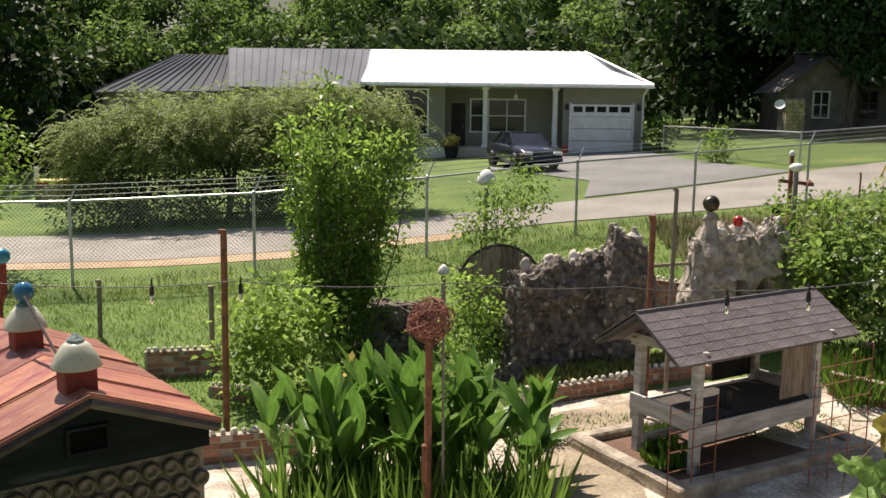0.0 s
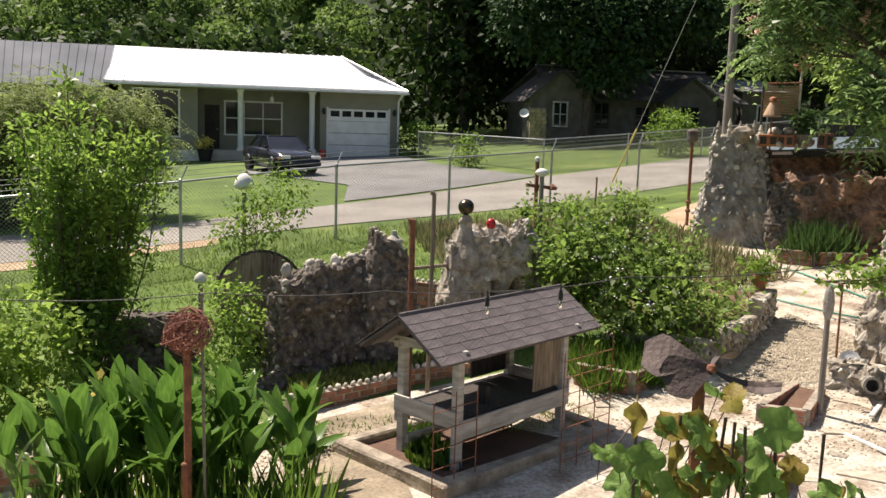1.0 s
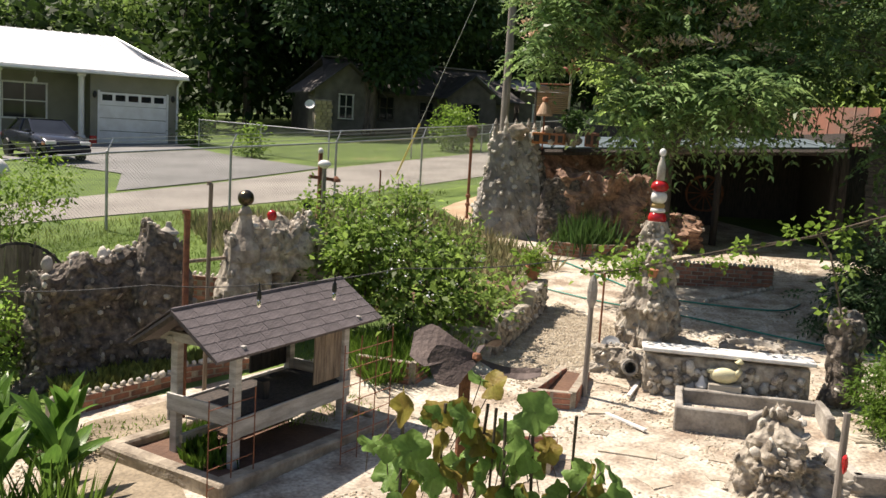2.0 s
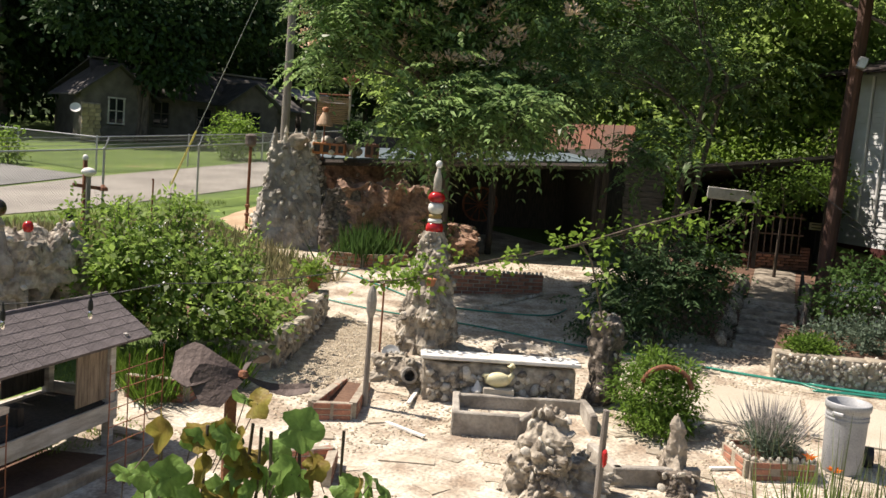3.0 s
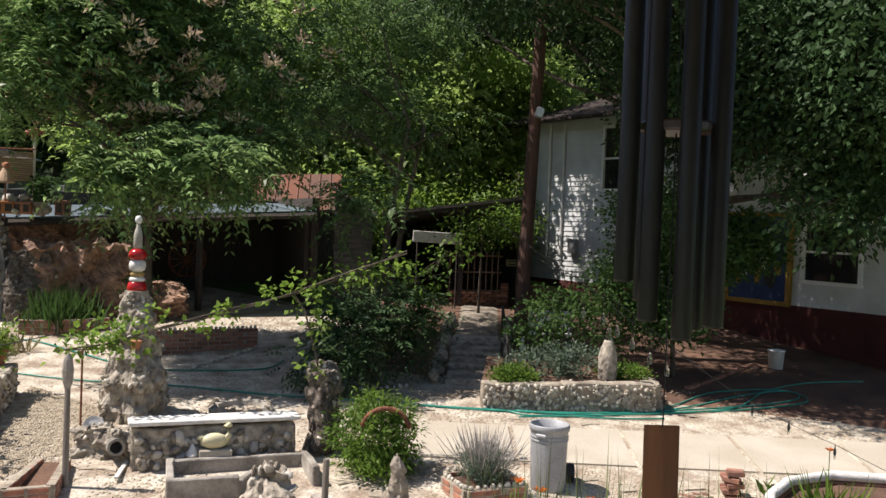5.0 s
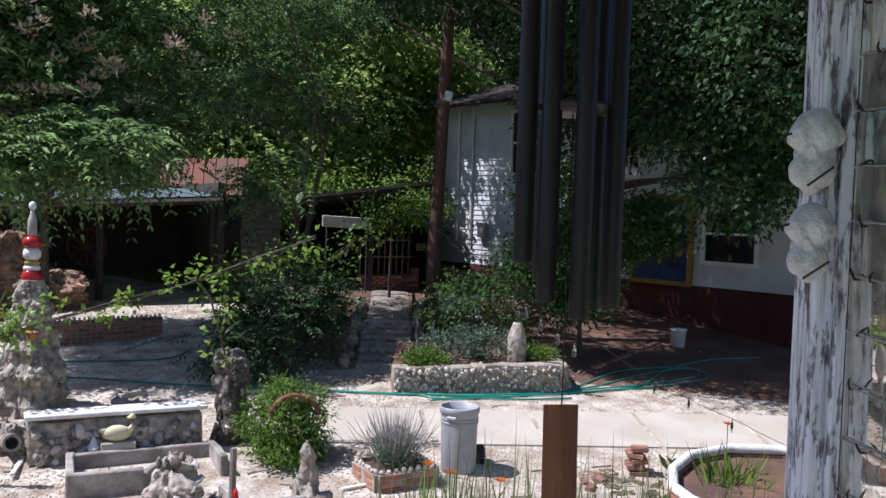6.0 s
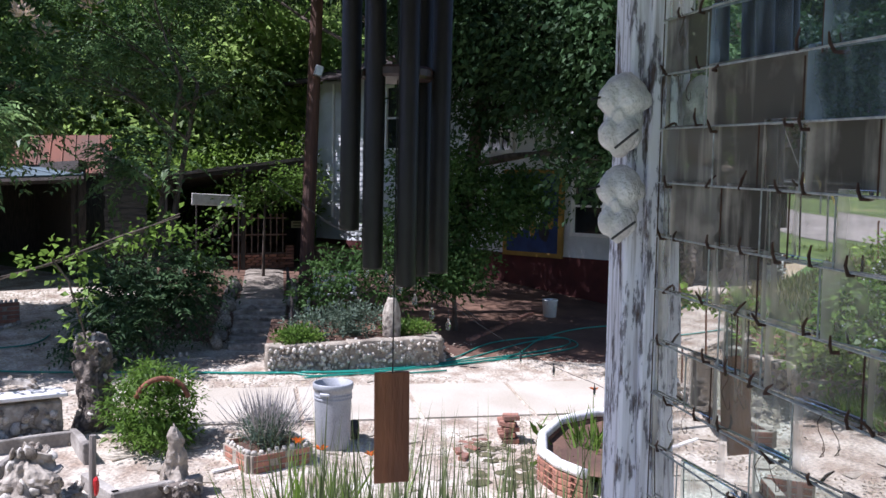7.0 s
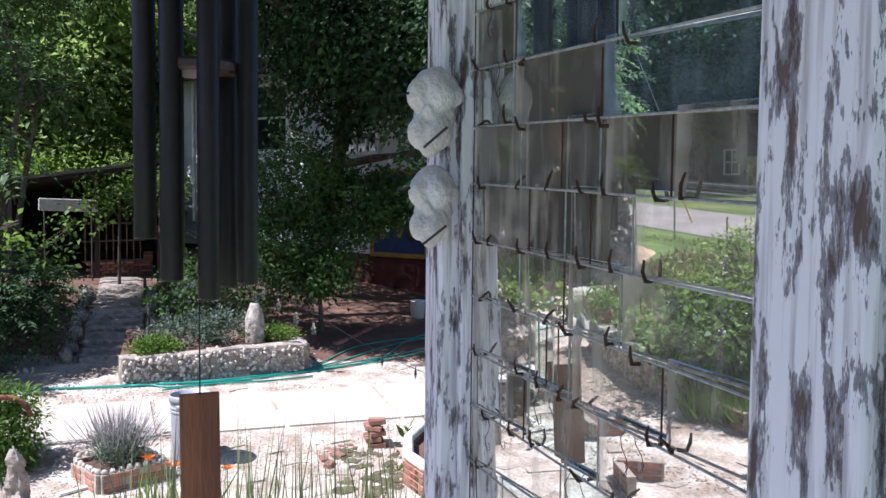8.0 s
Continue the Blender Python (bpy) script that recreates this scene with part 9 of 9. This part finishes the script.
    for x in (-0.35, 0.35):
        part("post", rod(bmesh.new(), (x, 0.02, -0.2), (x, 0.02, 1.26 + 0.26 * (x > 0)), 0.026), DARK_WOOD if x < 0 else PALE_STONE, p)
    part("figurine", lump(bmesh.new(), (0.35, 0.02, 1.60), (0.15, 0.08, 0.09), 4, 0.35, 3), material("red_clay_glaze", (0.34, 0.09, 0.05), (0.24, 0.06, 0.04), 8, 0.7), p)
    g = empty("glass_ball", on(11.25, 15.75, 0.12), "silver-grey glass ball on the ground", "ornament")
    part("ball", lump(bmesh.new(), (0, 0, 0), (0.14, 0.14, 0.14), 1, 0.02, 3), material("silver_ball", (0.45, 0.45, 0.55), (0.35, 0.35, 0.45), 5, 0.15, metal=0.6, bump=0), g, smooth=True)
    b = empty("paint_bucket", on(18.45, 3.6), "white plastic bucket on bare soil", "bucket")
    part("body", lathe(bmesh.new(), [(0.13, 0), (0.155, 0.34), (0.17, 0.35), (0.165, 0.37), (0.15, 0.36), (0.12, 0.03)], seg=24), WHITE_PAINT, b, smooth=True)
    part("bail", tube(bmesh.new(), [(0.16 * math.cos(a), 0.02, 0.33 - 0.14 * math.sin(a)) for a in np.linspace(0, math.pi, 12)], 0.006, 5), GALVANISED, b)
    pot = empty("flower_pot", (8.05, 12.2, ground_z(8.05, 12.2) + 0.5), "terracotta pot with a trailing plant on the wall", "pot")
    part("pot", lathe(bmesh.new(), [(0.07, -0.1), (0.11, 0.12), (0.125, 0.12), (0.125, 0.16), (0.1, 0.16), (0.09, 0.1)], seg=18), TERRACOTTA, pot)
    tagged(quads("plant", leaves(clumps((0, 0, 0.3), (0.22, 0.22, 0.2), 24, 0.5), 8, 0.06, 0.09, 0.6), LIGHT_LEAF, pot), kind="stuff")
    fp = empty("porch_pot", (-0.3, 42.6, ground_z(-0.3, 42.6)), "black planter with yellow flowers on the porch step", "pot")
    part("pot", lathe(bmesh.new(), [(0.25, 0), (0.35, 0.5), (0.38, 0.55), (0.3, 0.55)], seg=16), BLACK, fp)
    quads("flowers", leaves(clumps((0, 0, 0.8), (0.35, 0.3, 0.25), 30, 0.5), 8, 0.08, 0.14, 0.7), bpy.data.materials["yellow_petal"], fp)
    k = empty("red_can", on(5.0, 42.9), "small red fuel can by the garage", "can")
    part("can", boxed((0, 0, 0.2), (0.3, 0.25, 0.4), bevel=0.04), RED_GLOSS, k)
    w = empty("wooden_bin", on(-13.2, 29.6), "tan slatted wooden bin with a yellow and red lid", "bin", turn=8)
    for k in range(5):
        part("slat", boxed((-0.4 + 0.2 * k, 0, 0.35), (0.19, 0.6, 0.75), bevel=0.01), BARE_WOOD, w)
    part("lid", boxed((0.1, 0, 0.80), (1.2, 0.7, 0.10), bevel=0.03), bpy.data.materials["yellow_plastic"], w)
    part("trim", boxed((0.05, -0.36, 0.74), (0.9, 0.03, 0.06)), RED_GLOSS, w)
    part("post", boxed((-0.55, 0.1, 0.6), (0.12, 0.12, 1.3), bevel=0.01), WHITE_PAINT, w)
    s = empty("soil_edging", (0, 0, 0), "row of bricks edging bare soil", "edging")
    for i in range(14):
        f = i / 13
        x, y = 15.7 + 2.6 * f, 4.5 - 0.5 * f
        piece("brick", BRICK_MESH, s, pose(*on(x, y, 0.04), 0, 0, -12 + rng.normal() * 8))


grotto_top()

# ---- loose paving pieces, pebbles and stains, nearest stretch of the courtyard ----
def flagstones():
    t = empty("flagstones", (0, 0, 0), "irregular pale flagstones set in the courtyard", "paving", kind="structure")
    meshes = []
    for k in range(6):
        bm = bmesh.new()
        n = 7
        r = [0.5 + 0.8 * rng.random() for _ in range(n)]
        slab(bm, [(r[i] * math.cos((i + 0.5 * math.sin(i * 2.3 + k)) * math.tau / n), r[i] * math.sin((i + 0.5 * math.sin(i * 2.3 + k)) * math.tau / n), 0.016) for i in range(n)], 0.04)
        meshes.append(shared("flagstone", bm, FLAG))
    spots = []
    tries = 0
    while len(spots) < 290 and tries < 9000:
        tries += 1
        x, y = rng.uniform(0.5, 13.2), rng.uniform(1.5, 10.5)
        r = rng.uniform(0.10, 0.30)
        if y > 10 - 0.12 * abs(x - 4) * 3 and x < 4.4 or (1.2 < x < 4.4 and 7.6 < y < 10.2) or (5.0 < x < 7.2 and 8.5 < y < 10.4):
            continue
        if abs((x - 9.7) * 0.84 + (y - 6.6) * 0.54 - 0.55) < 0.95 and x > 9.4:
            continue
        if all((x - a) ** 2 + (y - b) ** 2 > (r + c + 0.02) ** 2 for a, b, c in spots):
            spots.append((x, y, r))
    for i, (x, y, r) in enumerate(spots):
        piece("flagstone", meshes[i % 6], t, Matrix.LocRotScale(Vector(on(x, y, -0.001)), Euler((0, 0, rng.uniform(0, 6))), (r, r * rng.uniform(0.7, 1.0), 1)))
    p = np.array([on(*q, 0.018) for q in scatter(16000, 0.5, 15.5, 1.0, 14.5, lambda x, y: not (1.3 < x < 4.3 and 7.6 < y < 10) and y < 9.9 + 0.55 * max(0, x - 4.4) and noise.noise(Vector((x * 0.9, y * 0.9, 3))) > -0.05)])
    pebbles("courtyard_pebbles", p, 0.012, 0.035, "pebbles and chips pressed into the courtyard")
    mosaic = [q for q in scatter(7000, 6.0, 8.6, 9.4, 12.4, lambda x, y: 0 < (x - 6.15) * 0.55 - (y - 9.5) * -0.0 and y > 9.45 + 0.15 * (x - 6.1) and y < 10.45 + 0.75 * (x - 6.2) and y > 9.45 + 1.1 * (x - 7.7) and x > 6.1)]
    pebbles("pebble_mosaic", np.array([on(*q, 0.022) for q in mosaic]), 0.015, 0.026, "ground set with rows of small tan pebbles")


def pebbles(name, p, s0, s1, label):
    """Flattened octahedra as one joined mesh."""
    n = len(p)
    s = rng.uniform(s0, s1, n)[:, None]
    a = rng.uniform(0, math.tau, n)
    ex = np.stack([np.cos(a), np.sin(a), np.zeros(n)], 1) * s
    ey = np.stack([-np.sin(a), np.cos(a), np.zeros(n)], 1) * s * 0.75
    up = np.array([0, 0, 1.0]) * s * 0.22
    top = [ex * 0.5 + up, ey * 0.5 + up, -ex * 0.5 + up, -ey * 0.5 + up]
    low = [ex - up, ey - up, -ex - up, -ey - up]
    out = [np.stack([p + top[0], p + top[1], p + top[2], p + top[3]], 1)]
    for i in range(4):
        j = (i + 1) % 4
        out.append(np.stack([p + low[i], p + low[j], p + top[j], p + top[i]], 1))
    tagged(quads(name, np.concatenate(out), PEBBLE), label, "pebbles", kind="stuff")


PEBBLE = material("pebble", (0.52, 0.45, 0.34), (0.34, 0.28, 0.20), 9, 0.85, bump=0, third=(0.64, 0.60, 0.52))
flagstones()


def moss():
    """Thin irregular cushions of moss and dirt on the paving."""
    m = material("dark_moss", (0.13, 0.115, 0.055), (0.07, 0.065, 0.035), 9, 0.95, bump=0.9, fine=60)
    r2 = random.Random(5)
    bm = bmesh.new()
    for x, y in [(10.71, 3.05), (10.75, 2.78), (10.88, 2.5), (10.25, 2.76), (10.3, 2.47), (10.14, 2.18), (9.78, 2.58), (10.77, 2.1)]:
        for k in range(7):
            px, py, s = x + r2.gauss(0, 0.13), y + r2.gauss(0, 0.13), r2.uniform(0.04, 0.13)
            lump(bm, on(px, py, 0.012), (s, s * r2.uniform(0.5, 1.0), 0.012), seed=k + 7 * len(bm.verts), rough=0.55, level=2)
    solo("moss_patch", bm, m, "dark moss and dirt cushions on the pale paving", "moss", kind="stuff")


moss()


def garden_details():
    p = empty("carved_pole", on(6.35, 5.1), "short grey pole hung with a red ornament", "pole")
    part("pole", rod(bmesh.new(), (0, 0, -0.1), (0.02, 0, 1.18), 0.035, 0.028, 9), POLE_WOOD, p)
    part("ornament", lump(bmesh.new(), (0.0, -0.045, 0.78), (0.03, 0.02, 0.085), 3, 0.3, 2), RED_GLOSS, p, "red glazed ornament")
    for k, (x, y, s) in enumerate(((7.35, 8.75, 0.9), (6.55, 7.95, 0.62), (8.9, 5.3, 0.5))):
        b = empty("loose_board", on(x, y, 0.03), "pale loose board lying on the paving", "board", "loose boards", turn=40 + 55 * k)
        part("board", boxed((0, 0, 0), (s, 0.05, 0.03), 0, 0.005), WHITEWASH, b)


garden_details()
